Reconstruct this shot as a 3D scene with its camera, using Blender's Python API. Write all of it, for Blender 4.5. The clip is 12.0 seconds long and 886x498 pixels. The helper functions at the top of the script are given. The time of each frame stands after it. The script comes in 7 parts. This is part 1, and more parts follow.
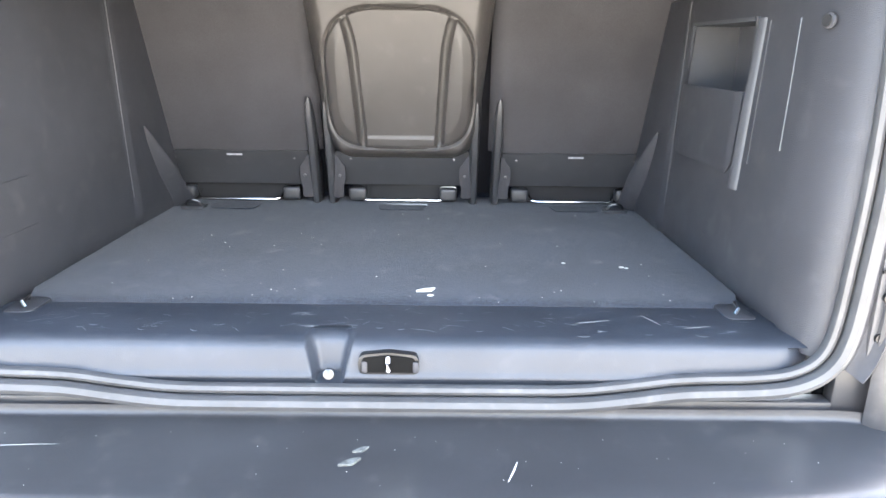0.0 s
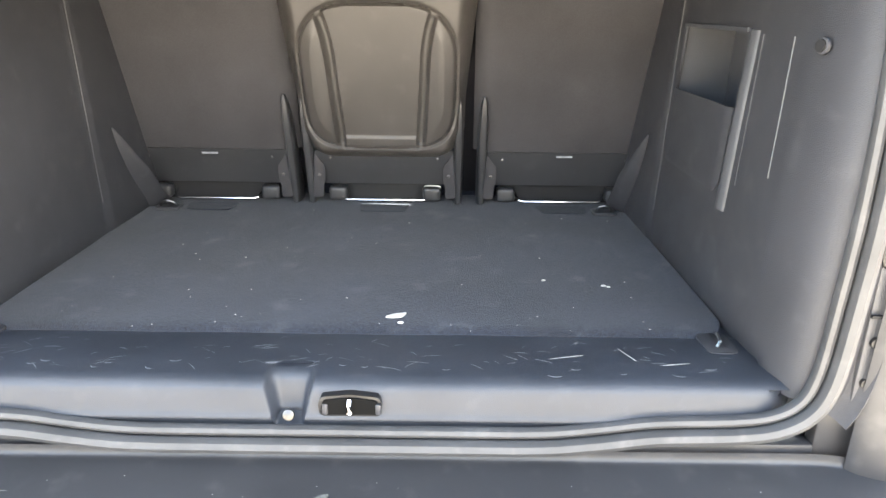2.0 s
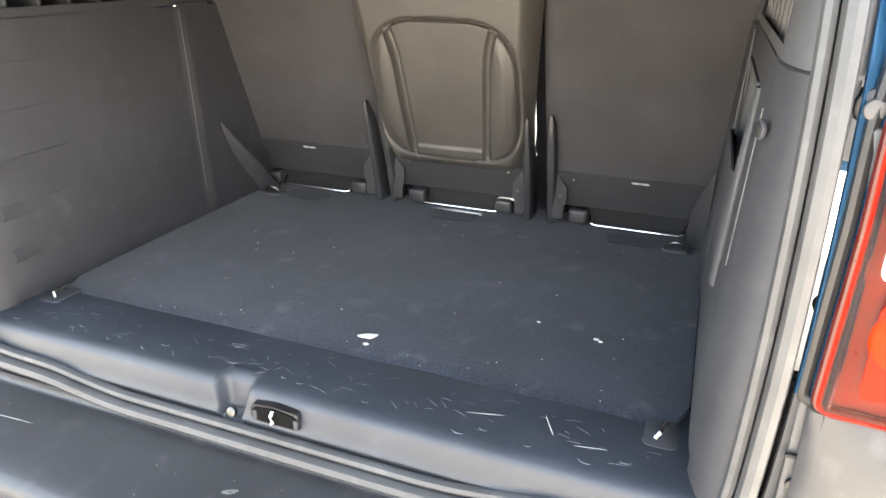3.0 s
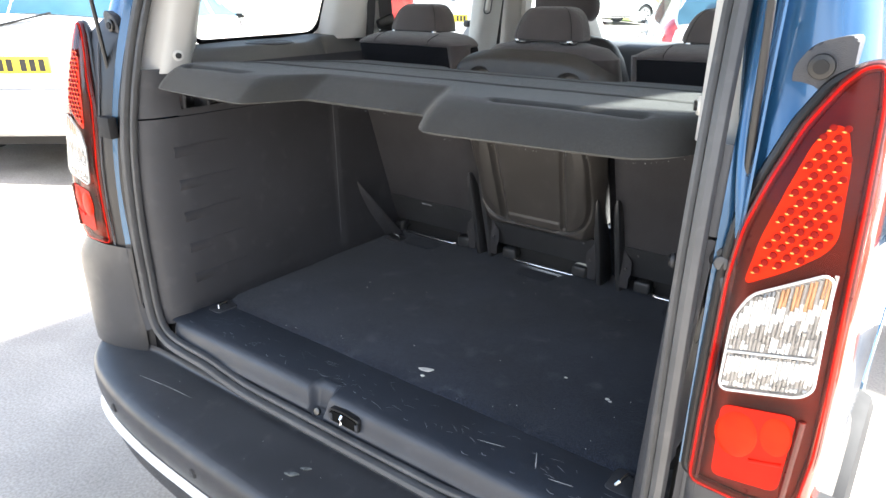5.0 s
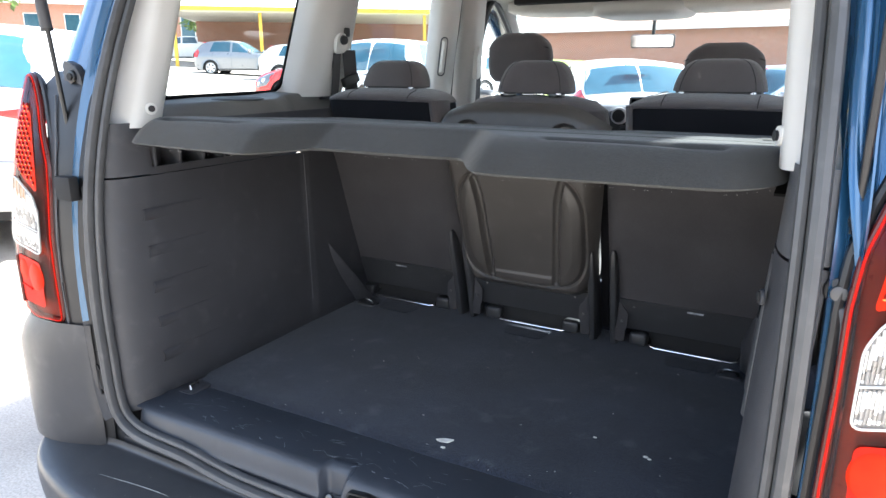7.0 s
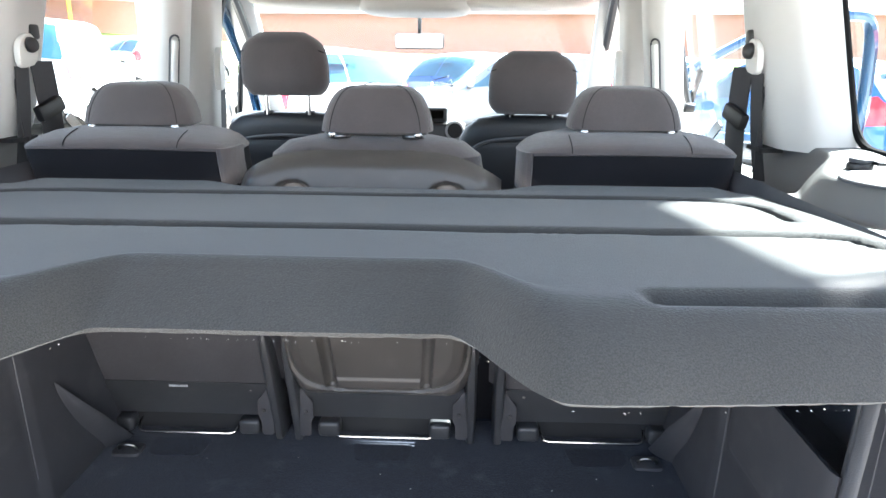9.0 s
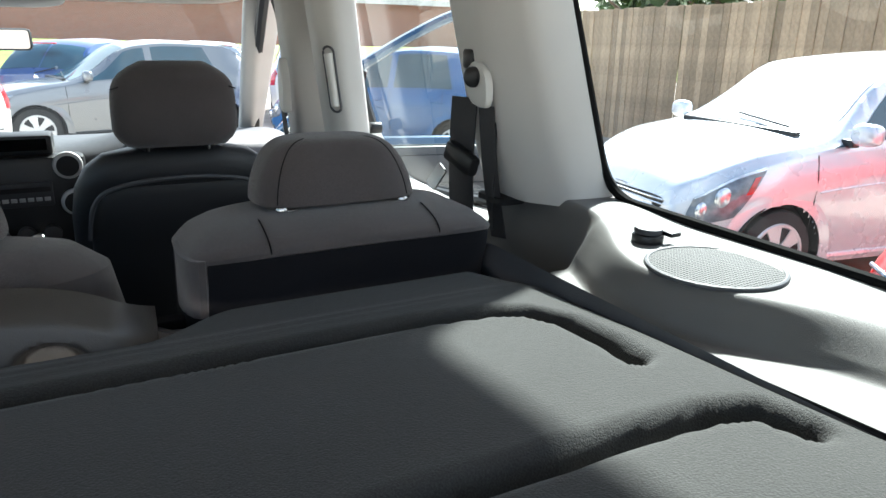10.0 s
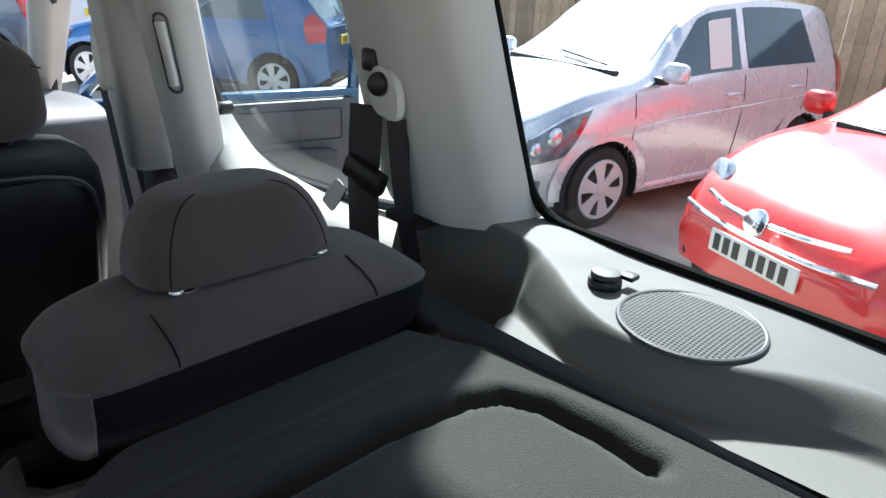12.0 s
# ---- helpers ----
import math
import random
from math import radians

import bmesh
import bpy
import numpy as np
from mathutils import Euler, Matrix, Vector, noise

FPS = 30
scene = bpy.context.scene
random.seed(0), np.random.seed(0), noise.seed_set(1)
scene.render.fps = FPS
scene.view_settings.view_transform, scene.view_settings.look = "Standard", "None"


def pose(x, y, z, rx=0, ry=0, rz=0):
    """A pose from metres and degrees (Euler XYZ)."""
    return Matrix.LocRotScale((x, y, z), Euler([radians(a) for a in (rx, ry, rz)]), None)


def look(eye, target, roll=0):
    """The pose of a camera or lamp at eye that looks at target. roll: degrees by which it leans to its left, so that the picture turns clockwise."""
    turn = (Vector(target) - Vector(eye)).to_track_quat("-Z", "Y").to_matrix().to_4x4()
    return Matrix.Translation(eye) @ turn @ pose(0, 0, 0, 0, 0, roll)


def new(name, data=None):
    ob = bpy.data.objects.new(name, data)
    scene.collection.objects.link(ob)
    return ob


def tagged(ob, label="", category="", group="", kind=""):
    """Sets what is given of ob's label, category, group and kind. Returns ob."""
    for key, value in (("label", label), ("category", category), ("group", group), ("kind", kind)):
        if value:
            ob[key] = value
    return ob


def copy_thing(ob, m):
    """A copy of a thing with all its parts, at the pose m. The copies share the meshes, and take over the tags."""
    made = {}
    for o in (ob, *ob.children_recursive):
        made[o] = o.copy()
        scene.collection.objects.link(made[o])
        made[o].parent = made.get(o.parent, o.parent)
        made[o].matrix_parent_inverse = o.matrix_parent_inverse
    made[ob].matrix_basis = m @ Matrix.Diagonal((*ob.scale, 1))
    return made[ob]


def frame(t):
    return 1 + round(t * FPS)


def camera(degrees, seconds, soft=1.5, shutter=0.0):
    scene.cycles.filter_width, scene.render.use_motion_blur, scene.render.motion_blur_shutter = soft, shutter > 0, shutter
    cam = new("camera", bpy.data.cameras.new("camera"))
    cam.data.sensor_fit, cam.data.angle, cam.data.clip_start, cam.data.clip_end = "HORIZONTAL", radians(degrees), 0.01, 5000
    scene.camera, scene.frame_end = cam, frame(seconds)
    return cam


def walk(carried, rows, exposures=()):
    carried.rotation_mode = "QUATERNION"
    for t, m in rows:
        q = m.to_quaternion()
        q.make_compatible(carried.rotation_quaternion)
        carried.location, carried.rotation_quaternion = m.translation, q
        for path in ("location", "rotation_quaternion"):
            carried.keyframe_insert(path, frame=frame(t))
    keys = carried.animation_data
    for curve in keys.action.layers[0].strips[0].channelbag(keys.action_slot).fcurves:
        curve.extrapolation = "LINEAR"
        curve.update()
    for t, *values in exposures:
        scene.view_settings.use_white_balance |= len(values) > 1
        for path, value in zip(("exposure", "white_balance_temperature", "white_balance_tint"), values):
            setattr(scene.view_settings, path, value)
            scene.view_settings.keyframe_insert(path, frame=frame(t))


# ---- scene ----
import functools
cam = camera(67.4, 12.0)
PATH = [
    (0, (0.091, -0.864, 1.02), (0.102, 1.051, 0.443), 0.7),
    (0.5, (0.088, -0.765, 0.96), (0.093, 1.146, 0.373), 0.7),
    (1, (0.089, -0.749, 0.966), (0.094, 1.162, 0.376), 0.7),
    (1.5, (0.093, -0.753, 0.97), (0.095, 1.157, 0.375), 0.7),
    (2, (0.146, -0.783, 1.104), (0.143, 1.095, 0.417), 0.7),
    (2.5, (0.318, -0.682, 1.185), (0.079, 1.14, 0.395), 0.8),
    (2.7, (0.416, -0.675, 1.199), (-0.012, 1.111, 0.406), 0.5),
    (4.3, (0.89, -0.739, 1.307), (-0.197, 0.725, 0.484), 0.5),
    (4.5, (0.888, -0.754, 1.316), (-0.207, 0.704, 0.494), 0.4),
    (5, (0.879, -0.8, 1.414), (-0.245, 0.689, 0.692), 0.1),
    (5.5, (0.868, -0.815, 1.431), (-0.275, 0.732, 0.88), -0.2),
    (6, (0.834, -0.834, 1.417), (-0.258, 0.758, 0.893), -0.1),
    (6.5, (0.778, -0.861, 1.378), (-0.222, 0.792, 0.86), -0.1),
    (6.7, (0.734, -0.858, 1.359), (-0.237, 0.812, 0.84), -0.0),
    (8.3, (0.225, -0.794, 1.347), (-0.356, 1.041, 0.805), 0.3),
    (8.5, (0.195, -0.696, 1.368), (-0.291, 1.163, 0.814), 0.3),
    (9, (0.158, -0.393, 1.435), (0.096, 1.525, 0.871), 0.5),
    (9.5, (0.083, -0.161, 1.471), (0.651, 1.669, 0.898), 1.1),
    (10, (0.187, 0.062, 1.491), (1.079, 1.751, 0.9), 1.0),
    (10.5, (0.289, 0.212, 1.48), (1.386, 1.751, 0.826), 1.5),
    (11, (0.305, 0.241, 1.509), (1.54, 1.626, 0.761), 1.7),
    (11.5, (0.277, 0.243, 1.525), (1.55, 1.582, 0.759), 2.0),
    (12, (0.173, 0.267, 1.58), (1.454, 1.591, 0.801), 2.5),
]
EXPOSURES = [(0.0, 4.98, 6050, 8), (0.5, 4.8, 6350, 8), (1.5, 4.68, 6550, 7), (2.7, 4.65, 6850, 6), (4.3, 3.14, 6300, 8), (5.5, 3.18, 6100, 8), (6.7, 3.1, 5900, 8), (8.3, 3.95, 5800, 8), (9.0, 4.15, 5850, 8), (9.5, 3.55, 5950, 6), (10.0, 2.5, 6000, 6), (10.5, 2.02, 5950, 6), (12.0, 1.98, 5800, 8)]
walk(cam, [(t, look(eye, target, roll)) for t, eye, target, roll in PATH], EXPOSURES)

# ---- light ----
world = bpy.data.worlds.new("sky")
scene.world = world
world.use_nodes = True
wn = world.node_tree.nodes
wn.clear()
sky = wn.new("ShaderNodeTexSky")
sky.sky_type, sky.sun_disc = "NISHITA", False
SUN_TO = Vector((0.92, 0.78, 1.15)).normalized()
sky.sun_elevation = math.asin(SUN_TO.z)
sky.sun_rotation = math.atan2(SUN_TO.x, SUN_TO.y)
sky.air_density, sky.dust_density = 1.0, 1.5
bg = wn.new("ShaderNodeBackground")
bg.inputs["Strength"].default_value = 0.075
wo = wn.new("ShaderNodeOutputWorld")
# broken bright cloud over the blue
cloud = wn.new("ShaderNodeTexNoise")
cloud.inputs["Scale"].default_value, cloud.inputs["Detail"].default_value, cloud.inputs["Roughness"].default_value = 1.5, 3.0, 0.5
cover = wn.new("ShaderNodeMapRange")
cover.inputs["From Min"].default_value, cover.inputs["From Max"].default_value = 0.42, 0.58
cover.inputs["To Max"].default_value = 0.85
layer = wn.new("ShaderNodeMix")
layer.data_type = "RGBA"
layer.inputs["B"].default_value = (6.5, 6.6, 6.9, 1)
world.node_tree.links.new(cloud.outputs["Fac"], cover.inputs["Value"])
world.node_tree.links.new(cover.outputs[0], layer.inputs["Factor"])
world.node_tree.links.new(sky.outputs[0], layer.inputs["A"])
world.node_tree.links.new(layer.outputs["Result"], bg.inputs[0])
world.node_tree.links.new(bg.outputs[0], wo.inputs[0])
sun_data = bpy.data.lights.new("sun", "SUN")
sun_data.energy, sun_data.angle, sun_data.color = 5.0, radians(3.0), (1.0, 0.95, 0.87)
sun = new("sun", sun_data)
sun.matrix_world = look((SUN_TO * 30), (0, 0, 0))


# ---- materials ----
def material(name, color, rough=0.6, metal=0.0, grain=0.0, grain_scale=300.0, vary=0.15, vary_scale=6.0, bump=0.0, bump_scale=400.0,
             coat=0.0, spec=0.5, dust=0.0, sheen=0.0):
    """A surface with broad variation, fine grain, optional pale dust and relief."""
    m = bpy.data.materials.new(name)
    m.use_nodes = True
    nt = m.node_tree
    p = nt.nodes["Principled BSDF"]
    p.inputs["Roughness"].default_value, p.inputs["Metallic"].default_value = rough, metal
    p.inputs["Coat Weight"].default_value = coat
    p.inputs["Specular IOR Level"].default_value = spec
    p.inputs["Sheen Weight"].default_value = sheen
    tc = nt.nodes.new("ShaderNodeTexCoord")

    def noise_at(scale, detail=4.0):
        n = nt.nodes.new("ShaderNodeTexNoise")
        n.inputs["Scale"].default_value, n.inputs["Detail"].default_value = scale, detail
        nt.links.new(tc.outputs["Object"], n.inputs["Vector"])
        return n.outputs["Fac"]

    def mix(fac, a, b, blend="MIX"):
        x = nt.nodes.new("ShaderNodeMix")
        x.data_type, x.blend_type = "RGBA", blend
        for sock, v in ((x.inputs["Factor"], fac), (x.inputs["A"], a), (x.inputs["B"], b)):
            if hasattr(v, "is_linked"):
                nt.links.new(v, sock)
            else:
                sock.default_value = v
        return x.outputs["Result"]

    def ramp(sock, lo, hi):
        r = nt.nodes.new("ShaderNodeMapRange")
        r.inputs["From Min"].default_value, r.inputs["From Max"].default_value = lo, hi
        nt.links.new(sock, r.inputs["Value"])
        return r.outputs["Result"]

    base = (*color, 1)
    dark = tuple(c * (1 - vary) for c in color) + (1,)
    light = tuple(min(1, c * (1 + vary)) for c in color) + (1,)
    col = mix(ramp(noise_at(vary_scale), 0.3, 0.7), dark, light)
    if grain:
        g = ramp(noise_at(grain_scale, 2.0), 0.35, 0.65)
        col = mix(g, col, mix(1.0, col, (1 + grain, 1 + grain, 1 + grain, 1), "MULTIPLY"))
    if dust:
        d = ramp(noise_at(vary_scale * 4, 8.0), 0.58, 0.8)
        s = nt.nodes.new("ShaderNodeMath")
        s.operation = "MULTIPLY"
        s.inputs[1].default_value = dust
        nt.links.new(d, s.inputs[0])
        col = mix(s.outputs[0], col, (0.45, 0.43, 0.4, 1))
    nt.links.new(col, p.inputs["Base Color"])
    r = nt.nodes.new("ShaderNodeMapRange")
    r.inputs["To Min"].default_value, r.inputs["To Max"].default_value = max(0.0, rough - 0.07), min(1, rough + 0.07)
    nt.links.new(noise_at(vary_scale * 3), r.inputs["Value"])
    nt.links.new(r.outputs[0], p.inputs["Roughness"])
    if bump:
        b = nt.nodes.new("ShaderNodeBump")
        b.inputs["Strength"].default_value, b.inputs["Distance"].default_value = bump, 0.002
        nt.links.new(noise_at(bump_scale, 3.0), b.inputs["Height"])
        nt.links.new(b.outputs[0], p.inputs["Normal"])
    return m


def glass_material(name, tint, rough=0.0, gloss=0.08):
    """Thin window glass: tinted see-through with a mirror-like gloss at grazing angles."""
    m = bpy.data.materials.new(name)
    m.use_nodes = True
    nt = m.node_tree
    nt.nodes.clear()
    out = nt.nodes.new("ShaderNodeOutputMaterial")
    tr = nt.nodes.new("ShaderNodeBsdfTransparent")
    tr.inputs[0].default_value = (*tint, 1)
    gl = nt.nodes.new("ShaderNodeBsdfGlossy")
    gl.inputs["Roughness"].default_value = rough
    lw = nt.nodes.new("ShaderNodeLayerWeight")
    lw.inputs["Blend"].default_value = 0.5
    pw = nt.nodes.new("ShaderNodeMath")
    pw.operation, pw.inputs[1].default_value = "POWER", 4.0
    nt.links.new(lw.outputs["Facing"], pw.inputs[0])
    fr = nt.nodes.new("ShaderNodeMath")
    fr.operation, fr.inputs[1].default_value, fr.inputs[2].default_value = "MULTIPLY_ADD", 0.6, gloss * 0.6
    nt.links.new(pw.outputs[0], fr.inputs[0])
    mx = nt.nodes.new("ShaderNodeMixShader")
    nt.links.new(fr.outputs[0], mx.inputs[0])
    nt.links.new(tr.outputs[0], mx.inputs[1])
    nt.links.new(gl.outputs[0], mx.inputs[2])
    nt.links.new(mx.outputs[0], out.inputs[0])
    return m


M_LEDGE = material("ledge_plastic", (0.132, 0.130, 0.125), 0.58, bump=0.25, bump_scale=1000, vary=0.06, spec=0.2)
M_TRIM = material("trim_plastic", (0.039, 0.040, 0.046), 0.55, bump=0.35, bump_scale=700, vary=0.12, dust=0.05)
M_TRIM_SOFT = material("trim_plastic_grey", (0.068, 0.070, 0.077), 0.5, bump=0.3, bump_scale=600, vary=0.1, dust=0.03)
M_SILL = material("sill_plastic", (0.030, 0.035, 0.046), 0.42, bump=0.2, bump_scale=600, dust=0.025)
M_CARPET = material("boot_carpet", (0.0080, 0.0105, 0.0175), 0.95, grain=1.9, grain_scale=300, vary=0.22, vary_scale=5, bump=1.0, bump_scale=420, spec=0.2, dust=0.08, sheen=0.15)
M_CARPET_DARKER = material("boot_carpet_cutout", (0.0068, 0.0088, 0.0148), 0.95, grain=1.7, grain_scale=300, vary=0.2, bump=1.0, bump_scale=420, spec=0.2, sheen=0.11)
M_SHELF = material("shelf_carpet", (0.027, 0.027, 0.026), 0.95, grain=0.6, grain_scale=800, vary=0.14, vary_scale=5, bump=0.5, bump_scale=620, spec=0.12, sheen=0.17)
M_FABRIC = material("seat_fabric", (0.066, 0.058, 0.058), 0.85, grain=0.35, grain_scale=900, bump=0.5, bump_scale=1200, sheen=0.3, spec=0.2)
M_FABRIC_BLACK = material("seat_fabric_black", (0.007, 0.007, 0.009), 0.9, grain=0.4, grain_scale=900, bump=0.5, bump_scale=1200, spec=0.2)
M_SHELL = material("seat_shell_plastic", (0.038, 0.039, 0.042), 0.36, bump=0.25, bump_scale=800, dust=0.03)
M_SHELL_BACK = material("seat_shell_satin", (0.055, 0.051, 0.048), 0.38, bump=0.25, bump_scale=800, dust=0.03)
M_SEATBACK = material("seat_back_felt", (0.041, 0.040, 0.043), 0.8, grain=0.3, grain_scale=700, bump=0.4, bump_scale=900, spec=0.25)
M_PILLAR = material("pillar_plastic_grey", (0.5, 0.49, 0.47), 0.55, bump=0.15, bump_scale=900, vary=0.05)
M_LINER = material("headliner_cloth", (0.55, 0.53, 0.49), 0.95, grain=0.15, grain_scale=700, vary=0.05, bump=0.3, bump_scale=900)
M_RUBBER = material("seal_rubber", (0.062, 0.063, 0.066), 0.48, vary=0.2, vary_scale=12, dust=0.06)
M_BUMPER = material("bumper_plastic", (0.033, 0.034, 0.038), 0.35, bump=0.2, bump_scale=900, dust=0.06, vary=0.15)
M_BLACK = material("black_plastic", (0.012, 0.012, 0.013), 0.4, vary=0.2)
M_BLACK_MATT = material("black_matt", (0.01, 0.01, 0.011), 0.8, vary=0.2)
M_GASKET = material("gasket_rubber", (0.008, 0.008, 0.008), 0.9, vary=0.2, spec=0.08)
# near-black that paints the shade inside gaps and hollows
M_VOID_SHADE = material("void_shade", (0.004, 0.004, 0.004), 0.8, vary=0.3, spec=0.1)
M_BLUE = material("blue_paint", (0.018, 0.075, 0.16), 0.24, metal=0.55, coat=1.0, vary=0.05)
M_STEEL = material("bright_steel", (0.6, 0.6, 0.6), 0.22, metal=1.0, vary=0.1)
M_DARK_STEEL = material("dark_steel", (0.12, 0.12, 0.12), 0.3, metal=1.0, vary=0.1)
M_CHROME = material("chrome", (0.75, 0.75, 0.76), 0.08, metal=1.0, vary=0.03)
M_WHITE_PL = material("white_plastic", (0.62, 0.61, 0.58), 0.45, vary=0.05)
M_BELT = material("belt_webbing", (0.03, 0.03, 0.032), 0.75, grain=0.4, grain_scale=900, bump=0.4, bump_scale=900)
M_SCUFF = material("pale_scuff", (0.62, 0.62, 0.58), 0.9, vary=0.2, vary_scale=60)
M_SMUDGE = material("pale_smudge", (0.11, 0.115, 0.11), 0.85, vary=0.5, vary_scale=120)
M_SCRATCH = material("pale_scratch", (0.3, 0.31, 0.33), 0.8, vary=0.3, vary_scale=80)
M_GLASS = glass_material("window_glass", (0.76, 0.81, 0.80))
M_GLASS_DARK = glass_material("dark_glass", (0.25, 0.3, 0.32), gloss=0.1)


# ---- building helpers ----
def thing(name, label, category, at=(0, 0, 0), group="", kind=""):
    ob = new(name)
    ob.empty_display_size = 0.05
    ob.location = at
    return tagged(ob, label, category, group, kind)


def part(name, bm, mat, parent=None, label="", smooth=True, auto=None):
    """Links a bmesh, in world coordinates, as one mesh object under its thing."""
    me = bpy.data.meshes.new(name)
    bmesh.ops.recalc_face_normals(bm, faces=bm.faces)
    if smooth:
        for f in bm.faces:
            f.smooth = True
        for e in bm.edges:
            if len(e.link_faces) == 2 and e.calc_face_angle(0) > (auto or 0.7):
                e.smooth = False
    bm.to_mesh(me)
    bm.free()
    for m in mat if isinstance(mat, (list, tuple)) else [mat]:
        me.materials.append(m)
    ob = new(name, me)
    if parent is not None:
        ob.parent = parent
        ob.matrix_parent_inverse = Matrix.Translation(-Vector(parent.location))
    if label:
        ob["label"] = label
    return ob


def box(x0, x1, y0, y1, z0, z1, bevel=0.0, seg=2, bm=None):
    b = bmesh.new()
    vs = [b.verts.new((x, y, z)) for x in (x0, x1) for y in (y0, y1) for z in (z0, z1)]
    for f in ((0, 1, 3, 2), (4, 6, 7, 5), (0, 4, 5, 1), (2, 3, 7, 6), (0, 2, 6, 4), (1, 5, 7, 3)):
        b.faces.new([vs[i] for i in f])
    if bevel:
        bmesh.ops.bevel(b, geom=b.edges[:], offset=bevel, segments=seg, profile=0.5, affect="EDGES")
    return join(bm, b) if bm else b


def join(bm, other, m=None):
    """Adds other's geometry to bm."""
    me = bpy.data.meshes.new("tmp")
    other.to_mesh(me)
    other.free()
    if m is not None:
        me.transform(m)
    bm.from_mesh(me)
    bpy.data.meshes.remove(me)
    return bm


def moved(bm, m):
    bmesh.ops.transform(bm, matrix=m, verts=bm.verts[:])
    return bm


def grid(nu, nv, f, closed_u=False, closed_v=False):
    """A surface from f(i, j) over nu x nv points."""
    b = bmesh.new()
    vs = [[b.verts.new(f(i, j)) for j in range(nv)] for i in range(nu)]
    for i in range(nu if closed_u else nu - 1):
        for j in range(nv if closed_v else nv - 1):
            a, c = (i + 1) % nu, (j + 1) % nv
            b.faces.new((vs[i][j], vs[a][j], vs[a][c], vs[i][c]))
    return b


def capped(b):
    bmesh.ops.holes_fill(b, edges=[e for e in b.edges if e.is_boundary], sides=0)
    return b


def loft(rings, cap=True):
    b = grid(len(rings), len(rings[0]), lambda i, j: rings[i][j], closed_v=True)
    return capped(b) if cap else b


def solid(bm, depth):
    """Gives an open surface thickness."""
    bmesh.ops.recalc_face_normals(bm, faces=bm.faces)
    bmesh.ops.solidify(bm, geom=bm.faces[:], thickness=depth)
    return bm


def spline(pts, n):
    """n points on a smooth curve through pts."""
    pts = [Vector(p) for p in pts]
    out = []
    for k in range(n):
        s = k / (n - 1) * (len(pts) - 1)
        i = min(int(s), len(pts) - 2)
        u = s - i
        p0, p1, p2, p3 = pts[max(i - 1, 0)], pts[i], pts[i + 1], pts[min(i + 2, len(pts) - 1)]
        out.append(0.5 * (2 * p1 + (p2 - p0) * u + (2 * p0 - 5 * p1 + 4 * p2 - p3) * u * u + (3 * p1 - p0 - 3 * p2 + p3) * u ** 3))
    return out


def tube(pts, r, sides=10, n=None, closed=False, bm=None, ry=None, up=(0, 0, 1)):
    """A rod along pts; r may be a list; ry gives an oval section."""
    pts = spline(pts, n) if n else [Vector(p) for p in pts]
    N = len(pts)
    rings = []
    for i, p in enumerate(pts):
        a, c = (pts[i - 1] if i or closed else p), (pts[(i + 1) % N] if i < N - 1 or closed else p)
        t = (c - a).normalized()
        s = t.cross(Vector(up))
        s = (s if s.length > 1e-4 else t.cross(Vector((1, 0, 0)))).normalized()
        w = s.cross(t)
        ra = r[i] if isinstance(r, (list, tuple)) else r
        rb = ra if ry is None else ry
        rings.append([p + s * ra * math.cos(k * math.tau / sides) + w * rb * math.sin(k * math.tau / sides) for k in range(sides)])
    if closed:
        b = grid(N, sides, lambda i, j: rings[i][j], closed_u=True, closed_v=True)
    else:
        b = loft(rings)
    return join(bm, b) if bm else b


def slab(outline, axis, lo, hi, bevel=0.0, seg=2):
    """A flat outline of 2D points, extruded from lo to hi along an axis."""
    def at(p, d):
        return {"x": (d, p[0], p[1]), "y": (p[0], d, p[1]), "z": (p[0], p[1], d)}[axis]
    b = bmesh.new()
    lower = [b.verts.new(at(p, lo)) for p in outline]
    upper = [b.verts.new(at(p, hi)) for p in outline]
    n = len(outline)
    b.faces.new(lower)
    b.faces.new(upper)
    for i in range(n):
        b.faces.new((lower[i], lower[(i + 1) % n], upper[(i + 1) % n], upper[i]))
    if bevel:
        geom = [e for e in b.edges if (e.verts[0] in lower) == (e.verts[1] in lower)]
        bmesh.ops.bevel(b, geom=geom, offset=bevel, segments=seg, profile=0.5, affect="EDGES")
    return b


def rounded(outline, r, n=5):
    """Rounds the corners of a 2D outline."""
    out = []
    N = len(outline)
    for i in range(N):
        p0, p, p1 = Vector(outline[i - 1]), Vector(outline[i]), Vector(outline[(i + 1) % N])
        rr = r[i] if isinstance(r, (list, tuple)) else r
        a, c = (p0 - p), (p1 - p)
        ra = min(rr, a.length * 0.48, c.length * 0.48)
        if ra <= 0:
            out.append(tuple(p))
            continue
        a, c = p + a.normalized() * ra, p + c.normalized() * ra
        for k in range(n + 1):
            u = k / n
            out.append(tuple(a * (1 - u) ** 2 + p * 2 * u * (1 - u) + c * u * u))
    return out


def cyl(c, axis, r, h, seg=24, bevel=0.0, r2=None):
    """A disc or rod centred at c along an axis vector."""
    b = bmesh.new()
    bmesh.ops.create_cone(b, cap_ends=True, segments=seg, radius1=r, radius2=r if r2 is None else r2, depth=h)
    if bevel:
        geom = [e for e in b.edges if len(e.link_faces) == 2 and e.calc_face_angle(0) > 0.8]
        bmesh.ops.bevel(b, geom=geom, offset=bevel, segments=2, profile=0.5, affect="EDGES")
    return moved(b, Matrix.Translation(c) @ Vector(axis).to_track_quat("Z", "Y").to_matrix().to_4x4())


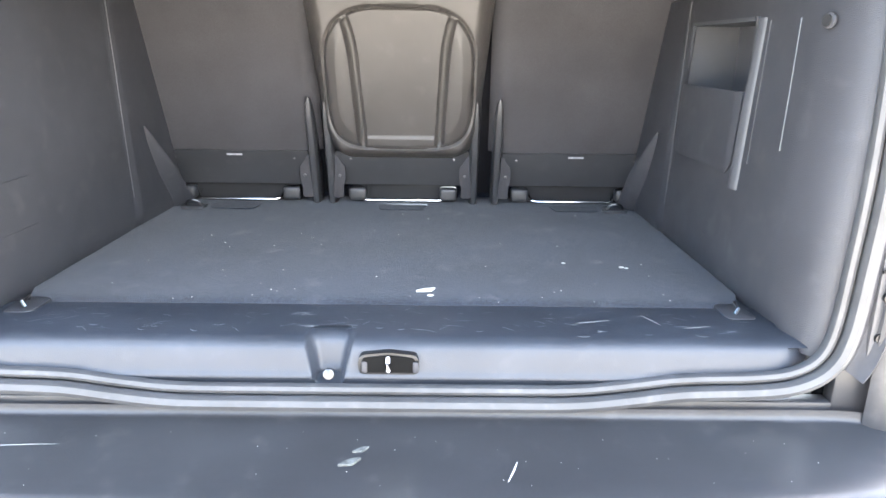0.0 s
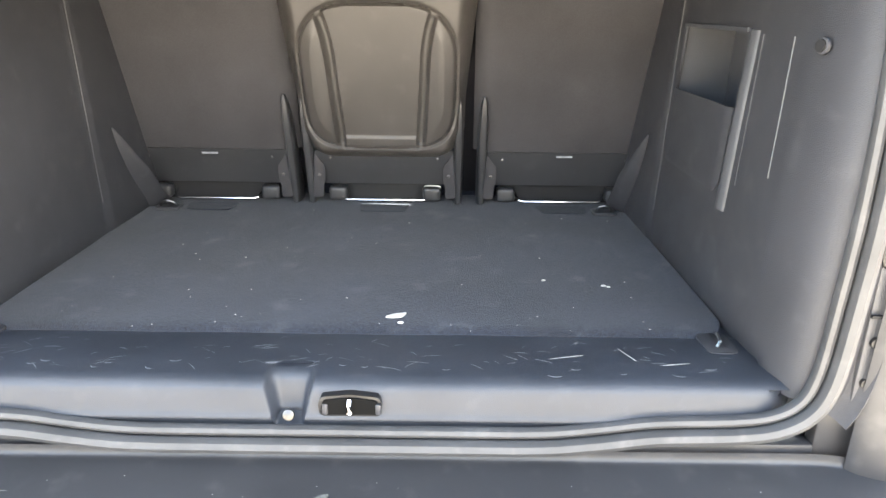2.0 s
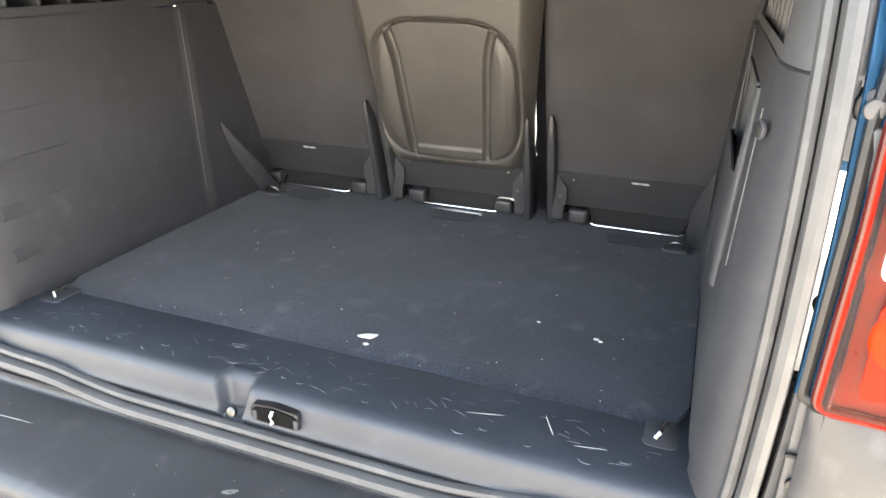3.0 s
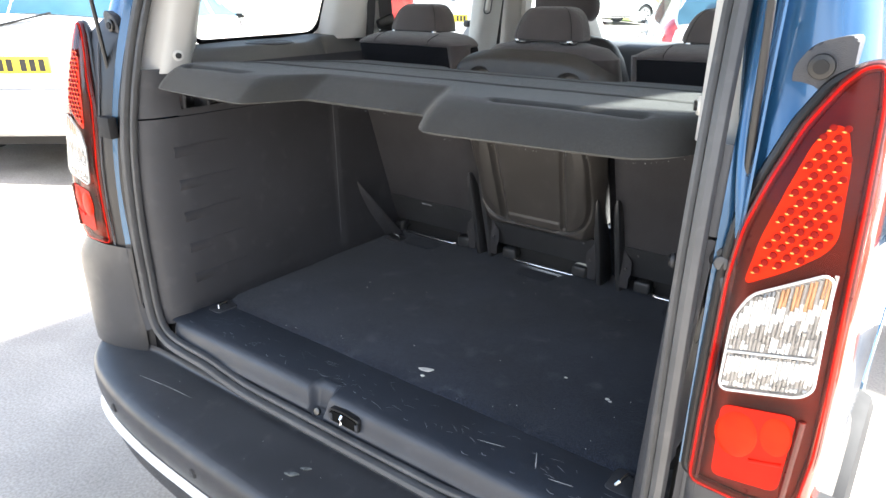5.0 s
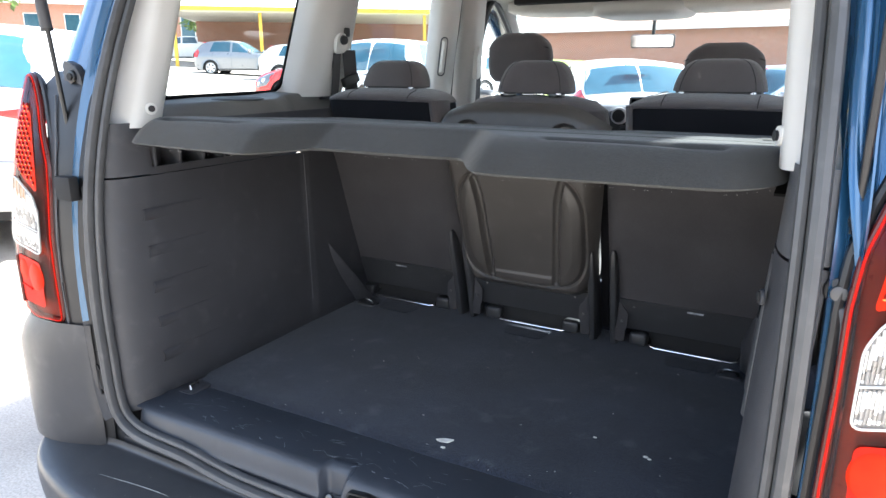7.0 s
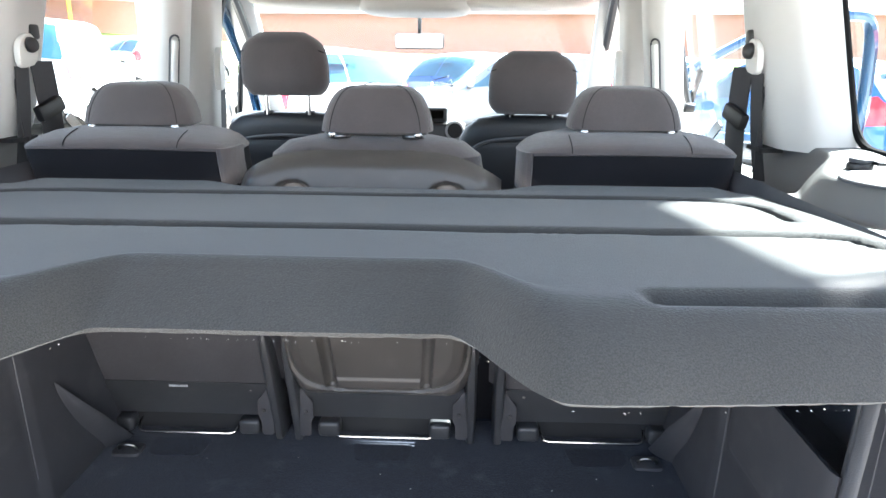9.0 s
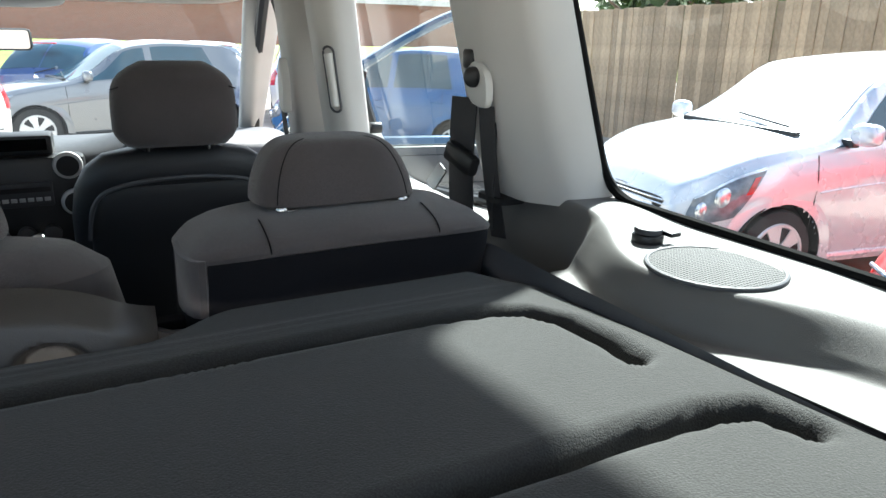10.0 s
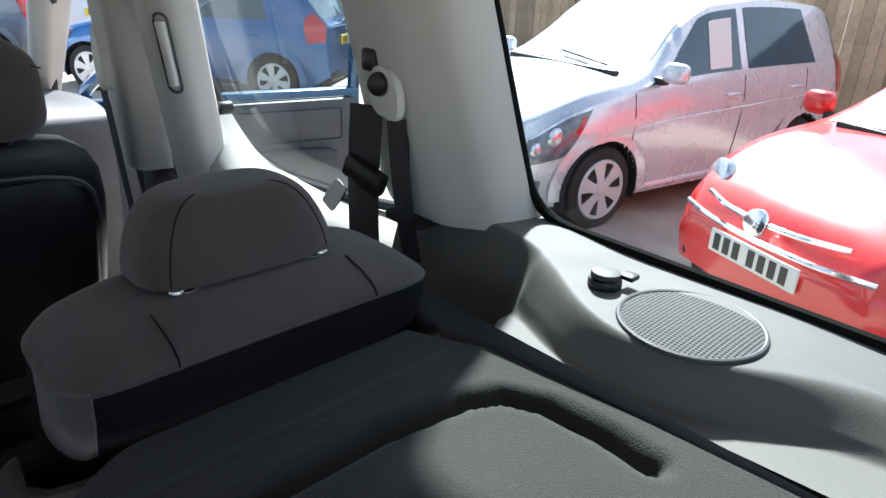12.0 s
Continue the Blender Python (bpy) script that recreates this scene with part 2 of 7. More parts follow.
def ball(c, r, squash=(1, 1, 1), seg=16):
    b = bmesh.new()
    bmesh.ops.create_uvsphere(b, u_segments=seg, v_segments=seg // 2 + 2, radius=r)
    return moved(b, Matrix.Translation(c) @ Matrix.Diagonal((*squash, 1)))


def cushion(x0, x1, y0, y1, z0, z1, power=3.0, n=20, m=14):
    """A padded block: a rounded box of a superellipsoid kind."""
    cx, cy, cz = (x0 + x1) / 2, (y0 + y1) / 2, (z0 + z1) / 2

    def sp(v, e):
        return math.copysign(abs(v) ** e, v)
    e = 2 / power

    def f(i, j):
        a, b_ = i / n * math.tau, -math.pi / 2 + (j + 0.02) / (m - 0.96) * math.pi
        return (cx + (x1 - x0) / 2 * sp(math.cos(b_), e) * sp(math.cos(a), e), cy + (y1 - y0) / 2 * sp(math.cos(b_), e) * sp(math.sin(a), e), cz + (z1 - z0) / 2 * sp(math.sin(b_), e))
    return capped(grid(n, m, f, closed_u=True))


def mirror_x(bm):
    moved(bm, Matrix.Diagonal((-1, 1, 1, 1)))
    bmesh.ops.reverse_faces(bm, faces=bm.faces[:])
    return bm


def sided(s, bm):
    return mirror_x(bm) if s < 0 else bm


def lerp_curve(pts, t):
    """A smooth curve through pts that never overshoots."""
    if t <= pts[0][0]:
        return pts[0][1]
    if t >= pts[-1][0]:
        return pts[-1][1]
    slope = [(b[1] - a[1]) / (b[0] - a[0]) for a, b in zip(pts, pts[1:])]
    tan = [slope[0]] + [0 if a * b <= 0 else 2 * a * b / (a + b) for a, b in zip(slope, slope[1:])] + [slope[-1]]
    for i in range(len(slope)):
        (a, va), (b, vb) = pts[i], pts[i + 1]
        if t <= b:
            h, u = b - a, (t - a) / (b - a)
            return va * (1 + 2 * u) * (1 - u) ** 2 + h * tan[i] * u * (1 - u) ** 2 + vb * u * u * (3 - 2 * u) + h * tan[i + 1] * u * u * (u - 1)


# ---- the open van: shell and boot ----
FLOOR = 0.62
van = thing("van", "dark blue compact people carrier parked with its tailgate open", "car")


def lean(z):
    """How far forward the tail lies at a height."""
    return 0.0 if z < 0.9 else 0.39 * (min(z, 1.4) - 0.9) ** 2 + 0.39 * max(0, z - 1.4)


def seal_half(off=0.0):
    """The right half of the tailgate opening, from the middle below to the middle above, pushed outward by off."""
    p = [(0, 0.533), (0.15, 0.533), (0.28, 0.534), (0.36, 0.542), (0.44, 0.553), (0.54, 0.557), (0.60, 0.566), (0.642, 0.592), (0.662, 0.64),
         (0.668, 0.74), (0.67, 0.9), (0.668, 1.1), (0.662, 1.3), (0.65, 1.5), (0.62, 1.64), (0.55, 1.72), (0.4, 1.755), (0.2, 1.765), (0, 1.768)]
    pts = spline([(x, lean(z) - 0.012, z) for x, z in p], 73)
    out = []
    for i, q in enumerate(pts):
        a, c = pts[max(i - 1, 0)], pts[min(i + 1, len(pts) - 1)]
        t = (c - a).normalized()
        nrm = Vector((t.z, 0, -t.x)).normalized()
        out.append(q + nrm * off)
    out[0].x = out[-1].x = 0
    return out


def seal_loop(off=0.0, dy=0.0):
    half = [p + Vector((0, dy, 0)) for p in seal_half(off)]
    return half + [Vector((-p.x, p.y, p.z)) for p in half[-2:0:-1]]


def ring_tube(off, dy, ra, rb, sides=8):
    return tube(seal_loop(off, dy), ra, sides=sides, closed=True, ry=rb, up=(0, 1, 0))


seal = part("tailgate_seal", ring_tube(0.0, -0.006, 0.011, 0.013), M_RUBBER, van, "dark rubber tailgate seal")
part("seal_lip", ring_tube(-0.018, 0.004, 0.0075, 0.009), M_RUBBER, seal)


# painted gutter outside the seal
def gutter(i, j, half):
    off, dy = ((0.018, 0.006), (0.03, 0.012), (0.042, 0.004), (0.05, -0.012))[j]
    p = half(off)[i]
    return (p.x, p.y + dy, p.z)


for s in (1, -1):
    cache = {}

    def half(off):
        if off not in cache:
            cache[off] = seal_half(off)[17:66]
        return cache[off]
    part("gutter", sided(s, solid(grid(10, 4, lambda i, j: gutter(i + 12, j, half)), 0.003)), M_TRIM, van)
    part("jamb_foot", sided(s, join(box(0.668, 0.86 if s > 0 else 0.93, 0.004, 0.03, 0.50, 0.64, 0.006), box(0.0, 0.67, 0.002, 0.03, 0.49, 0.530, 0.004))), M_BUMPER, van)
    part("gutter", sided(s, solid(grid(28, 4, lambda i, j: gutter(i + 21, j, half)), 0.003)), M_BLUE, van)

# boot floor
def carpet_z(x, y):
    return FLOOR - 0.012 + 0.0015 * noise.noise((x * 7, y * 7, 0)) - 0.012 * max(0, (0.17 - y) / 0.04)


bm = grid(61, 41, lambda i, j: ((-1 + i / 30) * (0.603 if j > 3 else 0.575 + 0.009 * j), 0.145 + j / 40 * 0.83, carpet_z(-0.6 + i * 0.02, 0.145 + j / 40 * 0.83)))
boot_carpet = part("boot_carpet", solid(bm, -0.012), M_CARPET)
tagged(boot_carpet, "worn dark charcoal needle-felt carpet on the boot floor", "carpet")
bm = box(-0.66, 0.66, 0.16, 1.7, 0.45, 0.603)
part("floor_pan", bm, M_BLACK_MATT, van)

# sill cover: a rounded plastic step, with the striker and a screw recess
def sill_profile(x):
    low = 0.545 + (0.012 if abs(x) > 0.36 else 0.0)
    return [(0.215, 0.607), (0.17, 0.612), (0.15, 0.6165), (0.09, 0.6195), (0.04, 0.6185), (0.022, 0.6155), (0.012, 0.609), (0.007, 0.598), (0.001, 0.575), (-0.003, 0.565), (0.003, 0.556), (0.004, low - 0.005), (-0.004, low - 0.02)]


def dent(x, y, z):
    """The tapered recess round the fixing screw."""
    d = 0
    if 0.55 < z < 0.62:
        w = 0.022 + 0.016 * (z - 0.56) / 0.06
        k = max(0, 1 - ((x + 0.067) / w) ** 4)
        k = k * k * (3 - 2 * k)
        d = 0.026 * k * min(1, (z - 0.553) / 0.01) * (1 if y < 0.03 else max(0, 1 - (y - 0.03) / 0.02))
    return d


XS = sorted(set([-0.645 + 1.29 * i / 80 for i in range(81)] + [-0.067 + 0.002 * k for k in range(-24, 25)]))


def sill_at(i, j):
    x = XS[i]
    pr = sill_profile(x)
    prs = spline([(0, *p) for p in pr], 49)
    y, z = prs[j].y, prs[j].z
    edge = max(0, (abs(x) - 0.59) / 0.055)
    return (x, y + dent(x, y, z) + 0.05 * edge ** 2 * (1 if z < 0.61 else 0), z + 0.015 * edge ** 2 * (1 if z < 0.6 else 0))


sill_cover = part("sill_cover", solid(grid(len(XS), 49, sill_at), 0.003), M_SILL, van, "scratched dark grey plastic loading sill")
part("fixing_screw", cyl((-0.067, 0.004, 0.568), (0, -1, 0.4), 0.0085, 0.008, 12, 0.002), M_DARK_STEEL, sill_cover)
bm = slab(rounded([(-0.022, 0.572), (0.062, 0.572), (0.064, 0.59), (0.060, 0.602), (0.02, 0.606), (-0.020, 0.602), (-0.024, 0.59)], 0.005), "y", -0.0035, 0.014, 0.002)
latch_cup = part("latch_cup", bm, M_BLACK, sill_cover, "black recessed lock striker cup")
# near-black plate on the cup paints the shade inside its mouth
part("latch_mouth", slab(rounded([(-0.018, 0.576), (0.058, 0.576), (0.059, 0.590), (0.056, 0.598), (0.02, 0.602), (-0.016, 0.598), (-0.019, 0.590)], 0.004), "y", -0.006, -0.003), M_VOID_SHADE, latch_cup)
part("striker", tube([(0.02, -0.006, 0.578), (0.02, -0.012, 0.582), (0.02, -0.012, 0.594), (0.02, -0.006, 0.599)], 0.0035, 8), M_CHROME, latch_cup)
for k in (-0.018, 0.055):
    part("latch_post", box(k, k + 0.008, -0.008, -0.003, 0.576, 0.593, 0.002), M_TRIM, latch_cup)


# side trim of the boot
def wall_plan(u):
    """Plan of the inner wall from the seal (u = 0) forward, as x and y."""
    pts = [(0.662, 0.0), (0.642, 0.002), (0.625, 0.015), (0.613, 0.038), (0.605, 0.070), (0.600, 0.11)]
    if u < 1:
        q = spline([(*p, 0) for p in pts], 31)[int(round(u * 30))]
        return q.x, q.y
    return 0.600, 0.11 + (u - 1) * 0.87


WALL_U = [i / 15 for i in range(15)] + [1 + i / 60 for i in range(61)]
WALL_Z = [0.6 + 0.527 * k / 48 for k in range(49)]


def wall_at(i, j, s):
    u, z = WALL_U[i], WALL_Z[j]
    x, y = wall_plan(u)
    back = max(0, 1 - u)
    x += 0.022 * (z - 0.6) / 0.5
    y += lean(z) * back
    if z < 0.66:
        x += 0.012 * ((0.66 - z) / 0.06) ** 2 * (1 if u > 0.8 else 0)
    if u >= 1 and y > 0.63:
        x -= 0.006
    if s > 0 and 0.30 < y < 0.60 and 0.80 < z < 0.95:
        x -= 0.003
    return (x, y, z)


POCKET = (0.315, 0.595, 0.955, 1.068)
for s, nm in ((1, "boot_side_trim"), (-1, "boot_side_trim")):
    bm = grid(len(WALL_U), len(WALL_Z), lambda i, j: wall_at(i, j, s))
    if s > 0:
        gone = [f for f in bm.faces if POCKET[0] < f.calc_center_median().y < POCKET[1] and POCKET[2] < f.calc_center_median().z < POCKET[3]]
        bmesh.ops.delete(bm, geom=gone, context="FACES")
    trim = part(nm, sided(s, bm), M_TRIM, van, "dark grey moulded plastic boot side panel")
    # vertical bead and the wedge by the seat foot
    part("panel_bead", sided(s, tube([(0.604, 0.618, 0.69), (0.6075, 0.62, 0.78), (0.614, 0.624, 1.0), (0.618, 0.625, 1.12)], 0.0014, 6)), M_TRIM_SOFT, trim)
    bm = grid(13, 5, lambda i, j: (0.601 - 0.034 * math.sin(math.pi * 0.5 * j / 4) * min(1, i / 6) ** 0.8, 0.70 + 0.135 * (i / 12) ** 1.35 + 0.050 * j / 4 * (i / 12) ** 0.8, 0.84 - 0.225 * i / 12))
    part("wheel_arch_wedge", sided(s, solid(bm, 0.004)), M_TRIM, trim)
    # upper trim above the seam, with the ribbed slot below the shelf
    def upper(i, j):
        u = WALL_U[i]
        x, y = wall_plan(u)
        z = 1.131 + 0.112 * j / 8
        return (x + 0.0235 + 0.006 * j / 8, y + lean(z) * max(0, 1 - u), z)
    bm = grid(len(WALL_U), 9, upper)
    gone = [f for f in bm.faces if 0.13 < f.calc_center_median().y < 0.62 and 1.142 < f.calc_center_median().z < 1.197]
    bmesh.ops.delete(bm, geom=gone, context="FACES")
    up = part("upper_trim", sided(s, bm), M_TRIM if s < 0 else M_TRIM_SOFT, van)
    part("slot_back", sided(s, box(0.69, 0.70, 0.11, 0.64, 1.12, 1.215)), M_TRIM, up)
    part("slot_floor", sided(s, box(0.625, 0.70, 0.12, 0.63, 1.128, 1.139)), M_TRIM, up)
    for k in range(8):
        y = 0.14 + 0.068 * k
        part("slot_rib", sided(s, box(0.630, 0.695, y - 0.004, y + 0.004, 1.135, 1.205, 0.002)), M_TRIM_SOFT, up)
    if s < 0:
        for k in range(5):
            z = 1.043 - 0.083 * k
            bm = grid(12, 5, lambda i, j: (0.600 + 0.022 * (z - 0.6) / 0.5 - (0.0050 * max(0, 1 - i / 5.0)) * (1 if 0 < j < 4 else 0) + 0.0012, 0.085 + 0.17 * i / 11, z - 0.012 + 0.006 * j))
            part("panel_rib", sided(s, solid(bm, 0.002)), M_TRIM, trim)
    else:
        x0, x1 = 0.617, 0.715
        y0, y1, z0, z1 = POCKET
        bm = bmesh.new()
        for b in (box(x1, x1 + 0.005, y0 - 0.01, y1 + 0.01, z0 - 0.06, z1 + 0.01), box(x0, x1, y0 - 0.012, y0 - 0.006, z0 - 0.06, z1 + 0.01), box(x0, x1, y1 + 0.001, y1 + 0.008, z0 - 0.06, z1 + 0.01),
                  box(x0, x1, y0, y1, z1 + 0.003, z1 + 0.01), box(x0, x1, y0, y1, z0 - 0.065, z0 - 0.058)):
            join(bm, b)
        # lighter plastic than the wall paints the light falling into the pocket
        part("storage_pocket", bm, M_TRIM_SOFT, trim, "open storage pocket in the side panel")
        def front(i, j):
            up, a = 0.143 * j / 15, -1 + i / 11.5
            k = 1 - 0.13 * max(0, 1 - up / 0.03) ** 2.5 - (0.07 * max(0, (up - 0.120) / 0.023) ** 2.5 if a > 0 else 0)
            edge = max(0, (abs(a) - 0.9) / 0.1) ** 2 + max(0, 1 - up / 0.014) ** 2
            return (0.600 + 0.022 * (0.212 + up) / 0.5 - 0.0065 + 0.004 * min(1, edge), 0.4525 + 0.1475 * a * k, 0.812 + up)
        part("pocket_front", solid(grid(24, 16, front), 0.004), M_TRIM, trim)
        # lighter plastic here stands for light caught on the rib's bulge
        part("panel_rib", tube([(0.605, 0.285, 0.79), (0.609, 0.286, 0.88), (0.613, 0.287, 0.96), (0.6195, 0.288, 1.075)], 0.012, 12, ry=0.0035), M_TRIM_SOFT, trim)
        wx = lambda z: 0.600 + 0.022 * (z - 0.6) / 0.5
        part("panel_outline", tube([(wx(z) - 0.0002, y, z) for y, z in ((0.262, 1.07), (0.258, 0.96), (0.254, 0.84))], 0.0012, 6), M_TRIM, trim)
        part("panel_outline", tube([(wx(z) - 0.0002, y, z) for y, z in ((0.168, 1.07), (0.160, 0.96), (0.155, 0.876))], 0.0016, 6), M_TRIM_SOFT, trim)
        part("flap_outline", tube([(wx(z) + 0.0005, y, z) for y, z in ((0.302, 0.952), (0.290, 0.90), (0.283, 0.85), (0.300, 0.832), (0.40, 0.828), (0.58, 0.824))], 0.0011, 6), M_TRIM, trim)
        part("screw_cup", cyl((0.616, 0.085, 1.063), (-1, -0.25, 0), 0.011, 0.006, 18, 0.002), M_TRIM, trim)
        part("screw_hole", cyl((0.6125, 0.084, 1.063), (-1, -0.25, 0), 0.008, 0.004, 14), M_BLACK_MATT, trim)
    # rear lashing ring by the seat foot
    part("lashing_plate", sided(s, slab(rounded([(0.515, 0.795), (0.575, 0.795), (0.575, 0.84), (0.515, 0.84)], 0.012), "z", FLOOR - 0.002, FLOOR + 0.006, 0.002)), M_TRIM, trim)
    part("lashing_ring", sided(s, tube([(0.525, 0.815, FLOOR + 0.006), (0.530, 0.812, FLOOR + 0.016), (0.545, 0.808, FLOOR + 0.021), (0.560, 0.810, FLOOR + 0.016), (0.564, 0.814, FLOOR + 0.006)], 0.003, 8, n=16)), M_DARK_STEEL, trim)
    # lashing cup in the sill corner
    part("lashing_cup", sided(s, slab(rounded([(0.545, 0.10), (0.592, 0.10), (0.592, 0.165), (0.545, 0.165)], 0.012), "z", 0.614, 0.6205, 0.002)), M_TRIM, trim)
    part("lashing_eye", sided(s, tube([(0.562, 0.115, 0.622), (0.567, 0.118, 0.63), (0.572, 0.145, 0.63), (0.577, 0.15, 0.622)], 0.003, 6)), M_STEEL, trim)


# ledge under the side window, with the speaker hump
LEDGE_FOOT = [(0.10, 0.715), (0.27, 0.712), (0.36, 0.699), (0.42, 0.672), (0.47, 0.648), (0.52, 0.641), (0.565, 0.646), (0.61, 0.660), (0.65, 0.678), (0.70, 0.698), (0.76, 0.700), (0.96, 0.690)]
LEDGE_WIDE = [(0.10, 0.070), (0.30, 0.062), (0.40, 0.050), (0.45, 0.034), (0.50, 0.028), (0.56, 0.030), (0.62, 0.042), (0.70, 0.060), (0.80, 0.075), (0.96, 0.085)]
LEDGE_RISE = [(0.10, 0.048), (0.36, 0.050), (0.43, 0.0535), (0.62, 0.0535), (0.72, 0.060), (0.96, 0.060)]


@functools.lru_cache(None)
def ledge_section(y):
    """Foot, width and rise of the moulding at a place along it, eased from one to the next."""
    steps = [y + 0.012 * k for k in range(-3, 4)]
    return [sum(lerp_curve(c, v) for v in steps) / 7 for c in (LEDGE_FOOT, LEDGE_WIDE, LEDGE_RISE)]


def ledge_z(x, y):
    foot, wide, rise = ledge_section(y)
    u = min(1, max(0, (x - foot) / wide))
    ease = min(1, u / 0.3)
    t = u * u * (3 - 2 * u) * 0.5 + math.sin(u * math.pi / 2) * 0.5 * ease * ease * (3 - 2 * ease)
    base = 1.222 + 0.045 * max(0, 0.65 - y)
    d = max(0, min(1, (y - 0.69) / 0.05))
    base -= 0.22 * d * d * (3 - 2 * d)
    top = 1.222 + rise + 0.09 * max(0, x - 0.76)
    return base * (1 - t) + top * t


def ledge_x(i, j):
    """Across the ledge from its inner edge, which runs back along the shelf and turns out at the seat."""
    y = 0.118 + 0.842 * j / 220
    inner = 0.639 + 0.010 * max(0, (0.60 - y) / 0.4) + 0.058 * max(0, min(1, (y - 0.672) / 0.03))
    return inner + (0.829 - inner) * i / 160


for s in (1, -1):
    bm = grid(161, 221, lambda i, j: (ledge_x(i, j), 0.118 + 0.842 * j / 220, ledge_z(ledge_x(i, j), 0.118 + 0.842 * j / 220)))
    ledge = part("window_ledge", sided(s, bm), M_LEDGE, van, "grained dark grey ledge moulding below the side window")
    bm = grid(64, 8, lambda i, j: (0.736 + (0.0675 + 0.0028 * math.cos(j * math.tau / 8)) * math.cos(i * math.tau / 64), 0.504 + (0.0675 + 0.0028 * math.cos(j * math.tau / 8)) * math.sin(i * math.tau / 64), 1.2765 + 0.003 * math.sin(j * math.tau / 8)), True, True)
    speaker = part("speaker_ring", sided(s, bm), M_TRIM_SOFT, ledge)
    # near-black sheets paint the void dark and stop sun leaking through the gap
    part("ledge_support", sided(s, box(0.648, 0.829, 0.12, 0.68, 1.205, 1.2145)), M_VOID_SHADE, ledge)
    part("shelf_rest", sided(s, box(0.612, 0.66, 0.14, 0.70, 1.190, 1.194)), M_VOID_SHADE, ledge)

socket = part("power_socket", cyl((0.742, 0.606, 1.280), (0, 0, 1), 0.018, 0.012, 24, 0.003), M_BLACK, van, "black 12 volt socket cap")
part("socket_lid", cyl((0.742, 0.606, 1.289), (0.05, 0, 1), 0.016, 0.007, 24, 0.002), M_TRIM, socket)
part("lid_tab", box(0.752, 0.768, 0.580, 0.596, 1.2845, 1.2905, 0.002), M_BLACK, socket)
M_GRILLE = material("speaker_mesh", (0.15, 0.15, 0.15), 0.8, vary=0.05, spec=0.15)
_nt = M_GRILLE.node_tree
_tc = [n for n in _nt.nodes if n.type == "TEX_COORD"][0]
_vo = _nt.nodes.new("ShaderNodeTexVoronoi")
_vo.voronoi_dimensions = "2D"
_vo.inputs["Scale"].default_value, _vo.inputs["Randomness"].default_value = 250.0, 0.0
_lt = _nt.nodes.new("ShaderNodeMath")
_lt.operation, _lt.inputs[1].default_value = "GREATER_THAN", 0.36
_mx = _nt.nodes.new("ShaderNodeMix")
_mx.data_type = "RGBA"
_mx.inputs["A"].default_value, _mx.inputs["B"].default_value = (0.010, 0.010, 0.010, 1), (0.13, 0.13, 0.13, 1)
_nt.links.new(_tc.outputs["Object"], _vo.inputs["Vector"])
_nt.links.new(_vo.outputs["Distance"], _lt.inputs[0])
_nt.links.new(_lt.outputs[0], _mx.inputs["Factor"])
_nt.links.new(_mx.outputs["Result"], _nt.nodes["Principled BSDF"].inputs["Base Color"])
for s in (1, -1):
    part("speaker_grille", sided(s, grid(24, 24, lambda i, j: (0.736 + 0.0665 * j / 23 * math.cos(i * math.tau / 24), 0.504 + 0.0665 * j / 23 * math.sin(i * math.tau / 24), 1.2805 - 0.003 * (j / 23) ** 2), True)), M_GRILLE, van, "round perforated speaker grille")


# pillars, each a moulded section swept from ledge to roof
def pillar(name, lower, upper, mat, s, mids=8, bulge=0.0, label="", parent=None, flare=0.0):
    rings = []
    for k in range(mids + 1):
        u = (k / mids) ** 1.7 if flare else k / mids
        rings.append([Vector(a).lerp(Vector(b), u) + (Vector(a) - Vector(b)).to_2d().to_3d() * flare * math.exp(-u * 14) + Vector((-bulge * math.sin(math.pi * u), 0, 0)) for a, b in zip(lower, upper)])
    return part(name, sided(s, loft(rings)), mat, parent or van, label)


def section(pts, z, n=24):
    """A closed smooth section from plan points."""
    flat = rounded(pts, 0.018, 3)
    return [(x, y, z) for x, y in flat]


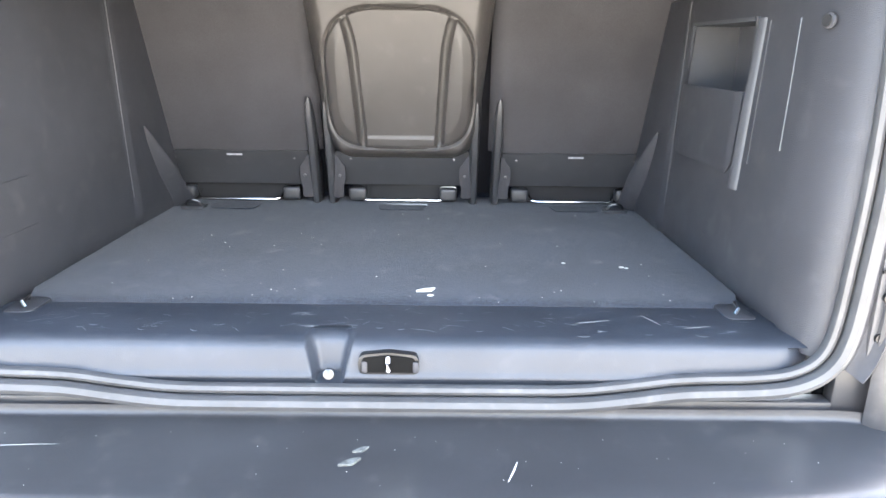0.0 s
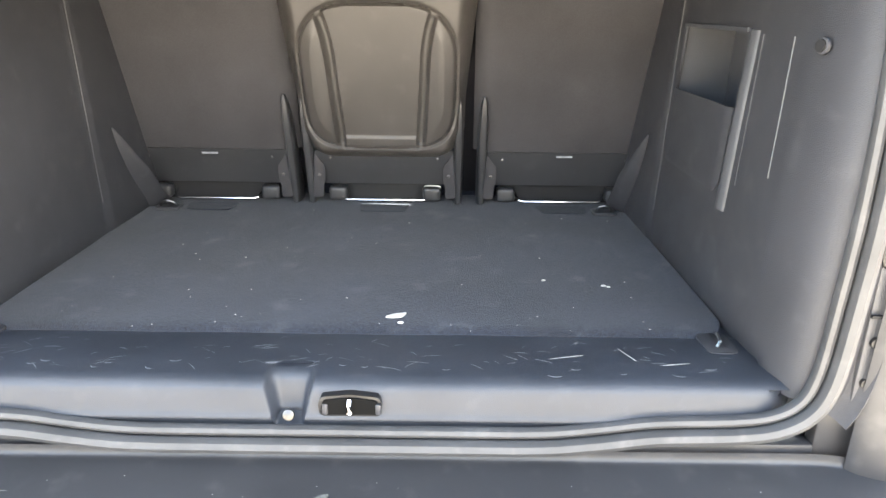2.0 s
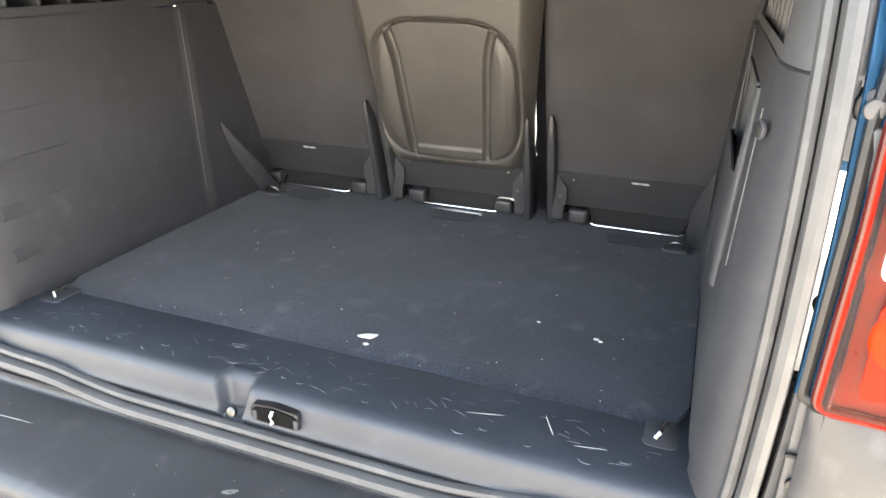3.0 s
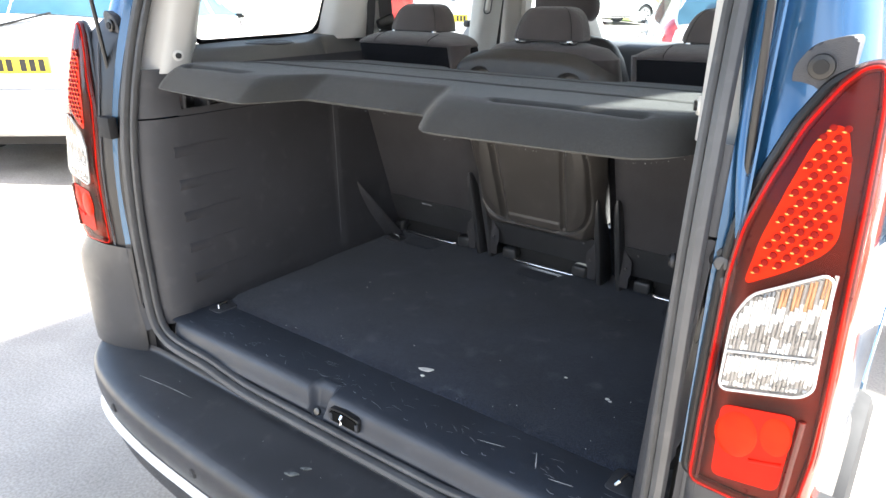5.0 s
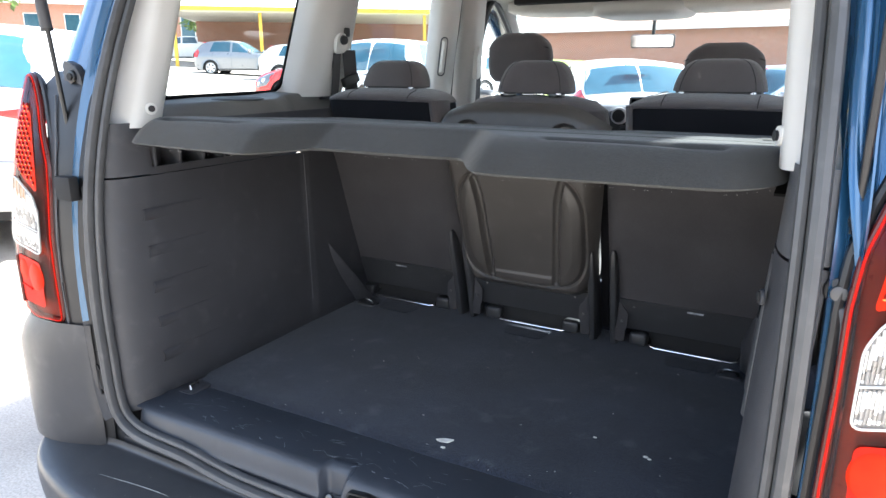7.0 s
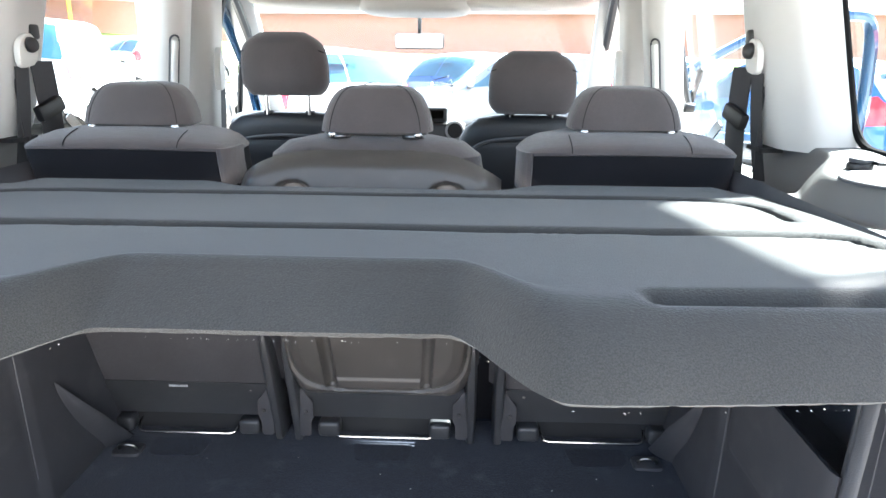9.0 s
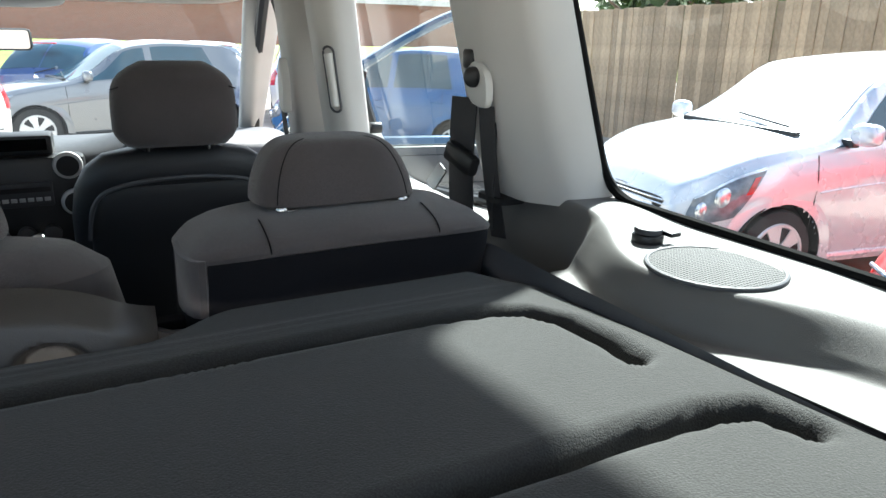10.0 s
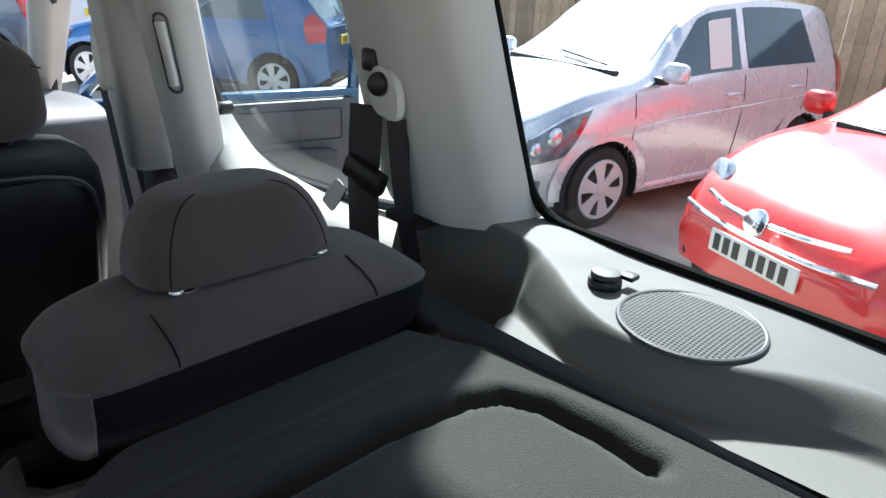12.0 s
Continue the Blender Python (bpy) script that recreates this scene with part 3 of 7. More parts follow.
for s in (1, -1):
    low = section([(0.690, 0.066), (0.618, 0.090), (0.612, 0.15), (0.735, 0.238), (0.81, 0.30), (0.845, 0.30), (0.845, 0.12)], 1.232)
    high = section([(0.645, 0.208), (0.592, 0.216), (0.58, 0.28), (0.70, 0.35), (0.775, 0.40), (0.80, 0.40), (0.80, 0.24)], 1.70)
    d = pillar("rear_pillar_trim", low, high, M_PILLAR, s, label="pale grey plastic pillar trim")
    part("trim_screw", sided(s, cyl((0.611, 0.128, 1.272), (-1, -0.4, 0), 0.013, 0.008, 18, 0.002)), M_WHITE_PL, d)
    part("screw_head", sided(s, cyl((0.606, 0.1255, 1.272), (-1, -0.4, 0), 0.007, 0.005, 12)), M_BLACK, d)
    low = section([(0.838, 0.762), (0.772, 0.790), (0.726, 0.855), (0.729, 0.95), (0.752, 1.0), (0.84, 1.03)], 1.272)
    high = section([(0.785, 0.875), (0.70, 0.89), (0.665, 0.95), (0.665, 1.03), (0.69, 1.07), (0.79, 1.08)], 1.70)
    pillar("middle_pillar_trim", low, high, M_PILLAR, s, mids=20, label="pale grey plastic pillar trim", flare=0.10)
    low = section([(0.80, 1.565), (0.745, 1.56), (0.715, 1.60), (0.715, 1.66), (0.74, 1.70), (0.80, 1.70)], 1.10)
    high = section([(0.755, 1.60), (0.69, 1.595), (0.65, 1.63), (0.65, 1.69), (0.68, 1.725), (0.76, 1.73)], 1.68)
    bp = pillar("sliding_door_frame", low, high, M_PILLAR, s, label="pale grey sliding door frame with a grab recess")
    # white plug paints the light showing through the grab hole
    part("grab_recess", sided(s, tube([(0.7035, 1.5925, 1.345), (0.698, 1.595, 1.40), (0.6905, 1.5985, 1.465)], 0.011, 12)), M_WHITE_PL, bp)
    part("grab_edge", sided(s, tube([(0.7035 - 0.105 * (z - 1.345) + 0.67 * d, 1.592 + 0.05 * (z - 1.345) - 0.74 * d, z) for d, z in ((0.014 * math.sin(q * math.tau / 24), 1.406 + (0.060 if math.cos(q * math.tau / 24) > 0 else -0.060) + 0.014 * math.cos(q * math.tau / 24)) for q in range(24))], 0.0028, 6, closed=True)), M_TRIM_SOFT, bp)
    low = section([(0.80, 1.768), (0.738, 1.765), (0.678, 1.78), (0.668, 1.86), (0.70, 1.90), (0.80, 1.90)], 1.13)
    high = section([(0.755, 1.775), (0.69, 1.77), (0.634, 1.80), (0.628, 1.87), (0.66, 1.91), (0.76, 1.91)], 1.68)
    pillar("door_pillar_trim", low, high, M_PILLAR, s, label="pale grey plastic door pillar trim")
    part("door_pillar_foot", sided(s, box(0.715, 0.80, 1.55, 1.90, 0.45, 1.12, 0.02)), M_TRIM, van)
    low = section([(0.80, 2.86), (0.75, 2.80), (0.71, 2.84), (0.72, 2.93), (0.80, 2.95)], 1.08)
    high = section([(0.74, 2.10), (0.66, 2.06), (0.62, 2.10), (0.63, 2.18), (0.74, 2.2)], 1.66)
    pillar("windscreen_pillar_trim", low, high, M_PILLAR, s, label="slanting windscreen pillar")
    part("door_frame_rubber", sided(s, tube([(0.735, 1.905, 1.0), (0.70, 1.915, 1.40), (0.665, 1.925, 1.58), (0.655, 1.96, 1.64), (0.66, 2.04, 1.63), (0.70, 2.35, 1.46), (0.74, 2.62, 1.27), (0.755, 2.75, 1.12)], 0.017, 8, n=40)), M_BLACK, van)
    part("door_gap_rubber", sided(s, tube([(0.752, 1.737, 1.05), (0.735, 1.742, 1.35), (0.71, 1.752, 1.55), (0.70, 1.76, 1.67)], 0.010, 8, n=20)), M_BLACK, van)
    # side glass with black gaskets
    q = rounded([(0.305, 1.2805), (0.775, 1.2865), (0.875, 1.665), (0.42, 1.675)], [0.05, 0.06, 0.06, 0.05], 6)

    def on_side(p, x0=0.832):
        return Vector((x0 - 0.12 * (p[1] - 1.29), p[0], p[1]))
    bm = bmesh.new()
    bm.faces.new([bm.verts.new(on_side(p)) for p in q])
    w = part("quarter_window", sided(s, bm), M_GLASS, van, "clear rear quarter window")
    part("gasket", sided(s, tube([on_side(p, 0.828) for p in q], 0.007, 8, closed=True, up=(1, 0, 0))), M_GASKET, w)
    q = rounded([(0.99, 1.225), (1.20, 1.192), (1.47, 1.170), (1.62, 1.215), (1.70, 1.34), (1.80, 1.665), (1.10, 1.675)], [0.08, 0.1, 0.12, 0.12, 0.1, 0.06, 0.05], 6)
    bm = bmesh.new()
    bm.faces.new([bm.verts.new(on_side(p)) for p in q])
    w = part("sliding_door_window", sided(s, bm), M_GLASS, van, "clear sliding door window")
    part("gasket", sided(s, tube([on_side(p, 0.828) for p in q], 0.010, 8, closed=True, up=(1, 0, 0))), M_BLACK, w)
    part("window_catch", sided(s, cyl((0.805, 1.60, 1.29), (1, 0, 0), 0.014, 0.03, 12, 0.003)), M_BLACK, w)
    # door trim below the glass and outer skin
    def door_lining(i, j):
        k = j / 11
        return (0.755 - 0.02 * math.sin(math.pi * k), 0.96 + 0.72 * i / 13, 0.62 + 0.49 * k)

    def window_sweep(i, j):
        y = 0.98 + 0.74 * i / 29
        lift = 0.02 * max(0, (1.2 - y) / 0.2) + 0.16 * max(0, (y - 1.46) / 0.26) ** 1.7
        px, pz = [(0.742, 1.085), (0.744, 1.125), (0.752, 1.152), (0.772, 1.170), (0.802, 1.178), (0.838, 1.178)][j]
        return (px, y, pz + lift * (0.35 + 0.65 * j / 5))
    part("sliding_door_trim", sided(s, solid(grid(30, 6, window_sweep), 0.008)), M_PILLAR, van, "pale grey door lining sweeping up to the frame")
    part("sliding_door_trim", sided(s, solid(grid(14, 12, door_lining), 0.01)), M_TRIM, van, "dark lower door lining")
    bm = box(0.80, 0.848, 0.95, 1.74, 0.50, 1.15, 0.01)
    part("sliding_door_skin", sided(s, bm), M_BLUE, van)
    part("roof_rail", sided(s, box(0.66, 0.80, 0.18, 2.15, 1.668, 1.80, 0.02)), M_LINER, van)

# quarter panels and tail corners in body colour
def corner_plan(k, z):
    y = lean(z)
    tuck = 0.05 * max(0, z - 0.95) + 0.11 * max(0, z - 1.15)
    pts = [(0.708, y + 0.004), (0.724, y - 0.006), (0.766, y - 0.014), (0.81, y - 0.006), (0.842, y + 0.03), (0.854, y + 0.10), (0.859, y + 0.22), (0.862, 0.5), (0.862, 0.92)]
    q = spline([(*p, 0) for p in pts], 33)[k]
    return (q.x - tuck, q.y, z)


for s in (1, -1):
    bm = grid(33, 31, lambda i, j: corner_plan(i, 0.795 + 0.985 * j / 30))
    gone = [f for f in bm.faces if f.calc_center_median().y > 0.27 and 1.235 < f.calc_center_median().z < 1.69]
    if s < 0:
        gone += [f for f in bm.faces if f not in gone and f.calc_center_median().y < 0.09 and f.calc_center_median().z < 1.33]
    bmesh.ops.delete(bm, geom=gone, context="FACES")
    qp = part("quarter_panel", sided(s, bm), M_BLUE, van, "metallic dark blue rear wing")
    if s < 0:
        qp.location = (-0.045, 0, 0)
    # pressed hollow beside the opening and the bead along it
    part("pressed_bead", sided(s, tube([(0.735 - 0.05 * max(0, z - 0.95) - 0.11 * max(0, z - 1.15) + 0.012 * math.sin(9 * z), lean(z) - 0.010, z) for z in ((1.14, 1.2, 1.26, 1.32, 1.38, 1.45, 1.52, 1.6) if s > 0 else (1.36, 1.4, 1.45, 1.5, 1.55, 1.6))], 0.011, 10, n=24, ry=0.006)), M_BLUE, qp)
    # wing mouldings: folded channel beside the opening
    wz = 1.1 if s > 0 else 1.345
    bm = grid(8, 20, lambda i, j: (0.700 + 0.02 * i / 7, lean(wz + (1.65 - wz) * j / 19) - 0.012 + 0.016 * math.sin(math.pi * i / 7), wz + (1.65 - wz) * j / 19))
    part("wing_channel", sided(s, bm), M_BLUE, van)
    bm = box(0.695, 0.722, -0.012, 0.03, 0.60, 1.09, 0.004)
    for v in bm.verts:
        v.co.y += lean(v.co.z)
    jt = part("jamb_trim", sided(s, bm), M_TRIM_SOFT, van, "black plastic jamb strip with fixings")
    for z in (0.64, 0.70):
        part("bolt", sided(s, cyl((0.708, -0.013, z), (0, -1, 0), 0.008, 0.006, 12, 0.001)), M_BLACK, jt)
    part("plug", sided(s, cyl((0.697, 0.006, 0.91), (-1, -1, 0), 0.011, 0.008, 14, 0.002)), M_BLACK_MATT, jt)
    part("jamb_line", sided(s, box(0.6935, 0.7225, -0.0145, -0.01, 0.735, 0.739)), M_BLACK_MATT, jt)
    buf = part("rubber_buffer", sided(s, cyl((0.698, 0.025, 1.105), (0, -1, 0.05), 0.017, 0.03, 20, 0.004)), M_BLACK, van)
    part("buffer_tip", sided(s, cyl((0.698, 0.008, 1.104), (0, -1, 0.05), 0.010, 0.008, 16, 0.003)), M_RUBBER, buf)

# roof, tailgate held up by its struts
bm = grid(21, 25, lambda i, j: ((-1 + i / 10) * 0.80, 0.16 + 2.1 * j / 24, 1.79 + 0.045 * (1 - (i / 10 - 1) ** 2) - 0.06 * max(0, (j / 24 - 0.8) / 0.2) ** 2 - 0.05 * abs(i / 10 - 1) ** 8))
part("roof_skin", solid(bm, 0.012), M_BLUE, van)
bm = grid(25, 33, lambda i, j: ((-1 + i / 12) * 0.70, 0.20 + 2.0 * j / 32, 1.705 - 0.045 * abs(i / 12 - 1) ** 4 - 0.05 * max(0, (j / 32 - 0.75) / 0.25) ** 2))
part("headliner", solid(bm, 0.012), M_LINER, van, "pale fabric headliner")
bm = grid(17, 9, lambda i, j: ((-1 + i / 8) * 0.78, 0.18 - 1.16 * j / 8, 1.80 + 0.13 * math.sin(j / 8 * 2.0) + 0.02 * (1 - (i / 8 - 1) ** 2)))
tailgate = part("tailgate", solid(bm, 0.05), M_BLUE, van, "raised dark blue tailgate")


# struts, hinge covers and tail lamps
def lamp_outline():
    return [(0.708, 0.806), (0.79, 0.806), (0.834, 0.822), (0.841, 0.90), (0.839, 1.0), (0.835, 1.10), (0.831, 1.20), (0.825, 1.30), (0.818, 1.343), (0.800, 1.340), (0.783, 1.322), (0.757, 1.277), (0.734, 1.213), (0.717, 1.155), (0.711, 1.09), (0.711, 1.0), (0.709, 0.90)]


def lamp_y(x, z, out=0.0):
    """Depth of the lamp's face: it wraps round the corner."""
    return lean(z) - 0.030 - out + 3.2 * max(0, x - 0.79) ** 2 + 40 * max(0, x - 0.855) ** 2 + 0.3 * max(0, 0.735 - x)


def lamp_face(outline, out, n=14):
    """A filled patch of the lamp's face inside an outline."""
    pts = [Vector(p) for p in rounded(outline, 0.012, 4)]
    c = sum(pts, Vector((0, 0))) / len(pts)
    rows = [[c.lerp(p, k / n) for p in pts] for k in range(1, n + 1)]
    b = bmesh.new()
    mid = b.verts.new((c.x, lamp_y(c.x, c.y, out), c.y))
    rings = [[b.verts.new((p.x, lamp_y(p.x, p.y, out), p.y)) for p in r] for r in rows]
    N = len(pts)
    for i in range(N):
        b.faces.new((mid, rings[0][i], rings[0][(i + 1) % N]))
        for a, d in zip(rings, rings[1:]):
            b.faces.new((a[i], d[i], d[(i + 1) % N], a[(i + 1) % N]))
    return b


def lamp_rim(outline, out, r):
    pts = rounded(outline, 0.012, 4)
    return tube([(p[0], lamp_y(p[0], p[1], out), p[1]) for p in pts], r, 8, closed=True, up=(0, 1, 0))


def lens_material(name, tint, rough=0.05):
    m = glass_material(name, tint, gloss=0.025)
    return m


M_LENS_SMOKE = lens_material("wine_lens", (0.85, 0.33, 0.24))
M_LENS_CLEAR = lens_material("clear_lens", (0.97, 0.97, 0.97))
M_REFLECTOR = material("lamp_reflector", (0.75, 0.75, 0.75), 0.18, metal=1.0, vary=0.1)
M_LAMP_RED = material("lamp_red", (0.50, 0.010, 0.002), 0.45, spec=0.1, vary=0.15, vary_scale=30)
M_LAMP_DARK = material("lamp_dark_red", (0.08, 0.009, 0.006), 0.3, vary=0.2, vary_scale=20)
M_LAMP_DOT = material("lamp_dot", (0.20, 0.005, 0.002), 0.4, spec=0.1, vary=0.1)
M_LAMP_ORANGE = material("lamp_orange_red", (0.60, 0.018, 0.0006), 0.4, spec=0.1, vary=0.2, vary_scale=40)
M_LAMP_GREY = material("lamp_grey", (0.27, 0.26, 0.25), 0.28, metal=0.5)
M_CELL_GLINT = material("cell_glint", (0.7, 0.3, 0.06), 0.25, vary=0.1)

SEG_TOP = [(0.731, 1.095), (0.775, 1.122), (0.806, 1.148), (0.815, 1.165), (0.810, 1.244), (0.800, 1.278), (0.788, 1.284), (0.770, 1.264), (0.754, 1.209), (0.739, 1.152)]
SEG_WHITE = [(0.727, 0.961), (0.815, 0.981), (0.826, 0.992), (0.821, 1.122), (0.812, 1.127), (0.743, 1.088), (0.728, 1.055)]
SEG_LOW = [(0.736, 0.836), (0.813, 0.845), (0.817, 0.955), (0.734, 0.941)]
M_LAMP_SIDE = material("lamp_side", (0.22, 0.035, 0.02), 0.12, coat=1.0, vary=0.15, vary_scale=9)
# pale tone for the reflections painted on the flutes
M_FLUTE_GLINT = material("flute_glint", (0.62, 0.62, 0.61), 0.3, metal=0.3, vary=0.15, vary_scale=60)
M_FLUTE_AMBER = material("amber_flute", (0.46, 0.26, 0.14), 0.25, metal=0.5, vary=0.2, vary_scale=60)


def tail_lamp(s):
    lamp = part("tail_lamp", sided(s, join(lamp_face(lamp_outline(), -0.010), lamp_rim(lamp_outline(), -0.006, 0.006))), M_LAMP_DARK, van, "tall red and clear tail lamp cluster")
    part("lens", sided(s, lamp_face(lamp_outline(), 0.006)), M_LENS_SMOKE, lamp, "glossy wine red lens").visible_shadow = False
    part("lens_edge", sided(s, lamp_rim(lamp_outline(), 0.001, 0.0018)), M_LAMP_RED, lamp)
    part("brake_segment", sided(s, lamp_face(SEG_TOP, 0.008)), M_LAMP_ORANGE, lamp, "red honeycomb brake light segment")
    for r in range(18):
        for k in range(7):
            x, z = 0.735 + 0.0142 * k + (0.0071 if r % 2 else 0), 1.106 + 0.0102 * r
            lo = 0.731 + max(0, z - 1.10) * 0.235
            if lo + 0.006 < x < 0.809 - 0.05 * max(0, z - 1.2) and z > 1.100 + 0.66 * (x - 0.731):
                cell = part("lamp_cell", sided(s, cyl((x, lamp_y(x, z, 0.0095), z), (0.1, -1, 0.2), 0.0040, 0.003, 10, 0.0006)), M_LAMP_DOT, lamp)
                # small amber crescent paints the highlight on each cell
                part("bright_crescent", sided(s, ball((x - 0.0028, lamp_y(x, z, 0.0112), z - 0.0032), 0.0017, (1.4, 0.5, 0.7), 8)), M_CELL_GLINT, cell)
    w = part("reverse_segment", sided(s, lamp_face(SEG_WHITE, 0.007)), M_LAMP_GREY, lamp, "clear faceted reversing light segment")
    part("white_rim", sided(s, lamp_rim(SEG_WHITE, 0.011, 0.0016)), M_WHITE_PL, w)
    part("divider", sided(s, tube([(0.728, lamp_y(0.728, 1.012, 0.012), 1.012), (0.82, lamp_y(0.82, 1.03, 0.012), 1.03)], 0.0015, 6)), M_WHITE_PL, w)
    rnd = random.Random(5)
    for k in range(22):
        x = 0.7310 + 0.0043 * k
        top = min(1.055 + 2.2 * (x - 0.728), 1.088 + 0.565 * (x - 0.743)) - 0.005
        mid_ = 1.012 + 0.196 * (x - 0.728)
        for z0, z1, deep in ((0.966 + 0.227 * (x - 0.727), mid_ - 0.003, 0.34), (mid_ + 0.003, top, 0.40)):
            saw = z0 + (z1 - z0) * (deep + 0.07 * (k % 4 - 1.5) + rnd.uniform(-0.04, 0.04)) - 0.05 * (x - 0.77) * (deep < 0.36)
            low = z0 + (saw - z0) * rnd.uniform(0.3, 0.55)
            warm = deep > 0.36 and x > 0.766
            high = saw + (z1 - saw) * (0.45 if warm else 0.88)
            # pale, grey and amber lengths paint the reflector's streaks and glints
            for a, b_, tone in ((z0, low, (M_FLUTE_GLINT, M_LAMP_GREY, M_REFLECTOR)[rnd.randrange(3)]), (low, saw, M_LAMP_GREY), (saw, high, M_FLUTE_GLINT if k % 4 else M_REFLECTOR), (high, z1, (M_FLUTE_AMBER, M_LAMP_GREY)[k % 3 == 0] if warm else M_LAMP_GREY)):
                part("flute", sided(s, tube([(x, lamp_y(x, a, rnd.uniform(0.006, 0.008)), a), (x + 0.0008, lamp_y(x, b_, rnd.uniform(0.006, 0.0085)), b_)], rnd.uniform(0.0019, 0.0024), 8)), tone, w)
    part("reverse_lens", sided(s, lamp_face(SEG_WHITE, 0.0145)), M_LENS_CLEAR, w).visible_shadow = False
    part("tail_segment", sided(s, lamp_face(SEG_LOW, 0.008)), M_LAMP_RED, lamp, "red tail light segment")
    part("tail_bowl", sided(s, ball((0.757, lamp_y(0.757, 0.905, 0.006), 0.905), 0.026, (1, 0.22, 1.3), 20)), M_LAMP_ORANGE, lamp)
    part("tail_bowl", sided(s, ball((0.798, lamp_y(0.798, 0.918, 0.006), 0.918), 0.019, (1, 0.2, 1.5), 20)), M_LAMP_ORANGE, lamp)
    part("tail_divider", sided(s, tube([(0.776, lamp_y(0.776, 0.876, 0.008), 0.876), (0.812, lamp_y(0.812, 0.884, 0.008), 0.884)], 0.003, 8)), M_LAMP_RED, lamp)
    part("tail_guide", sided(s, tube([(0.819, lamp_y(0.819, 0.84, 0.009), 0.84), (0.823, lamp_y(0.823, 0.95, 0.009), 0.95)], 0.004, 8)), M_LAMP_DARK, lamp)
    part("lens_wrap", sided(s, grid(30, 6, lambda i, j: (0.838 + 0.0165 * math.sin(j / 5 * 1.5) - 0.04 * max(0, 0.815 + 0.5 * i / 29 - 1.0), lamp_y(0.838, 0.815 + 0.5 * i / 29, 0.002) + 0.075 * (1 - math.cos(j / 5 * 1.5)), 0.815 + 0.5 * i / 29))), M_LAMP_SIDE, lamp, "glossy red lens edge wrapping round the wing")
    part("lamp_housing", sided(s, moved(lamp_rim([(x - 0.012 if x < 0.8 else x, z) for x, z in lamp_outline()], -0.014, 0.007), Matrix())), M_BLACK, lamp)
    return lamp


for s in (1, -1):
    lamp = tail_lamp(s)
    if s < 0:
        lamp.location = (-0.07, -0.012, 0)
    strut = thing("gas_strut", "black gas strut holding up the tailgate", "gas strut", at=(s * 0.70, 0.055, 1.19), group="tailgate struts")
    sx = 0.698 if s > 0 else 0.746
    foot_, mid_, head_ = Vector((sx + 0.007, 0.030, 1.188)), Vector((sx + 0.005, 0.010, 1.430)), Vector((sx + 0.001, -0.025, 1.835))
    part("piston_rod", sided(s, tube([foot_, mid_ + Vector((0, 0, 0.02))], 0.0048, 12)), M_BLACK, strut)
    cyl_ = part("cylinder", sided(s, tube([mid_, mid_.lerp(head_, 0.01), mid_.lerp(head_, 0.5), head_], [0.0105, 0.0115, 0.0115, 0.0115], 18)), M_TRIM, strut)
    part("end_collar", sided(s, tube([mid_.lerp(head_, -0.004), mid_.lerp(head_, 0.012)], 0.0122, 18)), M_BLACK, cyl_)
    part("ball_socket", sided(s, tube([foot_ + Vector((0.001, -0.002, -0.016)), foot_, foot_ + Vector((0, -0.002, 0.026))], [0.009, 0.0095, 0.006], 12)), M_BLACK, strut)
    bm = slab(rounded([(0.737, 1.245), (0.733, 1.285), (0.728, 1.335), (0.745, 1.362), (0.775, 1.371), (0.788, 1.371), (0.788, 1.325), (0.768, 1.295), (0.748, 1.258)], 0.010, 4), "y", 0.055, 0.10, 0.004)
    hc = part("hinge_cover", sided(s, bm), M_TRIM, van, "black plastic lamp fixing cover")
    part("cover_cap", sided(s, cyl((0.757, 0.053, 1.338), (0, -1, 0), 0.014, 0.008, 20, 0.002)), M_BLACK, hc)
    part("cap_recess", sided(s, cyl((0.757, 0.048, 1.338), (0, -1, 0), 0.008, 0.004, 16)), M_BLACK_MATT, hc)
    # plastic corner below the lamp and the black filler beside it
    plan = [(0.706, -0.018), (0.735, -0.034), (0.83, -0.060), (0.92, -0.056), (0.972, -0.016), (0.990, 0.06), (0.994, 0.20), (0.994, 0.36)] if s < 0 else [(0.704, -0.018), (0.722, -0.030), (0.765, -0.044), (0.805, -0.040), (0.838, -0.008), (0.856, 0.06), (0.863, 0.20), (0.865, 0.36)]
    outline = spline([(*p, 0) for p in plan], 29)

    def corner_cap(i, j):
        z = 0.50 + 0.303 * j / 11
        p = outline[i]
        tuck = 0.030 * max(0, (z - 0.73) / 0.073) ** 1.6 * min(1, i / 9)
        return (p.x - tuck - 0.008 * max(0, (0.62 - z) / 0.12) * min(1, i / 9), p.y + tuck * 0.6, z)
    bm = grid(29, 12, corner_cap)
    part("bumper_corner", sided(s, bm), M_BUMPER, van, "unpainted dark grey bumper corner")

# bumper with its step, wrapped round the corners
BUMP_OUT = spline([(0, -0.196, 0), (0.25, -0.194, 0), (0.50, -0.184, 0), (0.70, -0.155, 0), (0.82, -0.105, 0), (0.895, -0.015, 0), (0.925, 0.11, 0), (0.932, 0.26, 0), (0.934, 0.36, 0)], 61)
BUMP_IN = spline([(0, -0.008, 0), (0.25, -0.008, 0), (0.48, -0.008, 0), (0.66, -0.008, 0), (0.74, -0.018, 0), (0.835, 0.005, 0), (0.875, 0.07, 0), (0.895, 0.21, 0), (0.90, 0.36, 0)], 61)


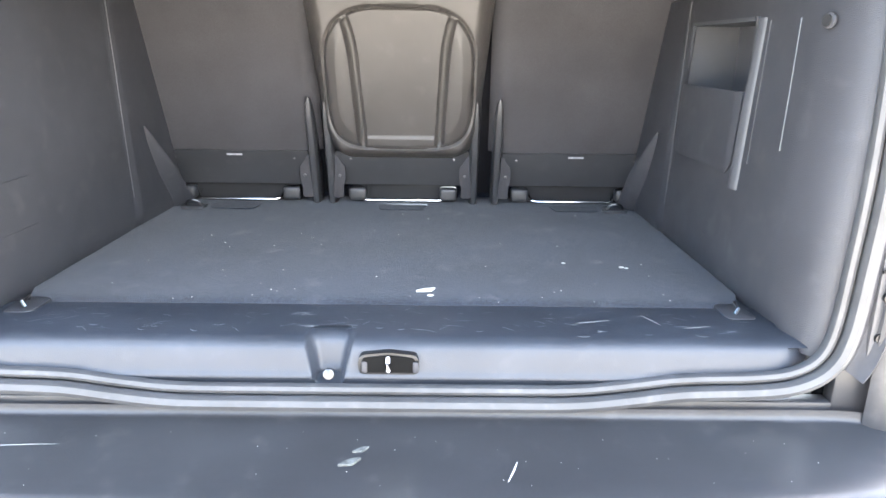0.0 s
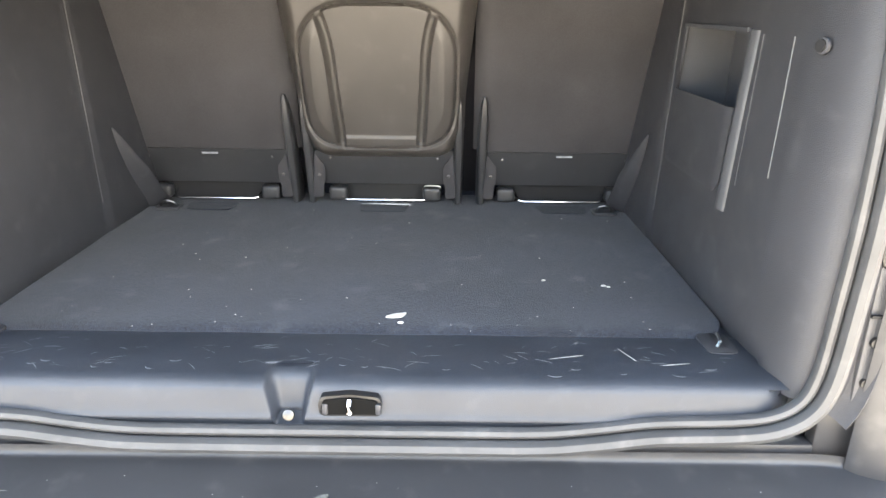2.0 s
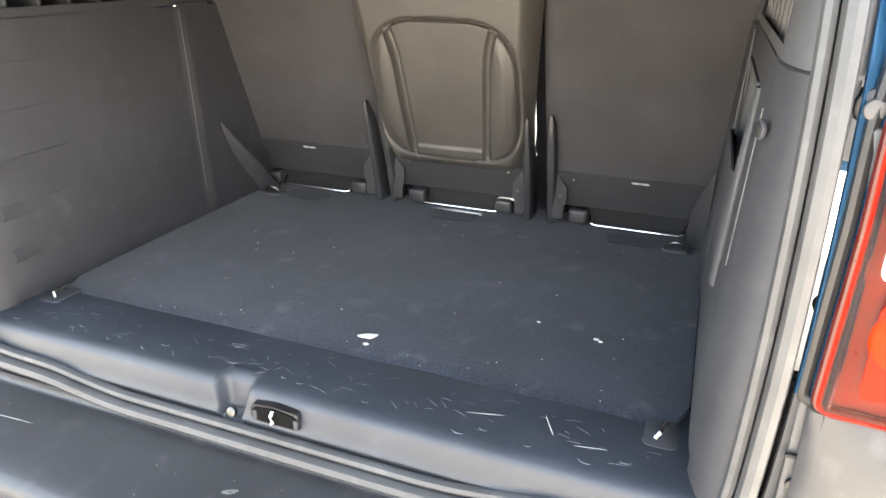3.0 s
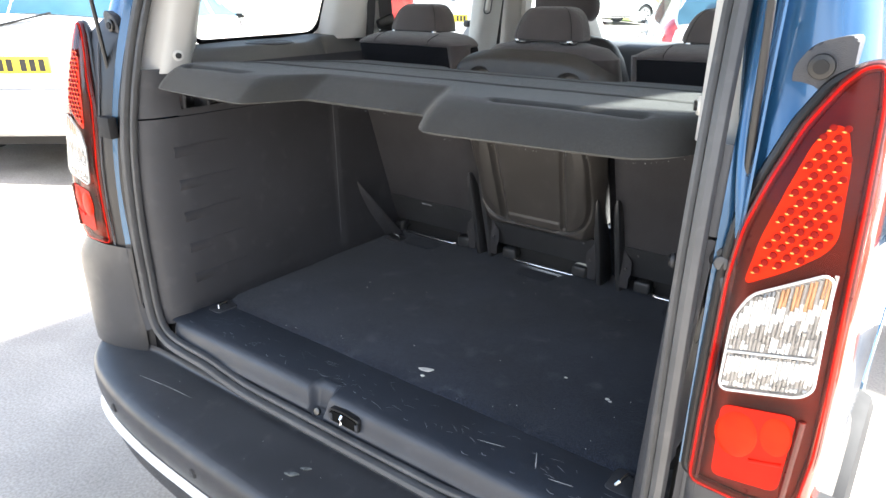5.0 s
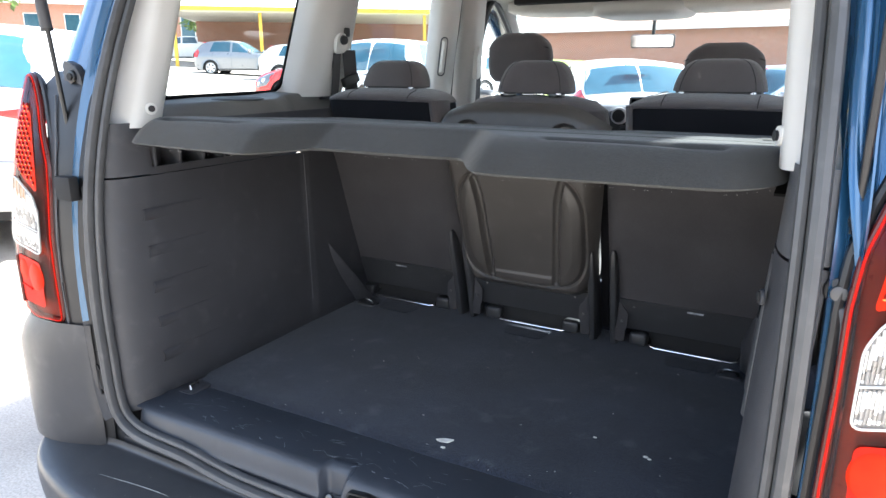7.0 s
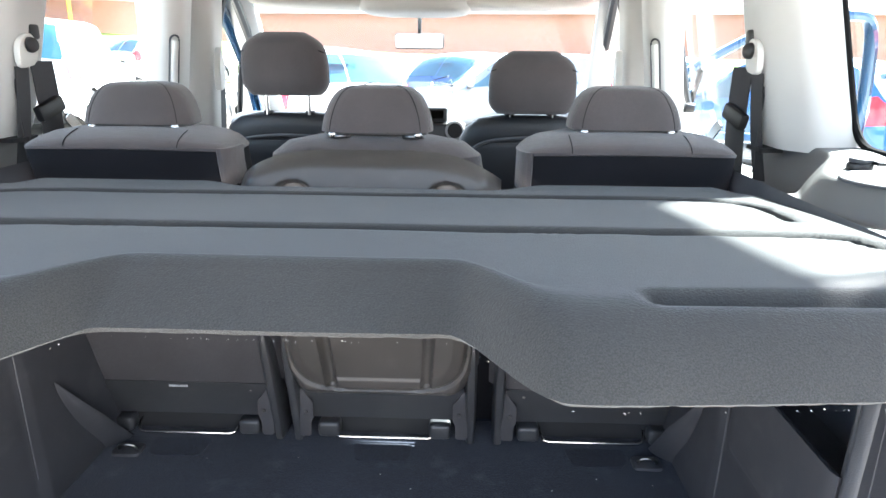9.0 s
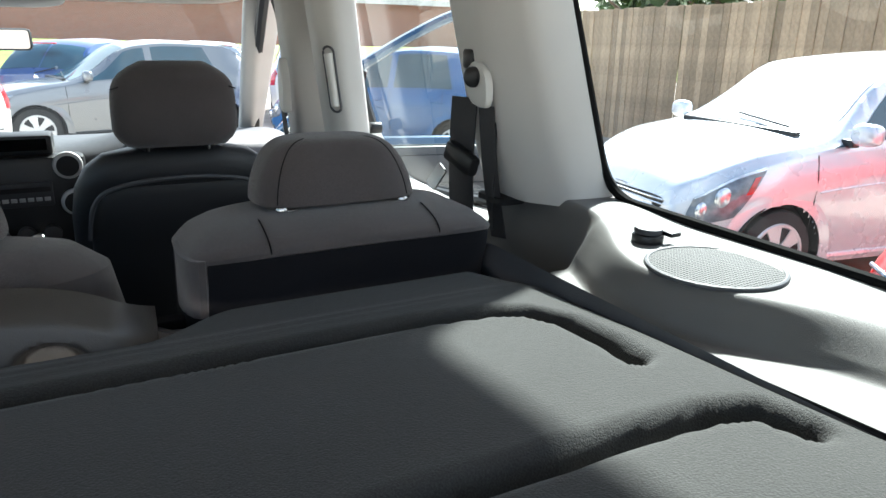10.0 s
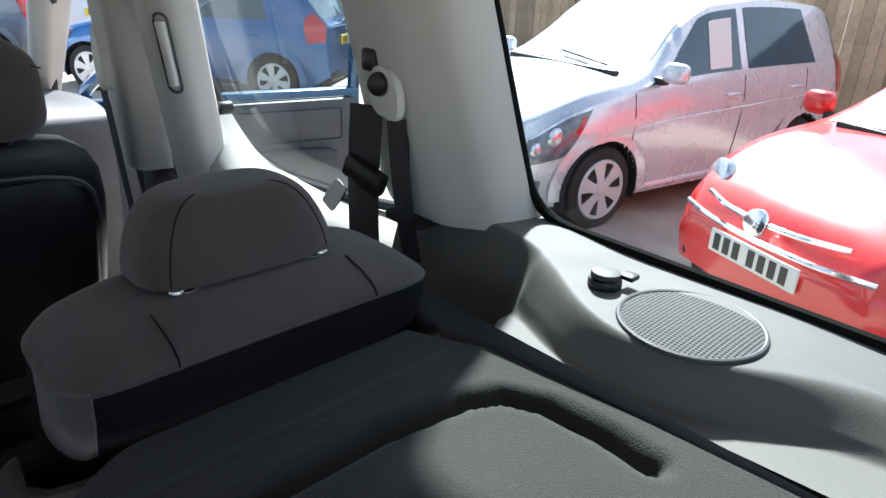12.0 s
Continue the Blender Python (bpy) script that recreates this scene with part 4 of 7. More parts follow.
def bump_front(x):
    a = abs(x)
    for p, q in zip(BUMP_OUT, BUMP_OUT[1:]):
        if p.x <= a <= q.x:
            return p.y + (q.y - p.y) * (a - p.x) / (q.x - p.x)
    return 0.0


def bumper_at(i, j):
    k = i - 60
    s_, k = (-1 if k < 0 else 1), abs(k)
    o, n = BUMP_OUT[k], BUMP_IN[k]
    side = min(1, k / 46) ** 4
    a, b = n, o
    pr = [(0.0, 0.522 + 0.015 * side), (0.02, 0.509 + 0.01 * side), (0.12, 0.505 + 0.01 * side), (0.55, 0.499 + 0.016 * side), (0.90, 0.495 + 0.006 * side), (0.985, 0.487), (1.02, 0.472), (1.02, 0.44), (0.98, 0.40), (0.90, 0.37), (0.85, 0.345), (0.80, 0.25)]
    q = spline([(0, *c) for c in pr], 34)[j]
    p = a + (b - a) * q.y
    wide = p.x - 0.050 * max(0, (p.x - 0.76) / 0.17) if s_ > 0 else p.x + 0.034 * max(0, (p.x - 0.7) / 0.2)
    return (s_ * wide, p.y, q.z)


bumper = part("rear_bumper", grid(121, 34, bumper_at), M_BUMPER, van, "dark grey textured plastic rear bumper")
# white plastic along the lower lip stands in for sunlight on it
part("bumper_strip", solid(grid(60, 3, lambda i, j: (-0.80 + 1.6 * i / 59, bump_front(-0.80 + 1.6 * i / 59) + 0.004 - 0.014 * (j == 1), 0.392 - 0.012 * j)), 0.004), M_WHITE_PL, bumper, "lower bumper lip, painted pale for the sun on it")
for x in (-0.62, -0.25, 0.25, 0.62):
    sen = part("parking_sensor", cyl((x, bump_front(x) - 0.004, 0.445), (0, -1, 0), 0.012, 0.006, 18, 0.002), M_BLACK, bumper)
    part("sensor_face", cyl((x, bump_front(x) - 0.0075, 0.445), (0, -1, 0), 0.008, 0.002, 14), M_BUMPER, sen)
# plain dark cover between the left lamp and the seal, with its thin bead
def lamp_side(z):
    return 0.715 + 0.062 + 0.30 * max(0, z - 1.17)


def filler_at(i, j):
    z = 0.50 + 0.85 * j / 33
    x = 0.686 + (lamp_side(z) + 0.012 - 0.686) * i / 8
    crown = 0.03 * max(0, (z - 1.31) / 0.04) ** 2
    return (-x, lean(z) - 0.006 - 0.024 * math.sin(i / 8 * 1.57) + crown, z)


filler = part("lamp_filler", solid(grid(9, 34, filler_at), 0.003), M_BLACK, van, "black plastic cover beside the lamp")
part("cover_bead", tube([(-0.762 - 0.2 * max(0, z - 1.17), lean(z) - 0.0315, z) for z in (0.52, 0.6, 0.7, 0.8, 0.9, 1.0, 1.1, 1.2, 1.30)], 0.0020, 6), M_TRIM_SOFT, filler)
part("cover_notch", box(-0.748, -0.695, -0.026, -0.004, 1.085, 1.135, 0.003), M_BLACK_MATT, filler)
for s in (1, -1):
    part("jamb_backing", sided(s, box(0.672, 0.89, 0.035, 0.06, 0.45, 0.80)), M_BLACK_MATT, van)
# under-body and wheels
part("underbody", box(-0.82, 0.82, 0.0, 4.0, 0.24, 0.50), M_BLACK_MATT, van)
for s in (1, -1):
    for y in (0.62, 3.35):
        part("tyre", sided(s, cyl((0.79, y, 0.315), (1, 0, 0), 0.315, 0.2, 40, 0.03)), M_BLACK_MATT, van)
    bm = box(0.82, 0.862, 0.95, 1.66, 0.30, 0.52, 0.01)
    part("lower_skin", sided(s, bm), M_BLUE, van)
    bm = box(0.74, 0.86, 2.82, 3.95, 0.45, 1.05, 0.05)
    part("front_wing", sided(s, bm), M_BLUE, van)
part("footwell_riser", box(-0.78, 0.78, 0.985, 1.01, 0.40, 0.76), M_CARPET, van)
part("rear_floor", box(-0.78, 0.78, 0.95, 2.9, 0.36, 0.40), M_CARPET, van)
part("bonnet", grid(13, 9, lambda i, j: ((-1 + i / 6) * 0.78, 2.95 + 1.0 * j / 8, 1.10 - 0.20 * (j / 8) ** 1.5 - 0.05 * abs(i / 6 - 1) ** 3)), M_BLUE, van)
bm = grid(13, 9, lambda i, j: ((-1 + i / 6) * (0.70 - 0.07 * j / 8), 2.93 - 0.80 * j / 8, 1.13 + 0.50 * j / 8))
ws = part("windscreen", bm, M_GLASS, van, "clear windscreen")


# front doors: the left one shut, the right one swung open
def front_door(name, place, label, s=1):
    """A door from its hinge at the origin, running along -y, outer face at +x."""
    d = part(name, sided(s, box(0.0, 0.055, -1.06, 0.0, 0.34, 1.10, 0.015)), M_BLUE, van, label)
    bits = [("door_card", box(-0.05, 0.002, -1.03, -0.04, 0.40, 1.07, 0.03), M_TRIM_SOFT), ("armrest", cushion(-0.12, -0.03, -0.92, -0.32, 0.80, 0.88), M_TRIM), ("card_inset", box(-0.056, -0.048, -0.95, -0.25, 0.90, 1.03, 0.01), M_TRIM_SOFT)]
    fr = [(0.03, -1.04, 1.08), (0.0, -1.035, 1.30), (-0.07, -0.99, 1.56), (-0.085, -0.90, 1.60), (-0.09, -0.72, 1.60), (-0.05, -0.35, 1.40), (0.0, -0.05, 1.17), (0.02, -0.01, 1.10)]
    bits.append(("window_frame", tube(fr, 0.028, 8, n=50, ry=0.022), M_BLUE))
    bits.append(("quarter_bar", tube([(0.01, -0.30, 1.09), (-0.04, -0.36, 1.38)], 0.014, 8), M_BLACK))
    mir = cushion(0.07, 0.26, -0.30, -0.14, 1.06, 1.25)
    bits.append(("door_mirror", mir, M_BLACK))
    g = bmesh.new()
    g.faces.new([g.verts.new(p) for p in spline(fr, 30)])
    bits.append(("door_glass", g, M_GLASS))
    for n, b, m in bits:
        o = part(n, sided(s, b), m, None)
        o.parent = d
    d.matrix_basis = place
    return d


front_door("front_door", pose(0.86, 2.82, 0, 0, 0, 78), "dark blue driver's door standing open")
front_door("front_door", Matrix.Translation((-0.84, 2.86, 0)), "dark blue passenger door, shut", -1)


# ---- parcel shelf ----
def ease(u):
    u = max(0, min(1, u))
    return u * u * (3 - 2 * u)


def shelf_front(x):
    """Front edge of the shelf: two lobes with a hollow between them."""
    a = abs(x)
    if a < 0.145:
        return 0.108
    if a < 0.235:
        return 0.108 - 0.098 * ease((a - 0.145) / 0.09)
    if a < 0.535:
        return 0.010 + 0.024 * ((a - 0.235) / 0.30) ** 1.4
    u = min(1, (a - 0.535) / 0.087)
    return 0.034 + 0.15 * (1 - math.sqrt(max(0, 1 - u * u)))


def shelf_back(x):
    a = abs(x)
    return 0.690 + 0.050 * ease((a - 0.20) / 0.10) - 0.085 * max(0, (a - 0.582) / 0.040)


def groove(px, py, path, half, depth):
    """How deep a pressed groove is at a point."""
    best = 9.0
    for (ax, ay), (bx, by) in zip(path, path[1:]):
        dx, dy = bx - ax, by - ay
        u = max(0, min(1, ((px - ax) * dx + (py - ay) * dy) / (dx * dx + dy * dy)))
        best = min(best, math.hypot(px - ax - u * dx, py - ay - u * dy))
    k = max(0, min(1, (half - best) / (half * 0.85)))
    return depth * k * k * (3 - 2 * k)


G1 = [(0, 0.617), (0.45, 0.620), (0.535, 0.608), (0.568, 0.590), (0.584, 0.55), (0.586, 0.49), (0.580, 0.445)]
G2 = [(0, 0.350), (0.50, 0.350), (0.555, 0.346), (0.590, 0.334), (0.597, 0.295)]
G3 = [(0.31, 0.092), (0.54, 0.105)]


def shelf_z(x, y):
    a = abs(x)
    plane = 1.2165 + 0.064 * max(0, 0.65 - y)
    fr = shelf_front(x)
    lobe = ease((a - 0.13) / 0.13)
    # the front lip turns down: sharply in the hollow, in a soft roll on the lobes
    reach = 0.070 + 0.012 * lobe
    v = max(0, min(1, (fr + reach - y) / reach))
    crisp = max(0, v - 0.06) / 0.94
    fall = crisp * (1 - lobe) + v ** 2.0 * lobe
    z = plane - (plane - 1.211 + 0.004 * lobe) * fall
    z += 0.0045 * math.exp(-((y - fr - reach - 0.005) / 0.007) ** 2) * (1 - lobe)
    z -= groove(a, y, G1, 0.0215, 0.023) + groove(a, y, G2, 0.0215, 0.023) + groove(a, y, G3, 0.020, 0.012)
    z -= 0.0015 * math.exp(-((y - 0.668) / 0.0025) ** 2) + 0.003 * ease((y - 0.668) / 0.02)
    return z + 0.0012 * noise.noise((x * 5, y * 5, 2))


SX = [-0.622 + 1.244 * i / 300 for i in range(301)]


def shelf_at(i, j):
    x = SX[i]
    f, b_ = shelf_front(x), shelf_back(x)
    k = j / 150
    y = f + (b_ - f) * k
    return (x, y + (0.0022 * noise.noise((x * 45, 0, 5)) + 0.0012 * noise.noise((x * 160, 3, 5)) if j == 0 else 0), shelf_z(x, y))


shelf = part("parcel_shelf", solid(grid(301, 151, shelf_at), -0.006), M_SHELF, None, auto=1.2)
tagged(shelf, "charcoal felt parcel shelf with pressed grooves across the boot", "parcel shelf")
# frayed fibres along the cut edge
M_FIBRE = material("felt_fibre", (0.4, 0.4, 0.38), 0.9, vary=0.3)
bm = bmesh.new()
rnd = random.Random(7)
for k in range(120):
    x = -0.62 + 1.24 * rnd.random()
    y = shelf_front(x)
    z = shelf_z(x, y) - 0.004
    d = Vector((rnd.uniform(-1, 1), -rnd.random() * 1.2, rnd.uniform(-1, 0.3))).normalized() * rnd.uniform(0.0012, 0.003)
    p = Vector((x, y, z))
    vs = [bm.verts.new(p), bm.verts.new(p + d), bm.verts.new(p + d * 0.5 + Vector((0.0004, 0.0004, 0.0006)))]
    bm.faces.new(vs)
tagged(part("frayed_edge", bm, M_FIBRE, shelf), kind="stuff")
for s in (1, -1):
    part("shelf_pin", sided(s, cyl((0.628, 0.345, 1.192), (1, 0, 0), 0.011, 0.03, 14, 0.002)), M_TRIM_SOFT, shelf)


# ---- rear seats ----
def back_y(z):
    """The plane of the rear seats' backs."""
    return 0.905 - 0.285 * (z - 0.63) if z > 0.76 else 0.868 + 0.35 * (0.76 - z)


def outer_seat(cx):
    seat = thing("passenger_seat", "upright grey and black cloth rear seat facing away from the boot", "car seat", at=(cx, 0.95, 0.62), group="rear seats")
    w = 0.213

    # back panel: felt-covered, rounded edges, from base to shoulder
    def bk(i, j):
        u, z = -1 + i / 12, 0.765 + 0.44 * j / 16
        ww = w * (1.0 + 0.03 * j / 16) * (1.05 if u * cx < 0 else 1.0)
        e = max(0, abs(u) - 0.86) / 0.14
        return (cx + u * ww, back_y(z) + 0.030 * e * e, z)
    part("back_panel", solid(grid(25, 17, bk), 0.006), M_SEATBACK, seat)
    inner = 0 if cx > 0 else 24
    part("edge_piping", tube([Vector(bk(inner, j)) + Vector((0, -0.002, 0)) for j in range(17)], 0.0035, 8), M_SEATBACK, seat)
    part("hem", tube([Vector(bk(i, 0)) + Vector((0, -0.003, 0.002)) for i in range(25)], 0.003, 8), M_SEATBACK, seat)

    bx = math.copysign(0.439, cx)

    def arch(x):
        """How far the shoulder falls away from the middle towards its ends."""
        u = abs(x - bx) / 0.19
        inner = (x - bx) * bx < 0
        return (0.018 if inner else 0.012) * u ** 2.2 + 0.008 * max(0, (u - 0.82) / 0.18) ** 2

    def ring(z, half, y0, y1, n=72, ex=0.30, ey=0.34, sag=0.0):
        out = []
        for q in range(n):
            a = q * math.tau / n
            c, s_ = math.cos(a), math.sin(a)
            x = bx + half * math.copysign(abs(c) ** ex, c) * (1 - 0.05 * max(0, s_))
            out.append((x, (y0 + y1) / 2 + (y1 - y0) / 2 * math.copysign(abs(s_) ** ey, s_), z - sag * arch(x)))
        return out
    low = [(0.78, 0.186, 0.876, 1.0, 0), (0.95, 0.187, 0.828, 0.98, 0), (1.10, 0.188, 0.785, 0.94, 0), (1.20, 0.188, 0.757, 0.915, 0.1), (1.262, 0.187, 0.7405, 0.90, 0.2), (1.2765, 0.186, 0.7395, 0.895, 0.3)]
    part("backrest", loft([ring(*r[:4], sag=r[4]) for r in low]), M_FABRIC_BLACK, seat, "black cloth lower back")
    top = [(1.2725, 0.1875, 0.7385, 0.900, 0.3), (1.2785, 0.188, 0.7375, 0.900, 0.4), (1.2845, 0.186, 0.7405, 0.898, 0.6), (1.291, 0.182, 0.750, 0.897, 0.8), (1.298, 0.174, 0.768, 0.894, 1), (1.303, 0.155, 0.790, 0.888, 1), (1.3055, 0.120, 0.815, 0.878, 1)]
    part("shoulder", loft([ring(*r[:4], sag=r[4]) for r in top]), M_FABRIC, seat, "grey cloth top of the backrest")
    # grey bolster that wraps down the inner side
    kin = -math.copysign(1, cx)
    part("inner_bolster", loft([[(bx + kin * (0.170 + 0.0195 * math.cos(q * math.tau / 18)), yc + 0.055 * math.sin(q * math.tau / 18), z) for q in range(18)] for z, yc in ((1.205, 0.815), (1.225, 0.809), (1.245, 0.803), (1.260, 0.800), (1.274, 0.798))]), M_FABRIC, seat, "grey cloth side bolster")
    for k in (-1, 1):
        part("seam", tube([(bx + k * 0.100, y, z - arch(bx + k * 0.100) + 0.0012) for y, z in ((0.7373, 1.278), (0.7395, 1.284), (0.750, 1.2915), (0.768, 1.298), (0.790, 1.303))], 0.0009, 6, n=18), M_FABRIC_BLACK, seat)
    headrest(math.copysign(0.446, cx), 1.308, seat, h=0.073, y0=0.798, y1=0.91)
    foot(cx, seat, 0.205)
    k = math.copysign(1, cx)
    # added black sheet that keeps the gap to the middle seat dark
    part("side_bolster", solid(grid(4, 14, lambda i, j: (k * (0.262 - 0.075 * i / 3), back_y(0.64 + 0.56 * j / 13) + 0.055, 0.64 + 0.56 * j / 13)), 0.01), M_FABRIC_BLACK, seat)
    # upper hinge cheek beside the backrest
    return seat


def prof_pt(cx, z0, w, h, y0, y1, side, k):
    """A point of the headrest's seam: on its rear face, one side, at height fraction k."""
    a = -math.pi / 2 + side * 0.72
    kk = math.sin(k * math.pi / 2)
    f = (1 - 0.27 * kk ** 1.6) * (1 - k ** 4) ** 0.45 + 0.02
    d = (1 - 0.30 * kk ** 2) * (1 - k ** 7) ** 0.5 + 0.02
    c, q = math.cos(a), math.sin(a)
    return (cx + w * f * math.copysign(abs(c) ** 0.55, c) * 1.003, (y0 + y1) / 2 + 0.012 * kk + (y1 - y0) / 2 * d * math.copysign(abs(q) ** 0.65, q) * 1.003, z0 + h * kk)


def headrest(cx, z0, seat, w=0.10, h=0.10, y0=0.79, y1=0.90):
    def prof(i, j):
        a, k = i * math.tau / 44, j / 18
        kk = math.sin(k * math.pi / 2)
        z = z0 + h * kk
        f = (1 - 0.27 * kk ** 1.6) * (1 - k ** 4) ** 0.45 + 0.02
        d = (1 - 0.30 * kk ** 2) * (1 - k ** 7) ** 0.5 + 0.02
        c, q = math.cos(a), math.sin(a)
        return (cx + w * f * math.copysign(abs(c) ** 0.55, c), (y0 + y1) / 2 + 0.012 * kk + (y1 - y0) / 2 * d * math.copysign(abs(q) ** 0.65, q), z)
    bm = capped(grid(44, 19, prof, closed_u=True))
    hr = part("headrest", bm, M_FABRIC, seat, "low padded grey cloth headrest", auto=1.3)
    part("headrest_base", slab(rounded([(cx - w * 0.93, y0 + 0.01), (cx + w * 0.93, y0 + 0.01), (cx + w * 0.93, y1 - 0.005), (cx - w * 0.93, y1 - 0.005)], 0.02), "z", z0 - 0.004, z0 + 0.003), M_BLACK, hr)
    for k in (-1, 1):
        part("seam", tube([prof_pt(cx, z0, w, h, y0, y1, k, kk) for kk in (0.02, 0.15, 0.3, 0.45, 0.6, 0.72, 0.82, 0.9)], 0.0007, 6, n=20), M_FABRIC_BLACK, hr)
        part("headrest_collar", cyl((cx + k * 0.067, (y0 + y1) / 2 - 0.030, z0 - 0.0075), (0, 0, 1), 0.021, 0.009, 20, 0.003), M_DARK_STEEL, hr)
        part("headrest_button", cyl((cx + k * 0.076, (y0 + y1) / 2 - 0.044, z0 - 0.0045), (0, 0, 1), 0.008, 0.009, 12, 0.003), M_STEEL, hr)


def foot(cx, seat, half):
    """Lower frame with label, hinges and the wire release loop."""
    def low(i, j):
        u, z = -1 + i / 8, 0.672 + 0.092 * j / 6
        return (cx + u * (half - 0.012), back_y(z) - 0.004 + 0.004 * math.cos(u * 1.4), z)
    part("lower_panel", solid(grid(17, 7, low), 0.006), M_SHELL, seat)
    part("panel_ledge", box(cx - half + 0.015, cx + half - 0.015, 0.862, 0.872, 0.762, 0.769, 0.002), M_SHELL, seat)
    if abs(cx) > 0.1:
        part("label", box(cx - 0.020, cx + 0.020, 0.8635, 0.866, 0.749, 0.7535), M_SCRATCH, seat, "small pale label")
    for k in (-1, 1):
        part("rivet", cyl((cx + k * (half - 0.050), 0.864, 0.742), (0, -1, 0), 0.0032, 0.003, 10, 0.001), M_DARK_STEEL, seat)
        rings = []
        for y0, y1, z, t in ((0.872, 0.950, 0.622, 0.010), (0.862, 0.945, 0.66, 0.0115), (0.848, 0.925, 0.72, 0.012), (0.828, 0.895, 0.79, 0.012), (0.812, 0.862, 0.85, 0.0105), (0.806, 0.838, 0.885, 0.0075), (0.808, 0.822, 0.903, 0.003)):
            x0 = cx + k * (half + 0.002)
            rings.append([(x0 + t * math.copysign(abs(math.cos(q * math.tau / 16)) ** 0.6, math.cos(q * math.tau / 16)), (y0 + y1) / 2 + (y1 - y0) / 2 * math.copysign(abs(math.sin(q * math.tau / 16)) ** 0.6, math.sin(q * math.tau / 16)), z) for q in range(16)])
        part("hinge_cheek", loft(rings), M_SHELL, seat)
        plate = [(half - 0.004, 0.64), (half - 0.030, 0.64), (half - 0.030, 0.672), (half - 0.036, 0.684), (half - 0.036, 0.722), (half - 0.024, 0.736), (half - 0.014, 0.752), (half - 0.004, 0.752)]
        part("hinge_plate", slab(rounded([(cx + k * x, z) for x, z in plate], 0.005), "y", 0.861, 0.868, 0.002), M_SEATBACK, seat)
        part("foot_roller", cushion(min(cx + k * (half - 0.040), cx + k * (half - 0.088)), max(cx + k * (half - 0.040), cx + k * (half - 0.088)), 0.874, 0.912, 0.628, 0.664, 5), M_SHELL, seat)
        part("hinge_bolt", cyl((cx + k * (half - 0.022), 0.856, 0.70), (0, -1, 0), 0.0040, 0.004, 10, 0.001), M_DARK_STEEL, seat)
    # solid black block paints the dark of the hollow behind the foot
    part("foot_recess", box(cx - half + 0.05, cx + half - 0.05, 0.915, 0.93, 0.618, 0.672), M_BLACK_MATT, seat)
    hw = 0.112
    part("release_loop", tube([(cx - hw, 0.925, 0.652), (cx - hw, 0.90, 0.640), (cx - hw + 0.006, 0.882, 0.632), (cx - hw + 0.016, 0.878, 0.630), (cx + hw - 0.016, 0.878, 0.630), (cx + hw - 0.006, 0.882, 0.632), (cx + hw, 0.90, 0.640), (cx + hw, 0.925, 0.652)], 0.0030, 8), M_STEEL, seat, "polished wire release loop")
    # flat patch of slightly darker carpet in front of the foot
    part("carpet_cutout", slab(rounded([(cx - 0.055, 0.805), (cx + 0.055, 0.805), (cx + 0.065, 0.868), (cx - 0.065, 0.868)], 0.016), "z", FLOOR - 0.003, FLOOR + 0.0016), M_CARPET_DARKER, seat)


